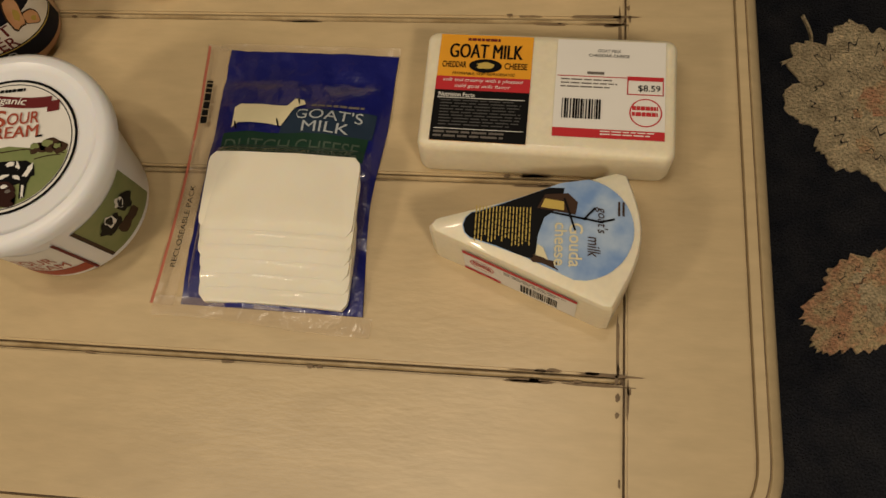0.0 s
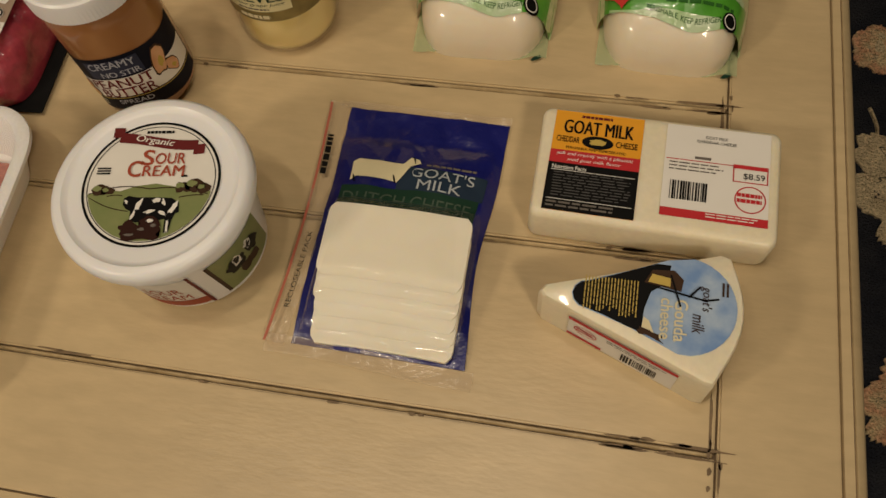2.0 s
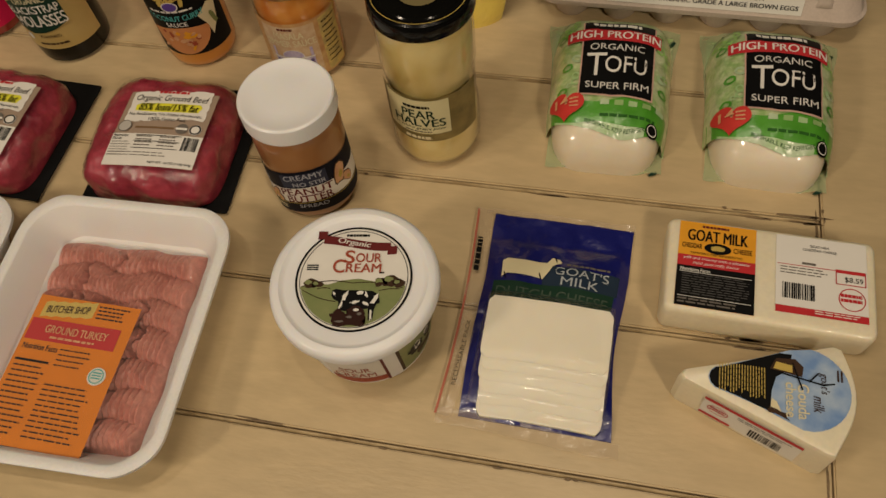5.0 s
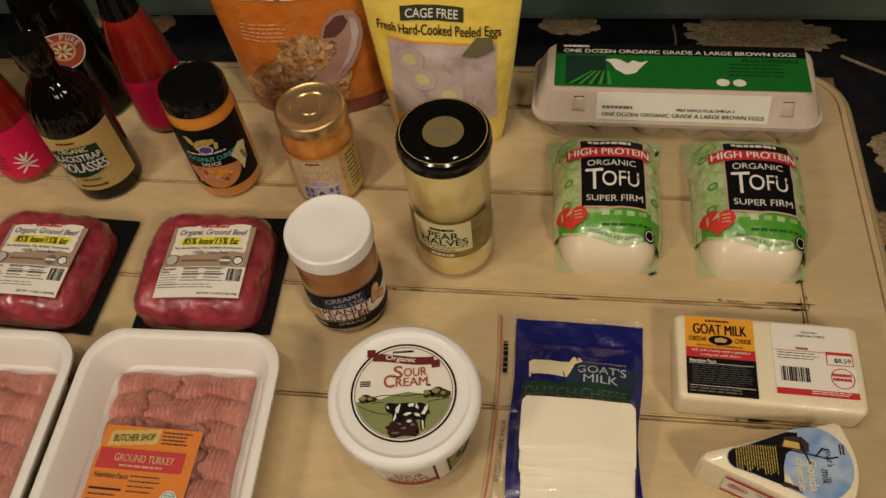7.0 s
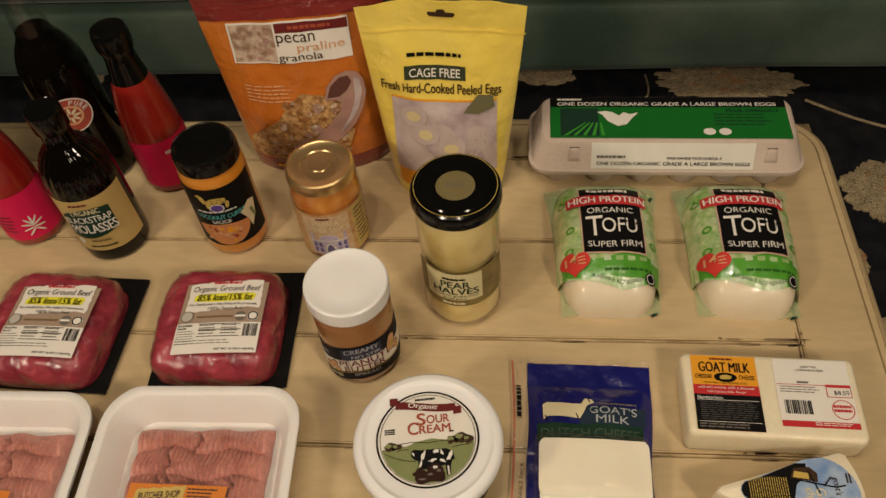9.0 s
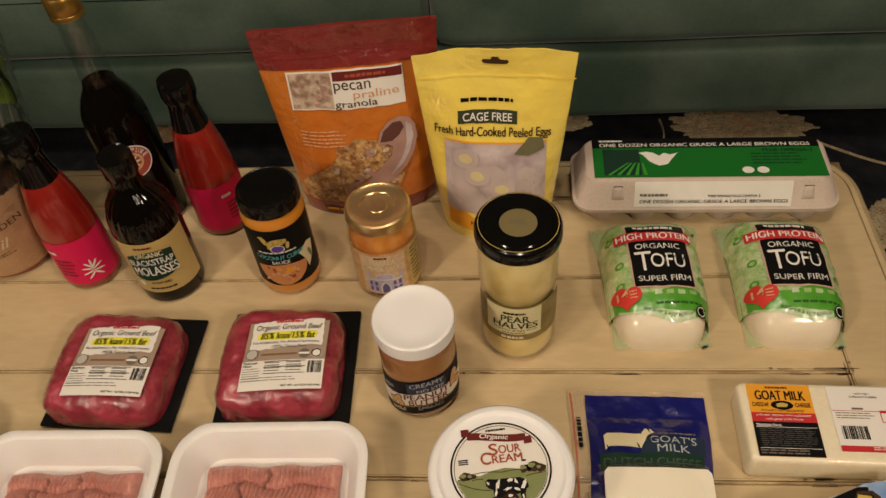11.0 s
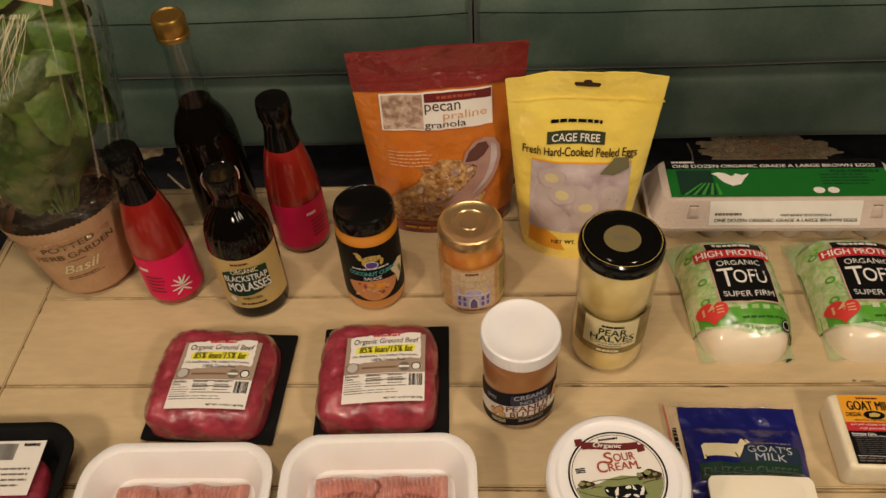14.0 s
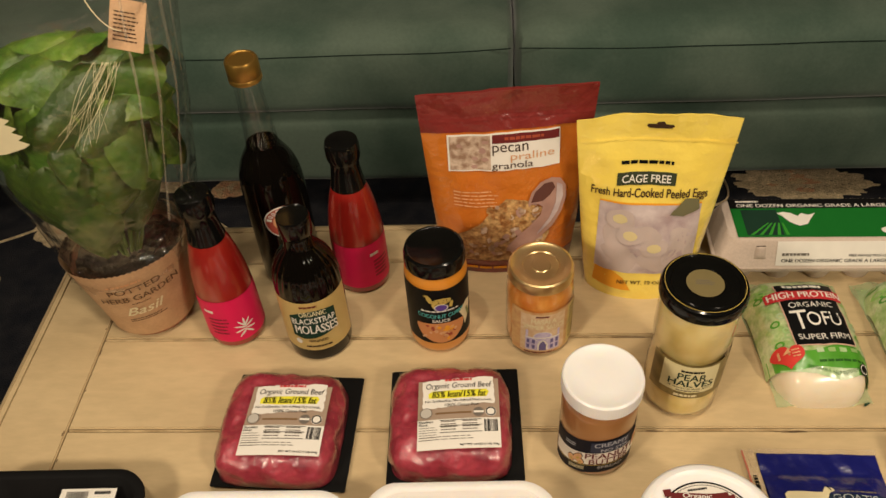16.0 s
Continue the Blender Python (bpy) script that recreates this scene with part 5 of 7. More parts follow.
def egg_pouch():
    t = empty("cooked_egg_pouch", at(0.1660, 0.5570, -5), "yellow stand-up pouch of peeled hard-cooked eggs", "pouch")
    H = 0.216
    f, half = pouch_shape(0.112, 0.160, H, 0.030, 0.09, 0.0036, 9, 0.007, 0.05)
    pouch_body("pouch_body", f, half, H, POUCH_YELLOW, t)
    f0 = f
    f = lambda u, v, h=0: f0(u + 0.002, 0.010 + v * 1.045, h)
    patch("seal_line", f, (-half(0.186), 0.172, half(0.186), 0.1735), POUCH_YELLOW, t, 0.0016, nu=26)
    slot = [(-0.012, 0.1905), (-0.0045, 0.191), (-0.003, 0.1935), (0.003, 0.1935), (0.0045, 0.191), (0.012, 0.1905), (0.0132, 0.1885), (0.011, 0.1865), (-0.011, 0.1865), (-0.0132, 0.1885)]
    poly("hang_slot", f, [(u, v - 0.002) for u, v in slot], BROWN_INK, t, 0.0010)
    bars(f, (-0.034, 0.1490, 0.021, 0.1535), 1, BLACK_INK, t, 0.0012, 0.75, 3)
    patch("name_panel", f, (-0.037, 0.1300, 0.022, 0.1425), ink("dark_olive_ink", (0.045, 0.055, 0.03)), t, 0.0012, nu=12, nv=2)
    letters("CAGE FREE", f, (-0.032, 0.1325, 0.017, 0.1400), WHITE_INK, t, 0.0018, 0.01)
    letters("Fresh Hard-Cooked Peeled Eggs", f, (-0.062, 0.1150, 0.056, 0.1270), BROWN_INK, t, 0.0014, 0.012)
    patch("egg_picture", f, (-0.052, 0.030, 0.052, 0.112), EGG_PRINT, t, 0.0008, nu=20, nv=14)
    patch("picture_edge", f, (-0.052, 0.1105, 0.052, 0.1125), ORANGE, t, 0.0012, nu=20)
    egg = ink("egg_white_print", (0.52, 0.43, 0.40))
    yolk = ink("egg_yolk_print", (0.66, 0.56, 0.30))
    rnd = random.Random(8)
    for k in range(16):
        poly("egg_print", f, oval(rnd.uniform(-0.040, 0.040), rnd.uniform(0.042, 0.098), 0.015, 0.011, 20, 0.15, k, rnd.uniform(0, 180)), egg if k % 3 else EGG_PRINT, t, 0.0011 + 0.00003 * k)
    for u, v in ((-0.018, 0.078), (0.008, 0.066), (-0.030, 0.095)):
        poly("egg_half_print", f, oval(u, v, 0.015, 0.0105, 22, 0.1, 3, 10), egg, t, 0.0023)
        poly("yolk_print", f, oval(u, v, 0.0075, 0.0052, 18, 0.1, 4), yolk, t, 0.0026)
    poly("garnish_print", f, [(0.020, 0.101), (0.034, 0.118), (0.048, 0.117), (0.050, 0.106), (0.034, 0.099)], ink("olive_shadow_print", (0.16, 0.15, 0.08)), t, 0.0026)
    letters("NET WT. 10 OZ", f, (-0.026, 0.0145, 0.022, 0.0195), BROWN_INK, t, 0.0014, 0.01)
    poly("corner_print", f, [(-0.052, 0.006), (-0.010, 0.004), (-0.020, 0.022), (-0.050, 0.040)], ORANGE, t, 0.0005)


egg_pouch()


# ---- egg carton ----
def loft(rings, n=8, close=True):
    """Rounded rectangles (half x, half y, z, corner radius) joined upwards."""
    bm = bmesh.new()
    rows = []
    for hx, hy, z, r in rings:
        rows.append([bm.verts.new((x, y, z)) for x, y, _, _ in outline(-hx, hx, -hy, hy, r, n)])
    for a, b in zip(rows, rows[1:]):
        for i in range(len(a)):
            j = (i + 1) % len(a)
            bm.faces.new((a[i], a[j], b[j], b[i]))
    if close:
        bm.faces.new(rows[0])
        bm.faces.new(rows[-1])
    return bm


def carton():
    t = empty("egg_carton", at(0.3945, 0.5975, -0.8) @ Matrix.Diagonal((0.97, 1.0, 1.0, 1.0)), "closed grey pulp carton for a dozen eggs with green label", "egg carton")
    bm = loft([(0.1455, 0.0480, 0.0245, 0.02), (0.1465, 0.0490, 0.0255, 0.021), (0.1465, 0.0490, 0.0285, 0.021), (0.1435, 0.0465, 0.0300, 0.02), (0.1345, 0.0350, 0.0560, 0.018), (0.1325, 0.0330, 0.0590, 0.017), (0.1285, 0.0290, 0.0602, 0.015)])
    for v in bm.verts:
        v.co += Vector((0, 0, 0.0012 * noise.noise(v.co * 30)))
    part("carton_lid", bm, PULP, t)
    cup = part("egg_cup", lathe([(0, 0.0), (0.0125, 0.0), (0.0155, 0.004), (0.0205, 0.0245), (0, 0.0245)], 24), PULP, t)
    cup.location = (-0.1125, -0.0245, 0)
    for i in range(6):
        for j in range(2):
            if i or j:
                ob = new("egg_cup", cup.data)
                ob.parent = t
                ob.location = (-0.1125 + 0.045 * i, -0.0245 + 0.049 * j, 0)
    part("tray_rim", loft([(0.1375, 0.0455, 0.0215, 0.02), (0.1455, 0.0480, 0.0225, 0.02), (0.1455, 0.0480, 0.0243, 0.02)]), PULP, t)
    top = flat(0.0604)
    patch("green_label", top, (-0.1240, -0.0320, 0.1270, 0.0290), ink("carton_green", (0.011, 0.145, 0.022)), t, 0.0004, nu=2)
    patch("black_band", top, (-0.1240, 0.0145, 0.1270, 0.0300), BLACK_INK, t, 0.0007, nu=2)
    letters("ONE DOZEN ORGANIC GRADE A LARGE BROWN EGGS", top, (-0.1160, 0.0160, 0.1170, 0.0212), WHITE_INK, t, 0.0011, 0.03)
    bars(top, (-0.1160, 0.0238, -0.0880, 0.0268), 1, WHITE_INK, t, 0.0011, 0.9, 3)
    patch("barn_print", top, (-0.1130, -0.0290, -0.0720, 0.0120), DEEP_GREEN, t, 0.0007, nu=2)
    for k in range(5):
        poly("field_row_print", top, [(-0.110 + 0.010 * k, -0.029), (-0.106 + 0.010 * k, -0.029), (-0.085 + 0.004 * k, -0.010), (-0.087 + 0.004 * k, -0.010)], GREEN_INK, t, 0.0010)
    wing = [(-0.073, 0.006), (-0.068, 0.002), (-0.062, -0.008), (-0.052, -0.015), (-0.042, -0.012), (-0.037, -0.004), (-0.029, 0.006), (-0.038, 0.003), (-0.045, 0.006), (-0.050, 0.001), (-0.057, 0.006), (-0.064, 0.008)]
    poly("white_emblem", top, wing, WHITE_INK, t, 0.0011)
    letters("PLUS OMEGA-3", top, (0.0640, 0.0065, 0.1180, 0.0115), DEEP_GREEN, t, 0.0011, 0.02)
    bars(top, (0.0500, -0.0160, 0.1150, 0.0040), 4, DEEP_GREEN, t, 0.0011, 0.3, 6)
    for u in (0.043, 0.059):
        poly("seal_print", top, oval(u, -0.0225, 0.0065, 0.0050, 22), WHITE_INK, t, 0.0011)
    s = lambda u, v, h=0: Vector((u, -0.0465 + 0.0115 * v / 0.0319 - h * 0.81, 0.0300 + 0.0260 * v / 0.0319 + h * 0.58))
    patch("front_label", s, (-0.0800, 0.0005, 0.0900, 0.0330), WHITE_INK, t, 0.0007, nu=2)
    letters("ONE DOZEN ORGANIC GRADE A LARGE BROWN EGGS", s, (-0.0740, 0.0050, 0.0860, 0.0095), BLACK_INK, t, 0.0012, 0.02)
    letters("FREE RANGE PLUS OMEGA-3", s, (0.0000, 0.0125, 0.0560, 0.0157), BLACK_INK, t, 0.0012, 0.01)
    bars(s, (-0.0740, 0.0135, -0.0420, 0.0172), 1, GREY_INK, t, 0.0012, 0.9, 4)
    for u in (-0.098, 0.107):
        part("latch_tab", grid(lambda a, b, u=u: s(u + 0.0062 * a * (1 - 0.15 * b), 0.018 + 0.0085 * b, 0.0022 * (1 - a ** 4) * (1 - b ** 4) + 0.0002), 10, 10, -1, 1, -1, 1), PULP, t)
        patch("latch_slot", s, (u - 0.0052, 0.0255, u + 0.0052, 0.0272), mat("pulp_slot_shadow", (0.10, 0.075, 0.055), 0.9), t, 0.0006, nu=1)


carton()


# ---- tofu ----
def tofu():
    t = empty("tofu_pack", at(0.3285, 0.4610, 1), "vacuum pack of white tofu in printed green film", "tofu pack", "tofu packs")
    TOFU = mat("white_tofu", (0.80, 0.71, 0.55), 0.4, (0.74, 0.64, 0.47), 40, 4, 0.8, bump=0.15, bump_scale=120, coat=0.6, sss=0.3)
    bm = pillow(0.0930, 0.1520, 0.0425, 5.0, 4.0, 2.0, 0.0012, 5, 72, 18, 0.15)
    for v in bm.verts:
        v.co.x *= 1 - 2.0 * max(0.0, -v.co.y - 0.03)
    part("tofu_block", bm, TOFU, t, "soft white tofu under clear film")
    f0 = pillow_surf(0.1020, 0.1580, 0.0445, 4.6, 3.6, 2.0, 0.0022, 5)

    def f(u, v, h=0):
        p = f0(u, v, h)
        crumple = 0.0010 * noise.noise(Vector((u * 130, v * 110, 2)))
        return Vector((p.x * (1 + 0.5 * max(0.0, v) - 1.8 * max(0.0, -v - 0.03)), p.y, max(p.z + crumple, 0.0015 + h)))
    low = lambda u: -0.0625 + 0.0170 * max(0.0, -u / 0.047) ** 2 + 0.0040 * max(0.0, u / 0.047) ** 2 - 0.0022 * math.sin(u * 110)
    uu = lambda a: 0.0505 * math.sin(a * math.pi / 2)
    pale = mat("pale_green_leaf_print", (0.30, 0.46, 0.16), 0.28, (0.54, 0.60, 0.34), 95, 5, 2.2, 0.12, 260, 0.5, 80, 0.004, coat=0.7)
    bm = grid(lambda a, b: f(uu(a), low(uu(a)) + (0.0785 - low(uu(a))) * math.sin(b * math.pi / 2)), 60, 44, -1, 1, 0, 1)
    part("printed_film", bm, pale, t, "shiny printed plastic film")
    patch("green_band", lambda u, v, h=0: f(u, low(u) * (1 - v) + v * (-0.0340 + 0.003 * math.sin(u * 90)), h), (-0.0495, 0.0, 0.0495, 1.0), GREEN_FILM, t, 0.0005, nu=30, nv=8)
    hem = mat("milky_green_hem", (0.52, 0.62, 0.42), 0.28, (0.36, 0.55, 0.24), 60, 4, 1.6, bump=0.5, bump_scale=90, bump_depth=0.004, coat=0.7)
    patch("film_hem", lambda u, v, h=0: f(u, low(u) - 0.0006 + v * (0.0055 + 0.004 * math.sin(u * 70 + 1)), h), (-0.0440, 0.0, 0.0300, 1.0), hem, t, 0.0009, nu=30, nv=3)
    for k in range(5):
        patch("leaf_border_print", f, (-0.008 + 0.0112 * k, -0.0392, -0.001 + 0.0112 * k, -0.0345), PALE_GREEN if k % 2 else hem, t, 0.0009, nu=2)
    rnd = random.Random(17)
    for k in range(26):
        u, v = (rnd.uniform(-0.045, -0.029), rnd.uniform(-0.030, 0.066)) if k < 16 else (rnd.uniform(0.036, 0.045), rnd.uniform(-0.03, 0.066))
        q = rnd.uniform(0.0024, 0.0046)
        ring("flower_print", f, u, v, q * 0.55, q, (LIME, GREEN_FILM, hem)[k % 3], t, 0.0012 + 0.00003 * k, n=12)
    patch("panel_border", f, (-0.0270, -0.0325, 0.0330, 0.0510), ink("pink_border", (0.66, 0.42, 0.33)), t, 0.0022, nu=18, nv=18)
    patch("black_panel", f, (-0.0258, -0.0312, 0.0318, 0.0510), BLACK_INK, t, 0.0025, nu=18, nv=18)
    bars(f, (-0.019, 0.0440, 0.023, 0.0485), 1, WHITE_INK, t, 0.0029, 0.9, 4)
    patch("red_ribbon", f, (-0.0390, 0.0270, 0.0375, 0.0395), RED_INK, t, 0.0030, nu=20, nv=4)
    letters("HIGH PROTEIN", f, (-0.0370, 0.0293, 0.0365, 0.0373), WHITE_INK, t, 0.0035, 0.01)
    letters("ORGANIC", f, (-0.0200, 0.0160, 0.0240, 0.0230), WHITE_INK, t, 0.0030)
    letters("T", f, (-0.0220, -0.0125, -0.0060, 0.0120), WHITE_INK, t, 0.0030)
    letters("OFU", f, (-0.0070, -0.0085, 0.0265, 0.0090), WHITE_INK, t, 0.0030)
    letters("SUPER FIRM", f, (-0.0215, -0.0250, 0.0290, -0.0180), WHITE_INK, t, 0.0030, 0.0, arc=-0.001)
    heart = []
    for i in range(30):
        a = 2 * math.pi * i / 30
        hx, hy = 16 * math.sin(a) ** 3, 13 * math.cos(a) - 5 * math.cos(2 * a) - 2 * math.cos(3 * a) - math.cos(4 * a)
        heart.append((-0.0350 + 0.00085 * hx + 0.0001 * hy, -0.0400 + 0.00085 * hy - 0.0002 * hx))
    poly("red_heart", f, heart, ink("heart_red", (0.60, 0.05, 0.04)), t, 0.0036)
    letters("14", f, (-0.0440, -0.0410, -0.0340, -0.0335), PEACH, t, 0.0050, 0.02)
    bars(f, (-0.0330, -0.0455, -0.0255, -0.0360), 3, PEACH, t, 0.0046, 0.4, 3)
    bars(f, (-0.0080, -0.0500, 0.0400, -0.0470), 1, ink("dark_leaf_ink", (0.03, 0.12, 0.02)), t, 0.0012, 0.8, 3)
    letters("PERISHABLE. KEEP REFRIGERATED", lambda u, v, h=0: f(u, low(u) + v, h), (-0.020, 0.0030, 0.0400, 0.0062), ink("print_green_dark", (0.02, 0.10, 0.015)), t, 0.0012)
    poly("seal_print", f, oval(0.0360, -0.0555, 0.0052, 0.0052, 20), BLACK_INK, t, 0.0024)
    ring("seal_print", f, 0.0360, -0.0555, 0.0034, 0.0040, WHITE_INK, t, 0.0028)
    def margin(u, v):
        w = 0.0470 + 0.0060 * min(1.0, max(0.0, (v + 0.04) / 0.08)) + 0.0055 * max(0.0, min(1.0, (v - 0.045) / 0.030))
        return Vector((u * w, v + 0.0012 * math.sin(u * 9) + (0.004 * (1 - u ** 4) if v > 0.07 else 0.0), 0.0022 + 0.0022 * noise.noise(Vector((u * 4, v * 60, 2))) + 0.0010 * noise.noise(Vector((u * 14, v * 160, 5)))))
    part("seal_margin", grid(margin, 40, 50, -1, 1, -0.074, 0.084), clear("green_tinted_film_edge", rough=0.12, bump=0.9, bump_scale=90, haze=0.45, haze_colour=(0.46, 0.58, 0.32)), t, "crimped pale green film edge")
    for x, y, tn in ((0.040, -0.074, 30), (0.052, 0.070, 60)):
        poly("film_corner", flat(0.0022), oval(x, y, 0.0045, 0.0016, 8, 0.5, 1, tn), DEEP_GREEN, t, 0.0008)
    return t


pack = tofu()
copy_thing(pack, at(0.4590, 0.4615, -1.5))


# ---- cheeses ----
def cheddar():
    t = empty("cheddar_block", at(0.4530, 0.2905, -1.6), "block of white goat milk cheddar with two labels", "cheese")
    bm = loft([(0.0685, 0.0355, 0.0, 0.005), (0.0708, 0.0378, 0.0022, 0.006), (0.0715, 0.0385, 0.006, 0.006), (0.0715, 0.0385, 0.0265, 0.006), (0.0708, 0.0378, 0.0298, 0.006), (0.0692, 0.0362, 0.0312, 0.005), (0.0660, 0.0330, 0.0315, 0.004)])
    for v in bm.verts:
        v.co += Vector((noise.noise(v.co * 45), noise.noise(v.co * 45 + Vector((5, 0, 0))), 0.0)) * 0.0011
    part("cheese", bm, CHEESE, t)
    s = flat(0.0316)
    patch("brand_label", s, (-0.0640, -0.0345, -0.0100, 0.0355), ORANGE, t, 0.0005, nu=2)
    patch("label_lower", s, (-0.0640, -0.0345, -0.0100, -0.0020), BLACK_INK, t, 0.0008, nu=2)
    patch("label_stripe", s, (-0.0640, -0.0020, -0.0100, 0.0070), RED_INK, t, 0.0008, nu=2)
    letters("GOAT MILK", s, (-0.0580, 0.0195, -0.0160, 0.0290), BLACK_INK, t, 0.0010, 0.02)
    bars(s, (-0.0480, 0.0310, -0.0280, 0.0330), 1, MAROON, t, 0.0010, 0.9, 4)
    letters("CHEDDAR", s, (-0.0615, 0.0128, -0.0475, 0.0170), BLACK_INK, t, 0.0010, 0.02)
    letters("CHEESE", s, (-0.0255, 0.0128, -0.0125, 0.0170), BLACK_INK, t, 0.0010, 0.02)
    poly("oval_print", s, oval(-0.0365, 0.0145, 0.0095, 0.0045, 24), BLACK_INK, t, 0.0010)
    poly("oval_detail_print", s, oval(-0.0365, 0.0145, 0.0050, 0.0022, 14, 0.5, 2), GOLD_INK, t, 0.0013)
    letters("PERISHABLE. KEEP REFRIGERATED", s, (-0.0550, 0.0082, -0.0190, 0.0100), BLACK_INK, t, 0.0010)
    letters("soft and creamy with a pleasant", s, (-0.0600, 0.0028, -0.0140, 0.0058), PAPER, t, 0.0012, 0, 0.2)
    letters("mild goat milk flavor", s, (-0.0530, -0.0010, -0.0210, 0.0018), PAPER, t, 0.0012, 0, 0.2)
    letters("Nutrition Facts", s, (-0.0615, -0.0065, -0.0410, -0.0038), PAPER, t, 0.0012, 0.02)
    bars(s, (-0.0600, -0.0260, -0.0130, -0.0085), 9, ink("dim_grey_ink", (0.09, 0.085, 0.08)), t, 0.0011, 0.35, 9)
    patch("print_rule", s, (-0.0620, -0.0272, -0.0120, -0.0268), PAPER, t, 0.0011, nu=1)
    patch("print_rule", s, (-0.0620, -0.0074, -0.0120, -0.0070), PAPER, t, 0.0011, nu=1)
    bars(s, (-0.0620, -0.0335, -0.0150, -0.0285), 2, GREY_INK, t, 0.0011, 0.5, 10)
    patch("price_label", s, (0.0040, -0.0280, 0.0650, 0.0350), PAPER, t, 0.0005, nu=2)
    patch("price_band", s, (0.0040, -0.0280, 0.0650, -0.0225), RED_INK, t, 0.0008, nu=2)
    letters("GOAT MILK", s, (0.0270, 0.0270, 0.0400, 0.0290), BLACK_INK, t, 0.0009)
    letters("CHEDDAR CHEESE", s, (0.0220, 0.0238, 0.0450, 0.0258), BLACK_INK, t, 0.0009)
    patch("price_rule", s, (0.0050, 0.0105, 0.0640, 0.0110), RED_INK, t, 0.0009, nu=1)
    for x0, x1, y0, y1 in ((0.0440, 0.0640, 0.0092, 0.0118), (0.0440, 0.0640, 0.0000, 0.0006), (0.0440, 0.0446, 0.0000, 0.0100), (0.0634, 0.0640, 0.0, 0.0100)):
        patch("price_box", s, (x0, y0, x1, y1), RED_INK, t, 0.0010, nu=1)
    letters("$8.59", s, (0.0500, 0.0020, 0.0622, 0.0065), BLACK_INK, t, 0.0010)
    bars(s, (0.0070, 0.0020, 0.0400, 0.0090), 3, GREY_INK, t, 0.0009, 0.35, 11)
    bars(s, (0.0215, 0.0120, 0.0310, 0.0140), 1, GREY_INK, t, 0.0009, 0.9, 4, False)
    barcode(s, (0.0085, -0.0165, 0.0300, -0.0040), t)
    ring("round_stamp", s, 0.0545, -0.0110, 0.0082, 0.0089, RED_INK, t, 0.0009)
    bars(s, (0.0470, -0.0145, 0.0620, -0.0070), 2, RED_INK, t, 0.0010, 0.65, 3)
    bars(s, (0.0300, -0.0270, 0.0640, -0.0235), 2, PAPER, t, 0.0011, 0.4, 12)


cheddar()


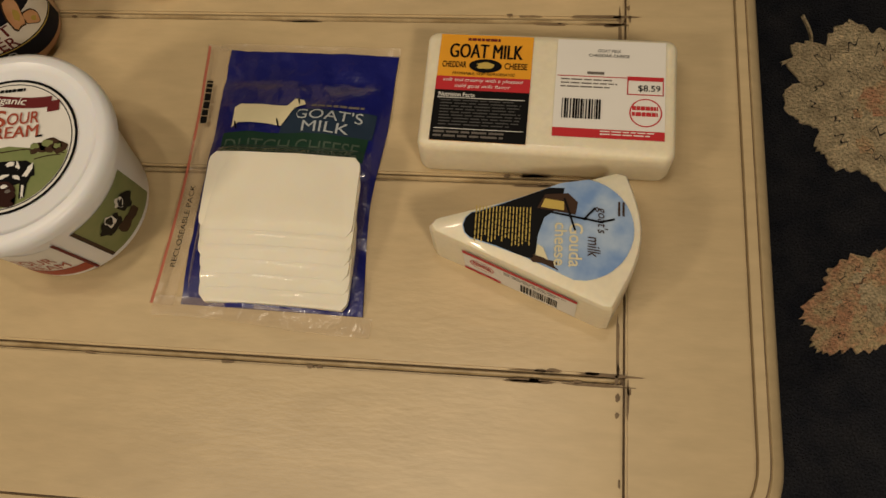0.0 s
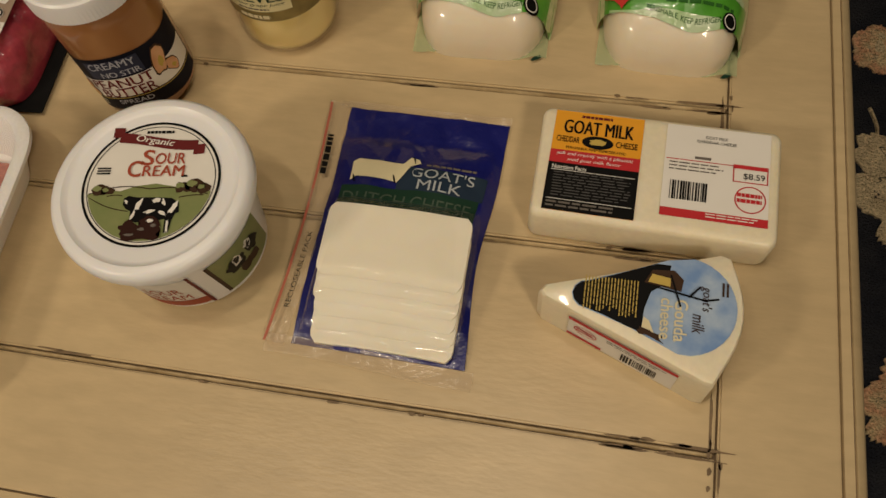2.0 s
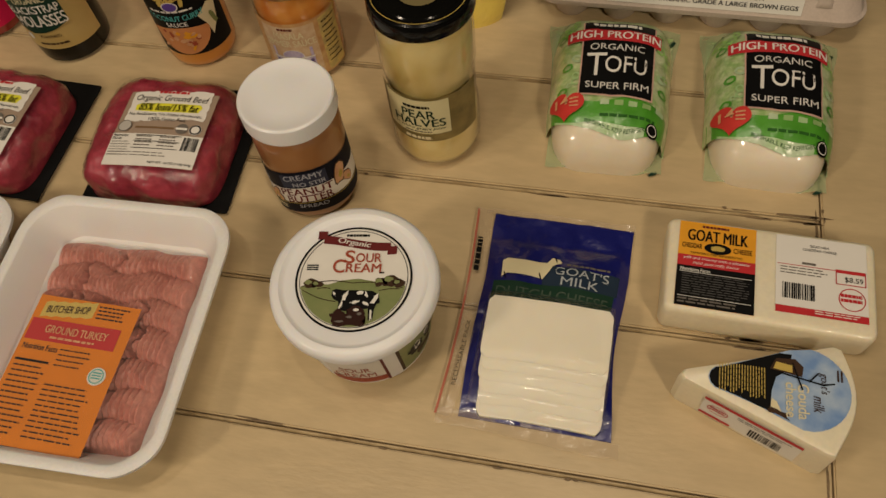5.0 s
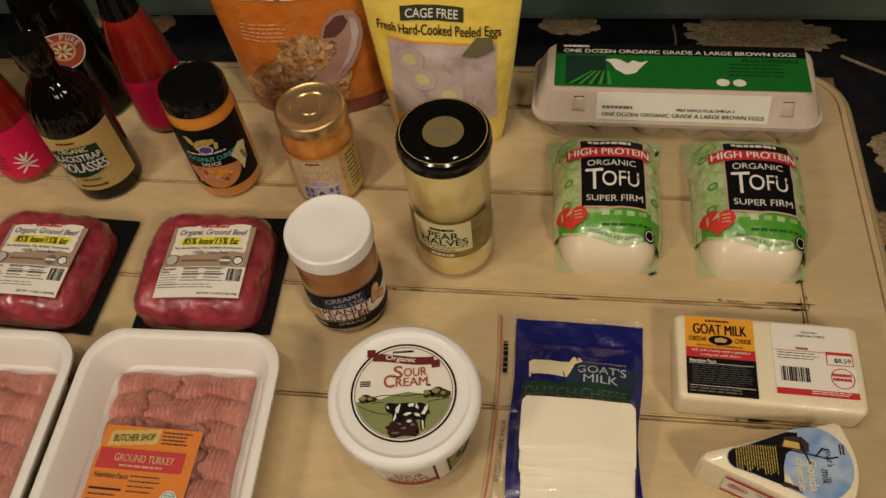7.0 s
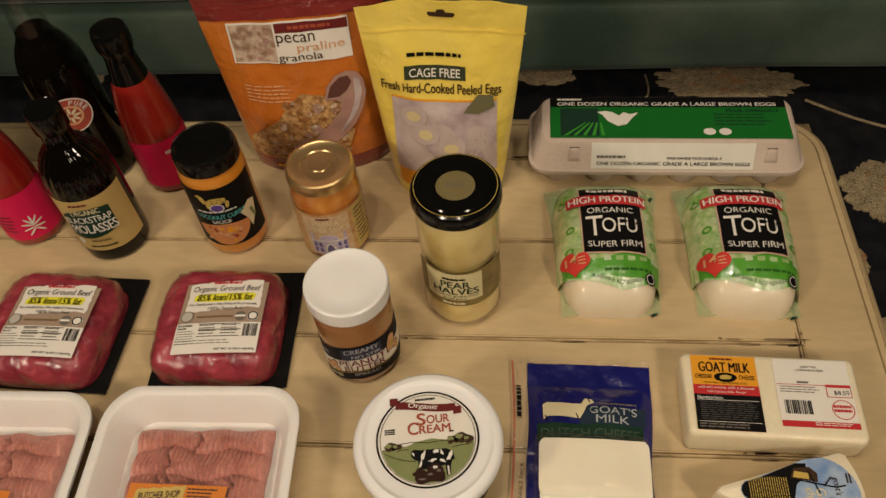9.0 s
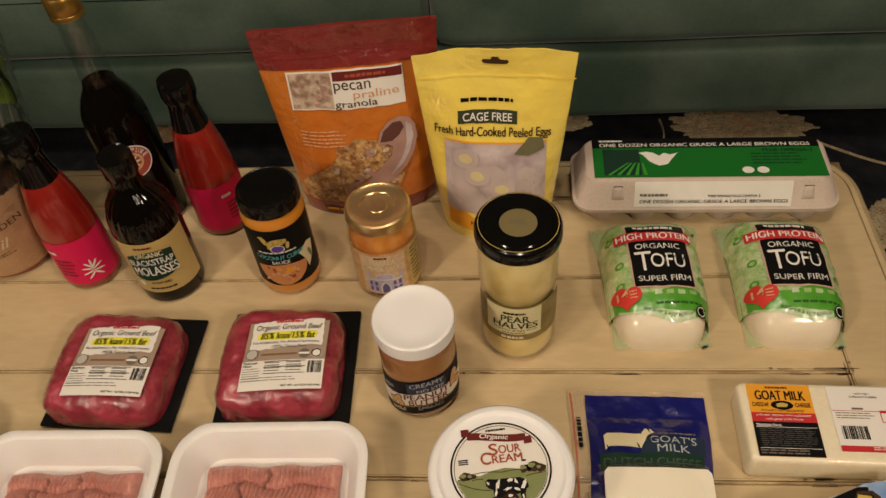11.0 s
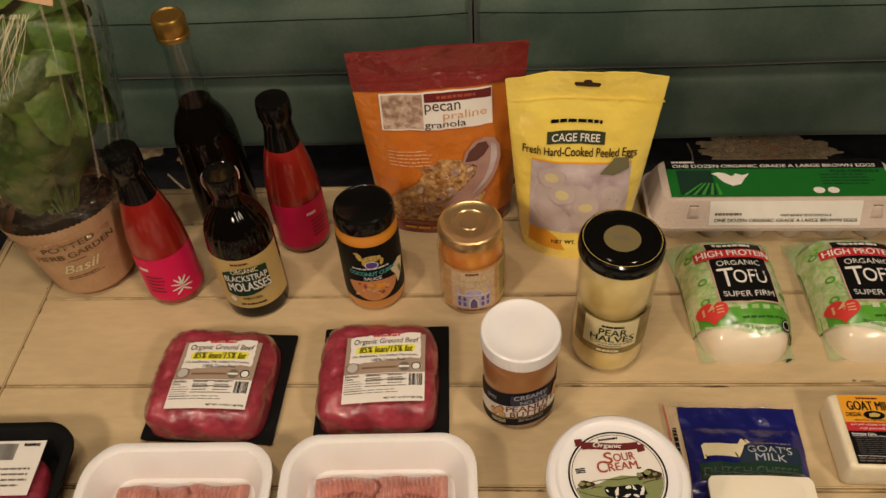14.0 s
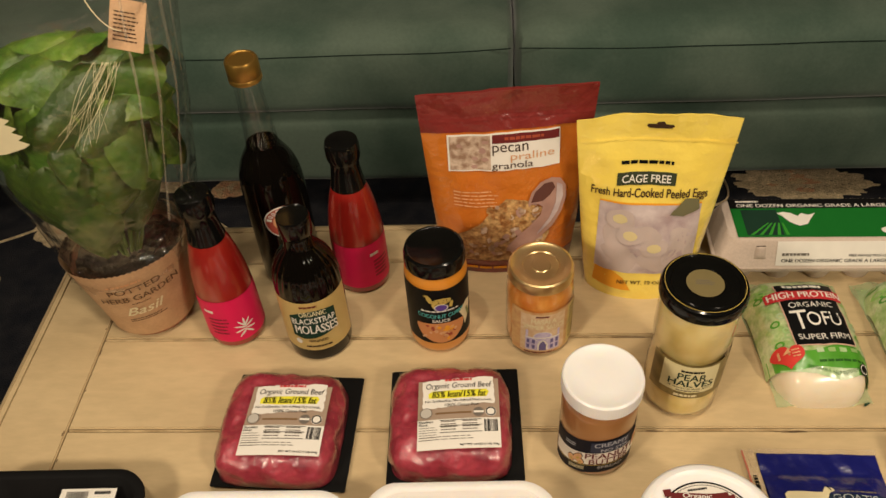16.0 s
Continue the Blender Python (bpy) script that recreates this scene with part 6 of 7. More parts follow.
def gouda():
    t = empty("gouda_wedge", at(0.4500, 0.2000, 0), "wedge of white goat milk gouda with a blue label", "cheese")
    top = [(-0.0570, 0.0040), (-0.0545, 0.0075), (0.0420, 0.0385), (0.0470, 0.0370)]
    top += [(0.0470 + 0.0110 * math.sin(math.pi * i / 10) - 0.007 * i / 10, 0.0370 - 0.0735 * i / 10) for i in range(1, 10)]
    top += [(0.0400, -0.0375), (0.0360, -0.0375), (-0.0545, 0.0005)]
    bm = bmesh.new()
    rows = []
    cx, cy = 0.012, 0.002
    for z, k in ((0.0, 0.985), (0.003, 1.0), (0.0345, 0.995), (0.0375, 0.985), (0.0392, 0.965), (0.0398, 0.935)):
        rows.append([bm.verts.new((cx + (x - cx) * k, cy + (y - cy) * k, z)) for x, y in top])
    for a, b in zip(rows, rows[1:]):
        for i in range(len(a)):
            j = (i + 1) % len(a)
            bm.faces.new((a[i], a[j], b[j], b[i]))
    bm.faces.new(rows[0])
    bm.faces.new(rows[-1])
    part("cheese", bm, CHEESE, t, angle=30)
    s = flat(0.0400)
    drop = oval(-0.030, 0.0040, 0.0085, 0.0085, 12)[3:10] + [(-0.020, -0.0075), (-0.005, -0.0125), (0.010, -0.0190), (0.020, -0.0235)] + [(0.0215 + 0.0285 * math.cos(a), 0.0045 + 0.0285 * math.sin(a)) for a in [radians(-80 + 160 * i / 16) for i in range(17)]] + [(0.012, 0.0300), (-0.005, 0.0225), (-0.020, 0.0165)]
    poly("picture_label", s, drop, SKY_INK, t, 0.0005)
    dark = oval(-0.030, 0.0040, 0.0080, 0.0080, 12)[3:10] + [(-0.020, -0.0070), (-0.008, -0.0115), (0.000, -0.0140), (0.001, 0.000), (0.004, 0.010), (0.012, 0.016), (0.014, 0.027), (0.006, 0.0270), (-0.008, 0.0210), (-0.022, 0.0150)]
    poly("dark_label_field", s, dark, BLACK_INK, t, 0.0008)
    r = flat(0.0400, -90)
    bars(r, (-0.0150, -0.0330, 0.0070, -0.0030), 17, GOLD_INK, t, 0.0011, 0.35, 21)
    poly("mill_print", s, [(0.000, 0.0150), (0.020, 0.0120), (0.021, 0.0190), (0.016, 0.0240), (0.004, 0.0230)], BROWN_INK, t, 0.0011)
    poly("mill_print", s, [(0.002, 0.0155), (0.014, 0.0140), (0.014, 0.0190), (0.004, 0.0205)], GOLD_INK, t, 0.0014)
    for a, b, c, d in ((0.006, 0.0130, 0.034, 0.0080), (0.014, 0.0210, 0.020, 0.0030), (0.032, 0.0080, 0.040, 0.0100), (0.024, 0.0090, 0.030, 0.0160)):
        ln = Vector((c - a, d - b, 0)).normalized() * 0.0005
        poly("mill_sail_print", s, [(a - ln.y, b + ln.x), (c - ln.y, d + ln.x), (c + ln.y, d - ln.x), (a + ln.y, b - ln.x)], BLACK_INK, t, 0.0016)
    poly("mill_print", s, [(0.000, -0.0120), (0.007, -0.0140), (0.004, -0.007), (0.001, -0.005)], CREAM_INK, t, 0.0011)
    poly("reed_print", s, oval(0.004, -0.0140, 0.008, 0.002, 16, 0.9, 3, -18), BROWN_INK, t, 0.0013)
    letters("Gouda", r, (-0.0070, 0.0170, 0.0170, 0.0240), CREAM_INK, t, 0.0014, 0.01)
    letters("cheese", r, (-0.0070, 0.0095, 0.0165, 0.0160), CREAM_INK, t, 0.0014, 0.01)
    letters("goat's", r, (-0.0165, 0.0300, -0.0020, 0.0365), BROWN_INK, t, 0.0014, 0, 0.2)
    letters("milk", r, (0.0000, 0.0265, 0.0110, 0.0330), BROWN_INK, t, 0.0014, 0, 0.2)
    bars(r, (-0.0200, 0.0405, -0.0120, 0.0450), 2, BROWN_INK, t, 0.0012, 0.5, 4, False)
    a, b = Vector((-0.0545, 0.0005, 0)), Vector((0.0360, -0.0375, 0))
    d = (b - a).normalized()
    nrm = Vector((d.y, -d.x, 0))
    side = lambda u, v, h=0: a + d * u + nrm * (0.0004 + h) + Vector((0, 0, v))
    patch("price_label", side, (0.0180, 0.0050, 0.0840, 0.0330), PAPER, t, 0.0003, nu=2)
    patch("price_band", side, (0.0180, 0.0290, 0.0840, 0.0330), RED_INK, t, 0.0006, nu=2)
    patch("price_band", side, (0.0180, 0.0050, 0.0400, 0.0085), RED_INK, t, 0.0006, nu=2)
    ring("round_stamp", side, 0.0290, 0.0195, 0.0066, 0.0072, RED_INK, t, 0.0006, 0.8)
    bars(side, (0.0235, 0.0165, 0.0350, 0.0225), 2, RED_INK, t, 0.0007, 0.6, 3)
    barcode(side, (0.0520, 0.0075, 0.0740, 0.0190), t, 0.0006, 5)
    bars(side, (0.0420, 0.0215, 0.0800, 0.0265), 2, GREY_INK, t, 0.0006, 0.35, 4)


gouda()


def dutch_cheese():
    t = empty("sliced_cheese_pack", at(0.3030, 0.2470, -1), "blue reclosable pack of sliced goat milk cheese", "cheese pack")

    def f(u, v, h=0):
        a, b = abs(u / 0.056), abs(v / 0.088)
        z = 0.0015 + (0.0115 if v > 0.004 else 0.003 + 0.0085 * max(0.0, 1 - (0.004 - v) / 0.006)) * max(0, 1 - a ** 4) ** 0.8 * max(0, 1 - (abs((v + 0.012) / 0.074)) ** 4) ** 0.8
        z += 0.0026 * noise.noise(Vector((u * 34, v * 34, 4))) + 0.0012 * noise.noise(Vector((u * 90 + v * 40, v * 70, 7)))
        return Vector((u + (0.0020 * math.cos(v * 42) - 0.0085 * math.exp(-((v + 0.012) / 0.045) ** 2)) * max(0.0, u / 0.056) + 0.0010 * math.sin(v * 60) * (1 if u < 0 else 0), v, max(z, 0.0008) + h))
    part("blue_film", grid(lambda u, v: f(u, v), 44, 60, -0.0535, 0.0570, -0.0845, 0.0860), BLUE, t, "deep blue printed plastic film")
    part("backing_film", grid(lambda u, v: Vector((f(u, v).x, v, 0.0006)), 8, 30, -0.0535, 0.057, -0.0845, 0.086), BLUE, t)
    part("zip_margin", grid(lambda u, v: Vector((u - 0.004 * (v / 0.09) ** 2, v, 0.0020 + 0.0022 * noise.noise(Vector((u * 50, v * 40, 1))) + 0.002 * (1 if u < -0.06 else 0))), 8, 60, -0.0660, -0.0530, -0.0860, 0.0885), FILM_HAZE, t, "clear film margin")
    part("zip_strip", grid(lambda u, v: Vector((u - 0.004 * (v / 0.09) ** 2, v, 0.0046 + 0.001 * noise.noise(Vector((0, v * 40, 1))))), 1, 50, -0.0655, -0.0638, -0.0860, 0.0870), ink("red_zip", (0.46, 0.14, 0.09)), t, "thin red zip strip")
    part("bottom_margin", grid(lambda u, v: Vector((u, v - 0.0025 * math.sin(u * 30), 0.0030 + 0.0024 * noise.noise(Vector((u * 70, v * 160, 6))))), 50, 6, -0.0680, 0.0600, -0.0945, -0.0830), FILM_HAZE, t, "clear crimped film edge")
    part("top_margin", grid(lambda u, v: Vector((u, v, 0.0026 + 0.002 * noise.noise(Vector((u * 60, v * 160, 6))))), 50, 4, -0.0620, 0.0560, 0.0850, 0.0905), FILM_HAZE, t)
    for k in range(6):
        y1 = 0.0040 - 0.0078 * k
        x0, x1 = -0.0440 + 0.0008 * k + 0.0006 * math.sin(k * 2.3), 0.0460 + 0.0005 * math.sin(k * 1.7)
        z = 0.0232 - 0.0025 * k

        def sl(u, v, x0=x0, x1=x1, y1=y1, z=z, k=k):
            round_off = 0.0035 * (max(0.0, 1 - v / 0.12) ** 2 + max(0.0, 1 - (1 - v) / 0.12) ** 2)
            w, e = (x0 + x1) / 2 + u * ((x1 - x0) / 2 - round_off), y1 - 0.0470 + v * 0.0470
            zz = z - 0.0030 * (1 - v) - 0.0018 * max(0, 0.10 - v) * 10 + 0.0006 * noise.noise(Vector((w * 50, e * 50, k)))
            return Vector((w, e - 0.0010 * u * u, zz))
        bm = grid(sl, 20, 14, -1, 1, 0, 1)
        low = bmesh.ops.extrude_face_region(bm, geom=bm.faces[:])
        for v in low["geom"]:
            if isinstance(v, bmesh.types.BMVert):
                v.co.z -= 0.0031
        part("cheese_slice", bm, SLICE, t)
    part("window_film", grid(lambda u, v: Vector((u, v, 0.0045 + 0.0215 * max(0, 1 - abs(u / 0.0485) ** 5) ** 0.6 * max(0, 1 - abs((v + 0.033) / 0.0485) ** 5) ** 0.6)), 40, 40, -0.0485, 0.0485, -0.0815, 0.0150), FILM, t, "clear window film")
    patch("green_strip", f, (-0.0460, 0.0060, 0.0480, 0.0225), DEEP_GREEN, t, 0.0006, nu=24, nv=6)
    patch("name_panel", f, (-0.0100, 0.0225, 0.0500, 0.0400), ink("dusk_blue_ink", (0.02, 0.035, 0.06)), t, 0.0006, nu=20, nv=6)
    letters("DUTCH CHEESE", f, (-0.0430, 0.0085, 0.0440, 0.0175), ink("sage_ink", (0.070, 0.100, 0.072)), t, 0.0012, 0.0)
    letters("GOAT'S", f, (-0.0010, 0.0320, 0.0420, 0.0395), ink("silver_ink", (0.42, 0.45, 0.46)), t, 0.0012)
    letters("MILK", f, (0.0050, 0.0235, 0.0350, 0.0305), ink("pewter_ink", (0.42, 0.45, 0.46)), t, 0.0012)
    bars(f, (0.0080, 0.0415, 0.0440, 0.0435), 1, GREY_INK, t, 0.0012, 0.8, 4)
    shape = [(-0.0410, 0.0255), (-0.0415, 0.0400), (-0.0380, 0.0430), (-0.0200, 0.0425), (-0.0080, 0.0420), (-0.0040, 0.0480), (0.0020, 0.0470), (0.0040, 0.0435), (-0.0030, 0.0400), (-0.0065, 0.0330), (-0.0100, 0.0270), (-0.0180, 0.0285), (-0.0300, 0.0285), (-0.0370, 0.0290)]
    poly("pale_print", f, shape, CREAM_INK, t, 0.0014)
    for a, b in ((-0.0385, 0.0270), (-0.0120, 0.0290), (-0.0010, 0.0455)):
        poly("dark_print", f, oval(a, b, 0.0006, 0.0035, 8, 0, 1, 20), BLACK_INK, t, 0.0019)
    m2 = lambda u, v, h=0: Vector((-0.0600 - v - 0.004 * (u / 0.09) ** 2, u, 0.0055 + h))
    letters("RECLOSEABLE PACK", m2, (-0.0640, -0.0038, -0.0120, -0.0006), BLACK_INK, t, 0.0008)
    bars(m2, (0.0300, -0.0022, 0.0620, 0.0022), 1, BLACK_INK, t, 0.0008, 0.9, 3)


dutch_cheese()


# ---- meat ----
def beef():
    t = empty("ground_beef_pack", at(-0.0375, 0.3655, 1.5), "vacuum pack of dark red ground beef on a black tray", "meat pack", "ground beef packs")
    part("black_tray", loft([(0.0630, 0.0625, 0.0005, 0.002), (0.0655, 0.0650, 0.0030, 0.002), (0.0658, 0.0653, 0.0042, 0.002), (0.0650, 0.0645, 0.0048, 0.002), (0.058, 0.057, 0.0044, 0.002)]), BLACK_PLASTIC, t, "flat black plastic tray")
    w, d, h = 0.1180, 0.1170, 0.0355

    def lumps(bm, lift):
        for v in bm.verts:
            if v.co.z > 0.003:
                p = v.co.copy()
                v.co += Vector((noise.noise(p * 60), noise.noise(p * 60 + Vector((9, 0, 0))), 0.6 * noise.noise(p * 70))) * 0.0024
                v.co += Vector((noise.noise(p * 150), noise.noise(p * 150 + Vector((3, 0, 0))), noise.noise(p * 170))) * 0.0011
            v.co += Vector((-0.004, -0.006, lift))
        return bm
    bm = lumps(pillow(w, d, h, 5.5, 6, 2.6, 0.0034, 4, 128, 34, 0.12), 0.0045)
    part("meat", bm, BEEF, t, "film-wrapped raw ground beef")
    g = lambda u, v, h=0: Vector((u + 0.0050, v - 0.010 + 0.03 * u, 0.0442 + h - 1.2 * u * u - 0.7 * v * v))
    patch("label_film", g, (-0.0390, -0.0420, 0.0390, 0.0350), ink("taupe_label_print", (0.36, 0.27, 0.20)), t, 0.0008, nu=16, nv=16)
    rnd = random.Random(31)
    jag = lambda: rnd.uniform(-0.0008, 0.0008)
    torn = [(-0.0350 + 0.0020 * k, 0.0012 + 0.00016 * k + jag()) for k in range(1, 35)] + [(0.0345 + jag(), 0.0050 + 0.0027 * k) for k in range(12)] + [(0.0340 - 0.0023 * k, 0.0372 - 0.0001 * k + jag()) for k in range(30)] + [(-0.0345 + jag(), 0.0335 - 0.0027 * k) for k in range(12)]
    poly("torn_paper_label", g, torn, PAPER, t, 0.0013)
    patch("paper_label", g, (-0.0390, -0.0420, 0.0390, -0.0105), PAPER, t, 0.0012, nu=16, nv=8)
    bars(g, (-0.0130, 0.0325, 0.0150, 0.0352), 1, RED_INK, t, 0.0018, 0.9, 4)
    letters("Organic Ground Beef", g, (-0.0315, 0.0225, 0.0325, 0.0308), BLACK_INK, t, 0.0018, 0.0, 0.15)
    poly("highlight_stripe", g, [(-0.0285, 0.0135), (-0.0290, 0.0190), (-0.0250, 0.0215), (0.0270, 0.0222), (0.0295, 0.0190), (0.0270, 0.0135), (-0.0100, 0.0122)], YELLOW_INK, t, 0.0016)
    letters("85% lean/15% fat", g, (-0.0255, 0.0135, 0.0265, 0.0210), BLACK_INK, t, 0.0020, 0.006, 0.2)
    letters("No Antibiotics, No Added Hormones,", g, (-0.0320, 0.0078, 0.0320, 0.0112), BLACK_INK, t, 0.0018)
    letters("100% Grass Fed", g, (-0.0130, 0.0032, 0.0190, 0.0064), BLACK_INK, t, 0.0018)
    patch("tan_stripe", g, (-0.0220, -0.0050, 0.0120, -0.0030), ink("tan_print", (0.20, 0.12, 0.06)), t, 0.0013, nu=8)
    poly("seal_print", g, oval(-0.0310, -0.0035, 0.0058, 0.0058, 22), ink("pale_seal", (0.50, 0.47, 0.42)), t, 0.0019)
    ring("seal_print", g, -0.0310, -0.0035, 0.0052, 0.0058, GREY_INK, t, 0.0022)
    poly("seal_print", g, oval(0.0190, -0.0040, 0.0052, 0.0052, 20), GREY_INK, t, 0.0016)
    patch("seal_band", g, (0.0142, -0.0052, 0.0238, -0.0030), PAPER, t, 0.0019, nu=3)
    poly("seal_print", g, oval(0.0305, -0.0040, 0.0052, 0.0052, 20), PAPER, t, 0.0016)
    ring("seal_print", g, 0.0305, -0.0040, 0.0036, 0.0048, BLACK_INK, t, 0.0019)
    letters("Nutrition", g, (-0.0375, -0.0142, -0.0245, -0.0116), BLACK_INK, t, 0.0018, 0.02)
    letters("Facts", g, (-0.0375, -0.0172, -0.0295, -0.0148), BLACK_INK, t, 0.0018, 0.02)
    bars(g, (-0.0375, -0.0345, -0.0200, -0.0190), 6, GREY_INK, t, 0.0018, 0.25, 5)
    for u in (-0.0170, 0.0035):
        bars(g, (u, -0.0245, u + 0.0175, -0.0130), 4, GREY_INK, t, 0.0018, 0.35, 6)
    for v in (-0.0125, -0.0185, -0.0255):
        patch("print_rule", g, (-0.0180, v, 0.0215, v + 0.0006), BLACK_INK, t, 0.0019, nu=6)
    barcode(g, (0.0240, -0.0255, 0.0365, -0.0125), t, 0.0018, 7)
    bars(g, (-0.0370, -0.0345, 0.0150, -0.0290), 2, GREY_INK, t, 0.0018, 0.25, 7)
    letters("NET WT. 16 OZ (1 LB) 454g", g, (0.0010, -0.0400, 0.0370, -0.0374), BLACK_INK, t, 0.0018, 0.01)
    bm = lumps(pillow(w + 0.0008, d + 0.0008, h + 0.0016, 5.5, 6, 2.6, 0.0034, 4, 128, 34, 0.12), 0.0050)
    part("shrink_film", bm, clear("beef_shrink_film", rough=0.10, ior=1.3, bump=0.8, bump_scale=70, bump_depth=0.006), t, "tight clear film")
    return t


pack = beef()
copy_thing(pack, at(-0.2025, 0.3590, -2.5))


def meat_mass(w, d, h, rows, seed):
    """Mince laid in rows of short upright strands."""
    bm = bmesh.new()
    nx, ny = 110, 150
    rnd = random.Random(seed)
    cracks = [(rnd.uniform(-w * 0.35, w * 0.35), rnd.randrange(rows)) for _ in range(14)]

    def hz(u, v):
        r = (v / d + 0.5) * rows + 0.35 * noise.noise(Vector((u * 28, v * 12, seed)))
        k = math.floor(r)
        fr = r - k
        z = h * (0.55 + 0.45 * max(0.0, math.sin(math.pi * fr)) ** 0.5)
        strand = math.sin((u + 0.004 * noise.noise(Vector((k * 3.0, v * 60, 1)))) * 2 * math.pi / 0.0042 + k * 2.0 + 1.5 * noise.noise(Vector((u * 60, v * 30, k))))
        z += 0.0017 * strand + 0.0028 * noise.noise(Vector((u * 70, v * 70, seed + 4)))
        for cu, ck in cracks:
            if ck == k:
                z -= 0.010 * math.exp(-((u - cu - 0.003 * math.sin(v * 300)) / 0.0014) ** 2)
        e = max(abs(2 * u / w) ** 7, abs(2 * v / d) ** 7)
        return z * max(0.0, 1 - e) ** 0.5

    vs = [[None] * (ny + 1) for _ in range(nx + 1)]
    for i in range(nx + 1):
        for j in range(ny + 1):
            u, v = w * (i / nx - 0.5), d * (j / ny - 0.5)
            jig = 0.0025 * noise.noise(Vector((u * 40, v * 40, 9)))
            vs[i][j] = bm.verts.new((u + jig, v + jig, hz(u, v)))
    for i in range(nx):
        for j in range(ny):
            bm.faces.new((vs[i][j], vs[i + 1][j], vs[i + 1][j + 1], vs[i][j + 1]))
    return bm


def foam_tray(t, hx, hy, H, material, lip=0.007):
    bm = loft([(hx - 0.022, hy - 0.022, 0.0, 0.020), (hx - 0.017, hy - 0.017, 0.002, 0.024), (hx - 0.006, hy - 0.006, H - 0.005, 0.032), (hx, hy, H - 0.004, 0.036), (hx, hy, H - 0.0010, 0.036), (hx - 0.002, hy - 0.002, H, 0.035), (hx - lip, hy - lip, H, 0.031), (hx - lip - 0.002, hy - lip - 0.002, H - 0.0015, 0.030), (hx - 0.021, hy - 0.021, 0.007, 0.022), (hx - 0.026, hy - 0.026, 0.005, 0.018)], 10)
    for v in bm.verts:
        if v.co.z > 0.003:
            v.co += Vector((noise.noise(v.co * 35), noise.noise(v.co * 35 + Vector((4, 0, 0))), 0.5 * noise.noise(v.co * 25))) * 0.0016
    part("foam_tray", bm, material, t)


def turkey(m, seed):
    t = empty("ground_turkey_pack", m, "white foam tray of pink ground turkey with an orange label", "meat pack", "ground turkey packs")
    foam_tray(t, 0.0880, 0.1065, 0.0360, FOAM)
    ob = part("meat", meat_mass(0.1200, 0.166, 0.0190, 7, seed), TURKEY, t, "pink minced turkey in rows")
    ob.location = (0.0, -0.0050, 0.0050)
    s = lambda u, v, h=0: Vector((u, v, 0.0288 + h + 0.0006 * noise.noise(Vector((u * 30, v * 30, seed)))))
    k = flat(0.0, -2)
    g = lambda u, v, h=0: s(*k(u, v).xy, h)
    x0, x1, y0, y1 = -0.0480, 0.0340, -0.0950, 0.0190
    label = ink("turkey_label_orange", (0.72, 0.22, 0.02))
    patch("orange_label", g, (x0, y0, x1, y1), label, t, 0.0006, nu=14, nv=14)
    patch("red_panel", g, (x0 + 0.002, -0.0170, x1 - 0.008, 0.0000), RED_INK, t, 0.0010, nu=10, nv=3)
    letters("GROUND TURKEY", g, (x0 + 0.016, -0.0105, x1 - 0.016, -0.0045), PEACH, t, 0.0015, 0.02)
    bars(g, (x0 + 0.022, -0.0150, x1 - 0.022, -0.0130), 1, PEACH, t, 0.0015, 0.8, 3)
    gp = lambda u, v, h=0: g(u, v + 0.10 * (u - x0 - 0.027), h)
    poly("name_plaque", gp, [(x0 + 0.006 + 0.0046 * e, 0.0030 + (0.0010 if e % 2 else 0.0)) for e in range(10)] + [(x0 + 0.048 - 0.0046 * e, 0.0165 - (0.0010 if e % 2 else 0.0)) for e in range(10)], ink("mustard_plaque", (0.62, 0.46, 0.12)), t, 0.0010)
    letters("BUTCHER SHOP", gp, (x0 + 0.010, 0.0065, x0 + 0.044, 0.0125), BROWN_INK, t, 0.0015, 0.02)
    bars(g, (x0 + 0.050, 0.0040, x1 - 0.006, 0.0160), 4, BROWN_INK, t, 0.0012, 0.4, 4)
    letters("Nutrition Facts", g, (x0 + 0.004, -0.0245, x0 + 0.032, -0.0200), BROWN_INK, t, 0.0012, 0.02)
    patch("print_rule", g, (x0 + 0.003, -0.0340, x0 + 0.030, -0.0322), BLACK_INK, t, 0.0012, nu=2)
    bars(g, (x0 + 0.004, -0.0900, x0 + 0.030, -0.0370), 13, BROWN_INK, t, 0.0012, 0.28, 5)
    bars(g, (x0 + 0.034, -0.0900, x1 - 0.006, -0.0480), 11, BROWN_INK, t, 0.0012, 0.28, 6)
    bars(g, (x0 + 0.034, -0.0370, x1 - 0.022, -0.0210), 4, BROWN_INK, t, 0.0012, 0.25, 7)
    poly("seal_print", g, oval(x1 - 0.0120, -0.0370, 0.0068, 0.0068, 24), WHITE_INK, t, 0.0013)
    ring("seal_print", g, x1 - 0.0120, -0.0370, 0.0048, 0.0056, TEAL_INK, t, 0.0017)
    bars(g, (x1 - 0.0155, -0.0400, x1 - 0.0085, -0.0340), 3, TEAL_INK, t, 0.0017, 0.5, 8, False)

    def film(u, v):
        sag = 0.0350 - 0.0030 * (1 - u ** 4) * (1 - v ** 4) + 0.0008 * noise.noise(Vector((u * 6, v * 6, seed)))
        return Vector((u * 0.0790, v * 0.0975, sag))
    part("wrap_film", grid(film, 30, 36, -1, 1, -1, 1), clear("tray_wrap_film", rough=0.12, ior=1.3, bump=0.6, bump_scale=40, bump_depth=0.004, haze=0.04, haze_colour=(0.85, 0.78, 0.70)), t, "taut clear film")
    return t


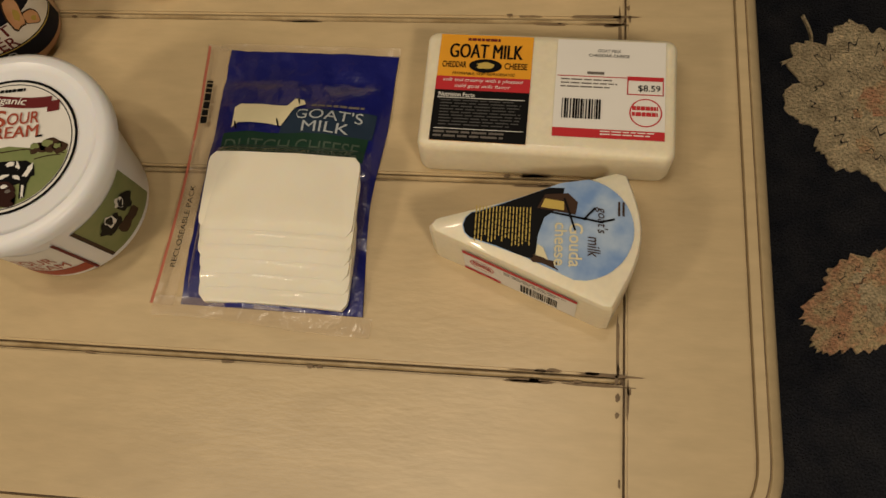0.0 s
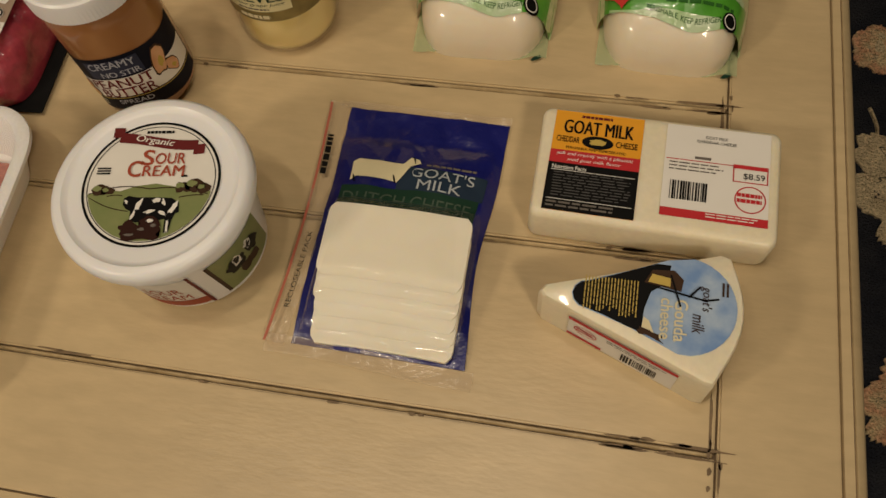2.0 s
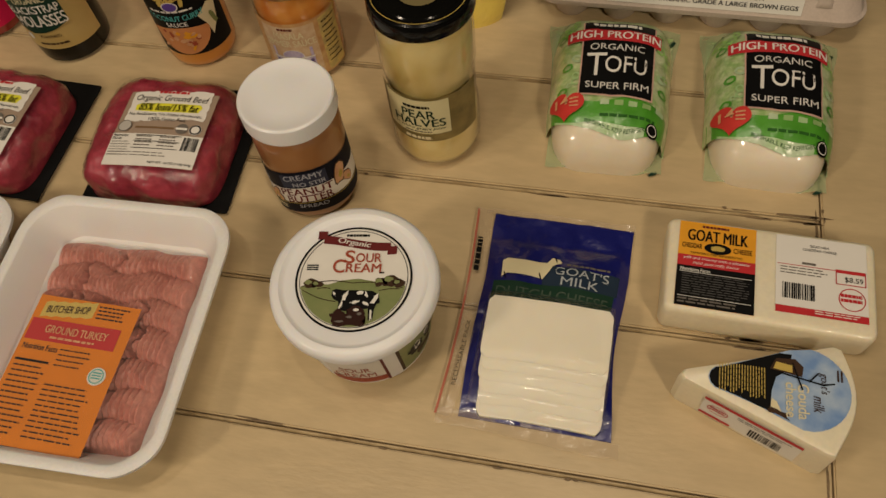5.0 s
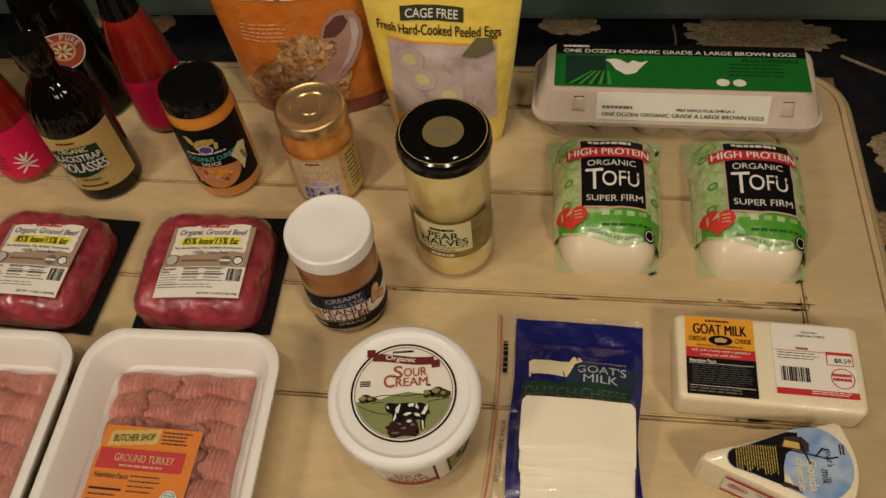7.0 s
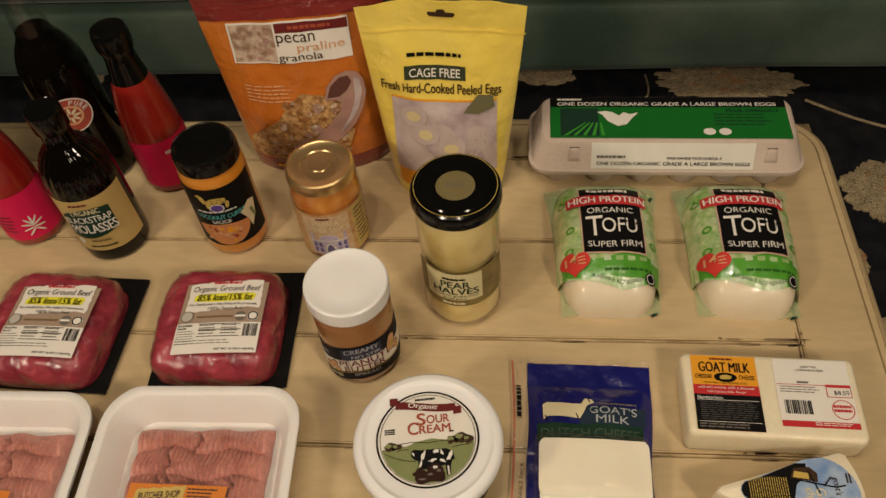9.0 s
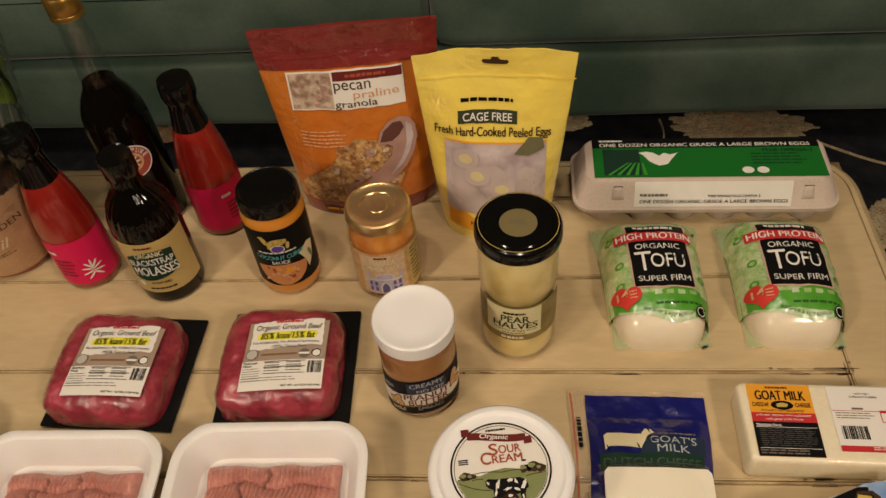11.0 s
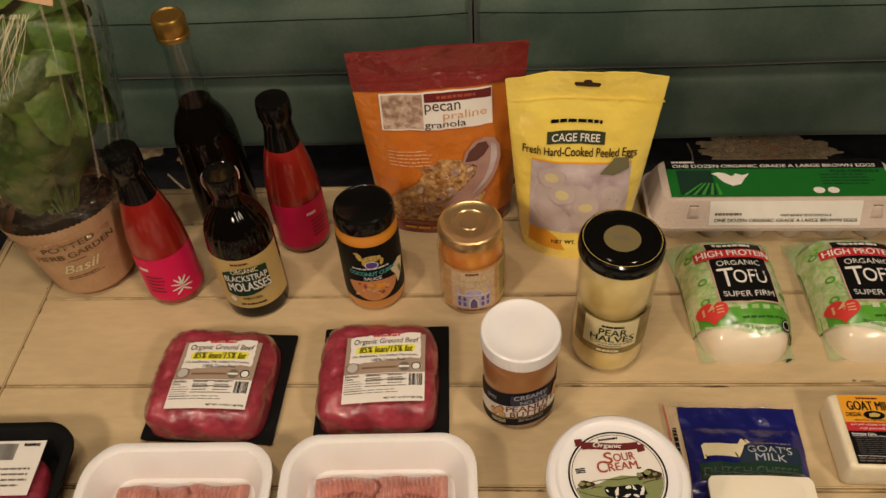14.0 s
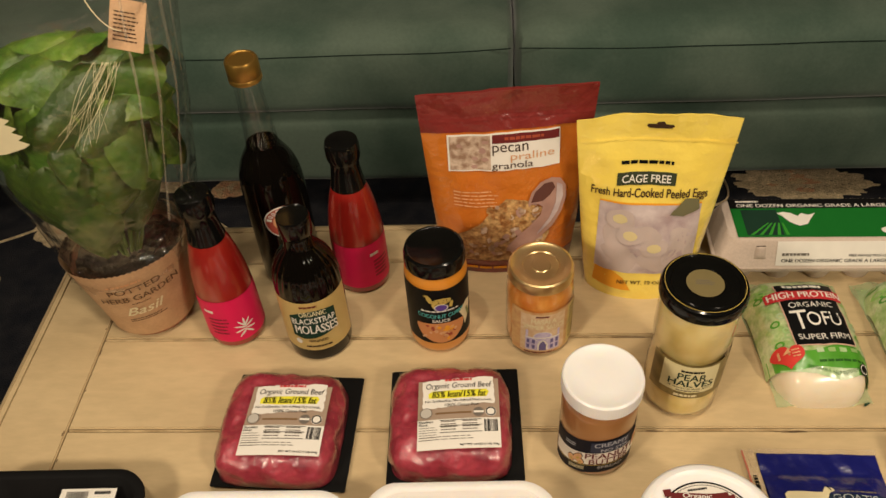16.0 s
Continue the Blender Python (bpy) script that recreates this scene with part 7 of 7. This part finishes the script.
turkey(at(-0.0285, 0.1785, 1.5), 3)
turkey(at(-0.2110, 0.1690, 1.0), 8)


def black_tray_pack():
    t = empty("black_tray_meat_pack", at(-0.4030, 0.1900, 1.5), "black foam tray of dark red meat with a price label", "meat pack")
    foam_tray(t, 0.0880, 0.1080, 0.0330, BLACK_PLASTIC)
    bm = pillow(0.136, 0.172, 0.021, 4, 4, 1.8, 0.004, 5, 72, 18, 0.2)
    for v in bm.verts:
        v.co.z += 0.0055
    part("meat", bm, BEEF, t)
    s = lambda u, v, h=0: Vector((u, v, 0.0282 + h))
    patch("price_label", s, (0.0060, 0.0350, 0.0580, 0.0900), PAPER, t, 0.0005, nu=8, nv=6)
    barcode(s, (0.0120, 0.0700, 0.0320, 0.0870), t, 0.0009, 4)
    bars(s, (0.0380, 0.0820, 0.0540, 0.0870), 1, BLACK_INK, t, 0.0009, 0.6, 3)
    bars(s, (0.0120, 0.0400, 0.0540, 0.0620), 4, GREY_INK, t, 0.0009, 0.35, 3)
    part("wrap_film", grid(lambda u, v: Vector((u * 0.079, v * 0.099, 0.0325 - 0.0025 * (1 - u ** 4) * (1 - v ** 4))), 20, 24, -1, 1, -1, 1), clear("dark_tray_film", rough=0.12, ior=1.3, bump=0.6, bump_scale=40, bump_depth=0.004), t, "taut clear film")


black_tray_pack()


# ---- potted basil ----
def leaf_mesh(length, width, cup, curl_, seed):
    n, m = 12, 6

    def f(u, v):
        w = width * max(0.0, math.sin(math.pi * min(u ** 0.8, 1))) ** 0.6 * (1 - 0.15 * u)
        x = v * w / 2
        z = -cup * (abs(v) ** 1.8) * w - curl_ * u * u * length + 0.0022 * math.sin(u * 26 + abs(v) * 4) * abs(v) * (1 - u) + 0.0015 * noise.noise(Vector((u * 5, v * 3, seed)))
        z -= 0.0012 * math.exp(-(v * 7) ** 2)
        return Vector((x, u * length, z))
    bm = grid(f, n, m, 0, 1, -1, 1)
    bmesh.ops.remove_doubles(bm, verts=bm.verts, dist=0.00005)
    me = mesh_of(bm, "leaf", True, 80)
    me.materials.append(LEAF)
    return me


def basil():
    t = empty("potted_basil", at(-0.3890, 0.5260, 0), "potted basil plant in kraft paper and clear sleeve", "plant")
    H = 0.118
    part("pot", lathe([(0, 0.001), (0.041, 0.001), (0.0435, 0.004), (0.0455, 0.015), (0.062, 0.100), (0.060, 0.100), (0.055, 0.092), (0, 0.092)], 48), TERRACOTTA, t, "terracotta plastic pot")
    R = lambda v: 0.0462 + 0.0215 * (v / H) ** 1.1
    bm = bmesh.new()
    n = 144
    rows = []
    for j in range(9):
        row = []
        for i in range(n):
            a = 2 * math.pi * i / n
            v = 0.010 + (H - 0.010) * j / 8
            if j == 8:
                v += 0.0011 * (1 if i % 2 else -1) + 0.008 * math.sin(a * 1.0 + 2.5)
            r = R(v) * (1 + 0.012 * noise.noise(Vector((math.cos(a) * 3, math.sin(a) * 3, v * 18))))
            row.append(bm.verts.new((r * math.cos(a), r * math.sin(a), v)))
        rows.append(row)
    for a, b in zip(rows, rows[1:]):
        for i in range(n):
            j = (i + 1) % n
            bm.faces.new((a[i], a[j], b[j], b[i]))
    part("paper_wrap", bm, KRAFT, t, "brown kraft paper with a zigzag edge")
    bm = lathe([(0, 0.098), (0.03, 0.099), (0.058, 0.096)], 40)
    for v in bm.verts:
        v.co.z += 0.004 * noise.noise(v.co * 90)
    part("soil", bm, SOIL, t)
    s0 = around(R, 18)
    s = lambda u, v, h=0: s0(u, v + 0.014 + 0.14 * u, h)
    letters("POTTED", s, (-0.024, 0.0800, 0.032, 0.0890), KRAFT_INK, t, 0.0016, 0.01, arc=0.0)
    letters("HERB GARDEN", s, (-0.036, 0.0655, 0.050, 0.0745), KRAFT_INK, t, 0.0016, 0.01)
    letters("Basil", s, (-0.016, 0.0400, 0.026, 0.0540), CREAM_INK, t, 0.0016, 0.01, 0.4)
    bars(s, (-0.022, 0.0930, 0.016, 0.0965), 1, PEACH, t, 0.0016, 0.9, 4)
    bars(s, (-0.006, 0.0595, 0.014, 0.0605), 1, BROWN_INK, t, 0.0016, 0.9, 4, False)
    bars(s, (-0.016, 0.0265, 0.024, 0.0330), 2, BROWN_INK, t, 0.0016, 0.35, 5)
    rnd = random.Random(12)
    meshes = [leaf_mesh(L, W, c, k, i) for i, (L, W, c, k) in enumerate(((0.064, 0.050, 0.46, 0.38), (0.078, 0.062, 0.40, 0.48), (0.052, 0.040, 0.52, 0.30), (0.084, 0.068, 0.38, 0.52), (0.040, 0.028, 0.5, 0.25)))]
    for k in range(14):
        a = 2 * math.pi * k / 14 + rnd.uniform(-0.2, 0.2)
        spread = rnd.uniform(0.012, 0.046)
        top = Vector((0.024 + spread * math.cos(a), spread * math.sin(a), rnd.uniform(0.260, 0.330) - 0.5 * spread))
        foot = Vector((0.3 * spread * math.cos(a), 0.3 * spread * math.sin(a), 0.094))
        bm = bmesh.new()
        prev = None
        for i in range(9):
            q = i / 8
            c = foot.lerp(top, q) + Vector((math.cos(a), math.sin(a), 0)) * 0.010 * math.sin(q * math.pi)
            r = 0.0022 - 0.0011 * q
            row = [bm.verts.new(c + Vector((r * math.cos(x), r * math.sin(x), 0))) for x in [2 * math.pi * e / 6 for e in range(6)]]
            if prev:
                for e in range(6):
                    bm.faces.new((prev[e], prev[(e + 1) % 6], row[(e + 1) % 6], row[e]))
            prev = row
        part("stem", bm, STEM, t)

    def hang(p, out, k, droop, spin, me, stray=0.5):
        """A leaf whose blade lies against the crown at p, face outwards, tip hanging."""
        tip = (Vector((0, 0, -1)) * droop + out * (1.25 - droop) + Vector((rnd.uniform(-stray, stray), rnd.uniform(-stray, stray), rnd.uniform(-0.2, 0.3)))).normalized()
        tip = (tip - out * tip.dot(out) * 0.6).normalized()
        side = tip.cross(out).normalized()
        face = side.cross(tip).normalized()
        turn = Matrix((side, tip, face)).transposed().to_4x4()
        ob = new("leaf", me)
        ob.parent = t
        ob.matrix_local = Matrix.Translation(p - tip * 0.035 * k) @ turn @ Matrix.Rotation(spin, 4, "Y") @ Matrix.Diagonal((k, k, k, 1))
    middle, size = Vector((0.018, 0.0, 0.270)), Vector((0.078, 0.068, 0.092))
    for shell, count in ((1.0, 58), (0.62, 34)):
        for k in range(count):
            h = 1 - 2 * (k + 0.5) / count
            a = k * 2.399963 + rnd.uniform(-0.25, 0.25)
            w = math.sqrt(max(0.0, 1 - h * h))
            out = Vector((w * math.cos(a), w * math.sin(a), h))
            lump = shell * (1 + 0.10 * noise.noise(out * 2.2))
            p = middle + Vector((out.x * size.x, out.y * size.y, out.z * size.z)) * lump
            if p.z < 0.215 and p.x < 0.0:
                continue
            up = (out + Vector((0, 0, 0.45))).normalized()
            hang(p, up, rnd.uniform(0.70, 1.08), rnd.uniform(0.55, 0.95) - 0.4 * max(0.0, h), rnd.uniform(-0.7, 0.7), meshes[rnd.choice((0, 1, 3, 1, 2) if h < 0.7 else (0, 2, 4, 1))])
    for x, y, z, k in ((0.004, -0.078, 0.228, 1.12), (0.012, -0.072, 0.190, 0.90), (-0.046, -0.062, 0.272, 1.08), (-0.034, -0.066, 0.232, 0.86), (0.048, -0.060, 0.240, 0.90), (0.056, -0.048, 0.285, 0.95), (0.010, -0.070, 0.292, 0.98)):
        hang(Vector((x, y, z)), Vector((x * 6, -1, 0.45)).normalized(), k, 0.95, rnd.uniform(-0.25, 0.25), meshes[3], 0.12)

    def sleeve(a, q):
        r = 0.062 + 0.056 * q ** 0.8
        r *= 1 + 0.05 * math.sin(3 * a + 4 * q) + 0.035 * noise.noise(Vector((math.cos(a) * 4, math.sin(a) * 4, q * 5)))
        return Vector((0.026 * q + r * math.cos(a), 0.85 * r * math.sin(a), 0.085 + 0.335 * q))
    part("clear_sleeve", grid(sleeve, 96, 40, 0, 2 * math.pi, 0, 1), SLEEVE, t, "crinkled clear plastic sleeve")
    def collar(a, q):
        r = 0.0660 - 0.012 * q + 0.006 * noise.noise(Vector((math.cos(a) * 7, math.sin(a) * 7, q * 2))) + 0.002 * noise.noise(Vector((math.cos(a) * 22, math.sin(a) * 22, q * 5)))
        return Vector((r * math.cos(a), r * math.sin(a), 0.100 + 0.030 * q + 0.004 * noise.noise(Vector((math.cos(a) * 9, math.sin(a) * 9, 3)))))
    part("crumpled_film_collar", grid(collar, 160, 10, 0, 2 * math.pi, 0, 1), clear("crumpled_film", rough=0.08, ior=2.1, bump=1.0, bump_scale=90, bump_depth=0.006), t, "crumpled shiny film round the soil")
    # Pale haze in this film's colour paints the highlight streaks along the creases.
    crease = clear("sleeve_crease_glint", rough=0.10, ior=1.8, bump=0.8, bump_scale=60, haze=0.30, haze_colour=(0.75, 0.66, 0.5))
    for a, q0, q1, w in ((-18, 0.10, 1.0, 0.020), (-30, 0.25, 1.0, 0.014), (-8, 0.30, 1.0, 0.010), (-150, 0.0, 0.55, 0.018), (-164, 0.05, 0.6, 0.012), (-128, 0.0, 0.30, 0.012), (-140, 0.0, 0.48, 0.010), (-157, 0.0, 0.52, 0.008), (-172, 0.0, 0.60, 0.016), (-40, 0.5, 1.0, 0.008)):
        part("sleeve_crease", grid(lambda u, q, a=a: sleeve(radians(a) + u * (1 + 0.4 * math.sin(q * 9)), q) * 1.006, 3, 30, -w, w, q0, q1), crease, t, "folded crease in the sleeve, its highlight painted as pale haze")
    tag = part("kraft_tag", rbox(-0.0135, 0.0135, -0.0004, 0.0004, -0.019, 0.019, 0.0003, 1), KRAFT, t, "kraft paper tag with small print")
    tag.matrix_local = Matrix.Translation((0.1160, -0.0600, 0.3960)) @ Matrix.Rotation(radians(14), 4, "Y") @ Matrix.Rotation(radians(-25), 4, "X")
    bars(lambda u, v, h=0: Vector((u, -0.0004 - h, v)), (-0.010, -0.014, 0.010, 0.010), 8, BROWN_INK, tag, 0.0004, 0.35, 6)
    cord = []
    for i in range(25):
        q = i / 24
        cord.append(Vector((0.104 - 0.016 * math.sin(math.pi * q) + 0.008 * q, -0.064, 0.428 + 0.034 * math.cos(math.pi * q))))
    bm = bmesh.new()
    prev = None
    for c in cord:
        row = [bm.verts.new(c + Vector((0.0006 * math.cos(x), 0.0006 * math.sin(x), 0))) for x in (0, 1.57, 3.14, 4.71)]
        if prev:
            for e in range(4):
                bm.faces.new((prev[e], prev[(e + 1) % 4], row[(e + 1) % 4], row[e]))
        prev = row
    part("tag_string", bm, CREAM_INK, t, "thin pale string holding the tag")
    zig = [(-0.060, 0.332), (-0.010, 0.338)] + [((0.004 if k % 2 else -0.003) + 0.0012 * k, 0.334 - 0.004 * k) for k in range(9)] + [(-0.012, 0.296), (-0.060, 0.292)]
    poly("zigzag_edge", facing(-0.086), zig, CREAM_INK, t, 0.0004, "pale zigzag-cut paper edge")
    rn = random.Random(5)
    bm = bmesh.new()
    for k in range(18):
        a0 = Vector((0.100 + rn.uniform(-0.006, 0.006), -0.080, 0.377))
        a1 = Vector((rn.uniform(0.036, 0.076), -0.082 - rn.uniform(0, 0.008), rn.uniform(0.298, 0.318)))
        prev = None
        for i in range(8):
            q = i / 7
            c = a0.lerp(a1, q) + Vector((0.006 * math.sin(q * 3 + k), -0.004 * math.sin(q * math.pi), 0))
            row = [bm.verts.new(c + Vector((0.00016 * math.cos(x), 0, 0.00016 * math.sin(x)))) for x in (0, 2.1, 4.2)]
            if prev:
                for e in range(3):
                    bm.faces.new((prev[e], prev[(e + 1) % 3], row[(e + 1) % 3], row[e]))
            prev = row
    part("raffia_tuft", bm, CREAM_INK, t, "frayed pale raffia tie", kind="stuff")


basil()
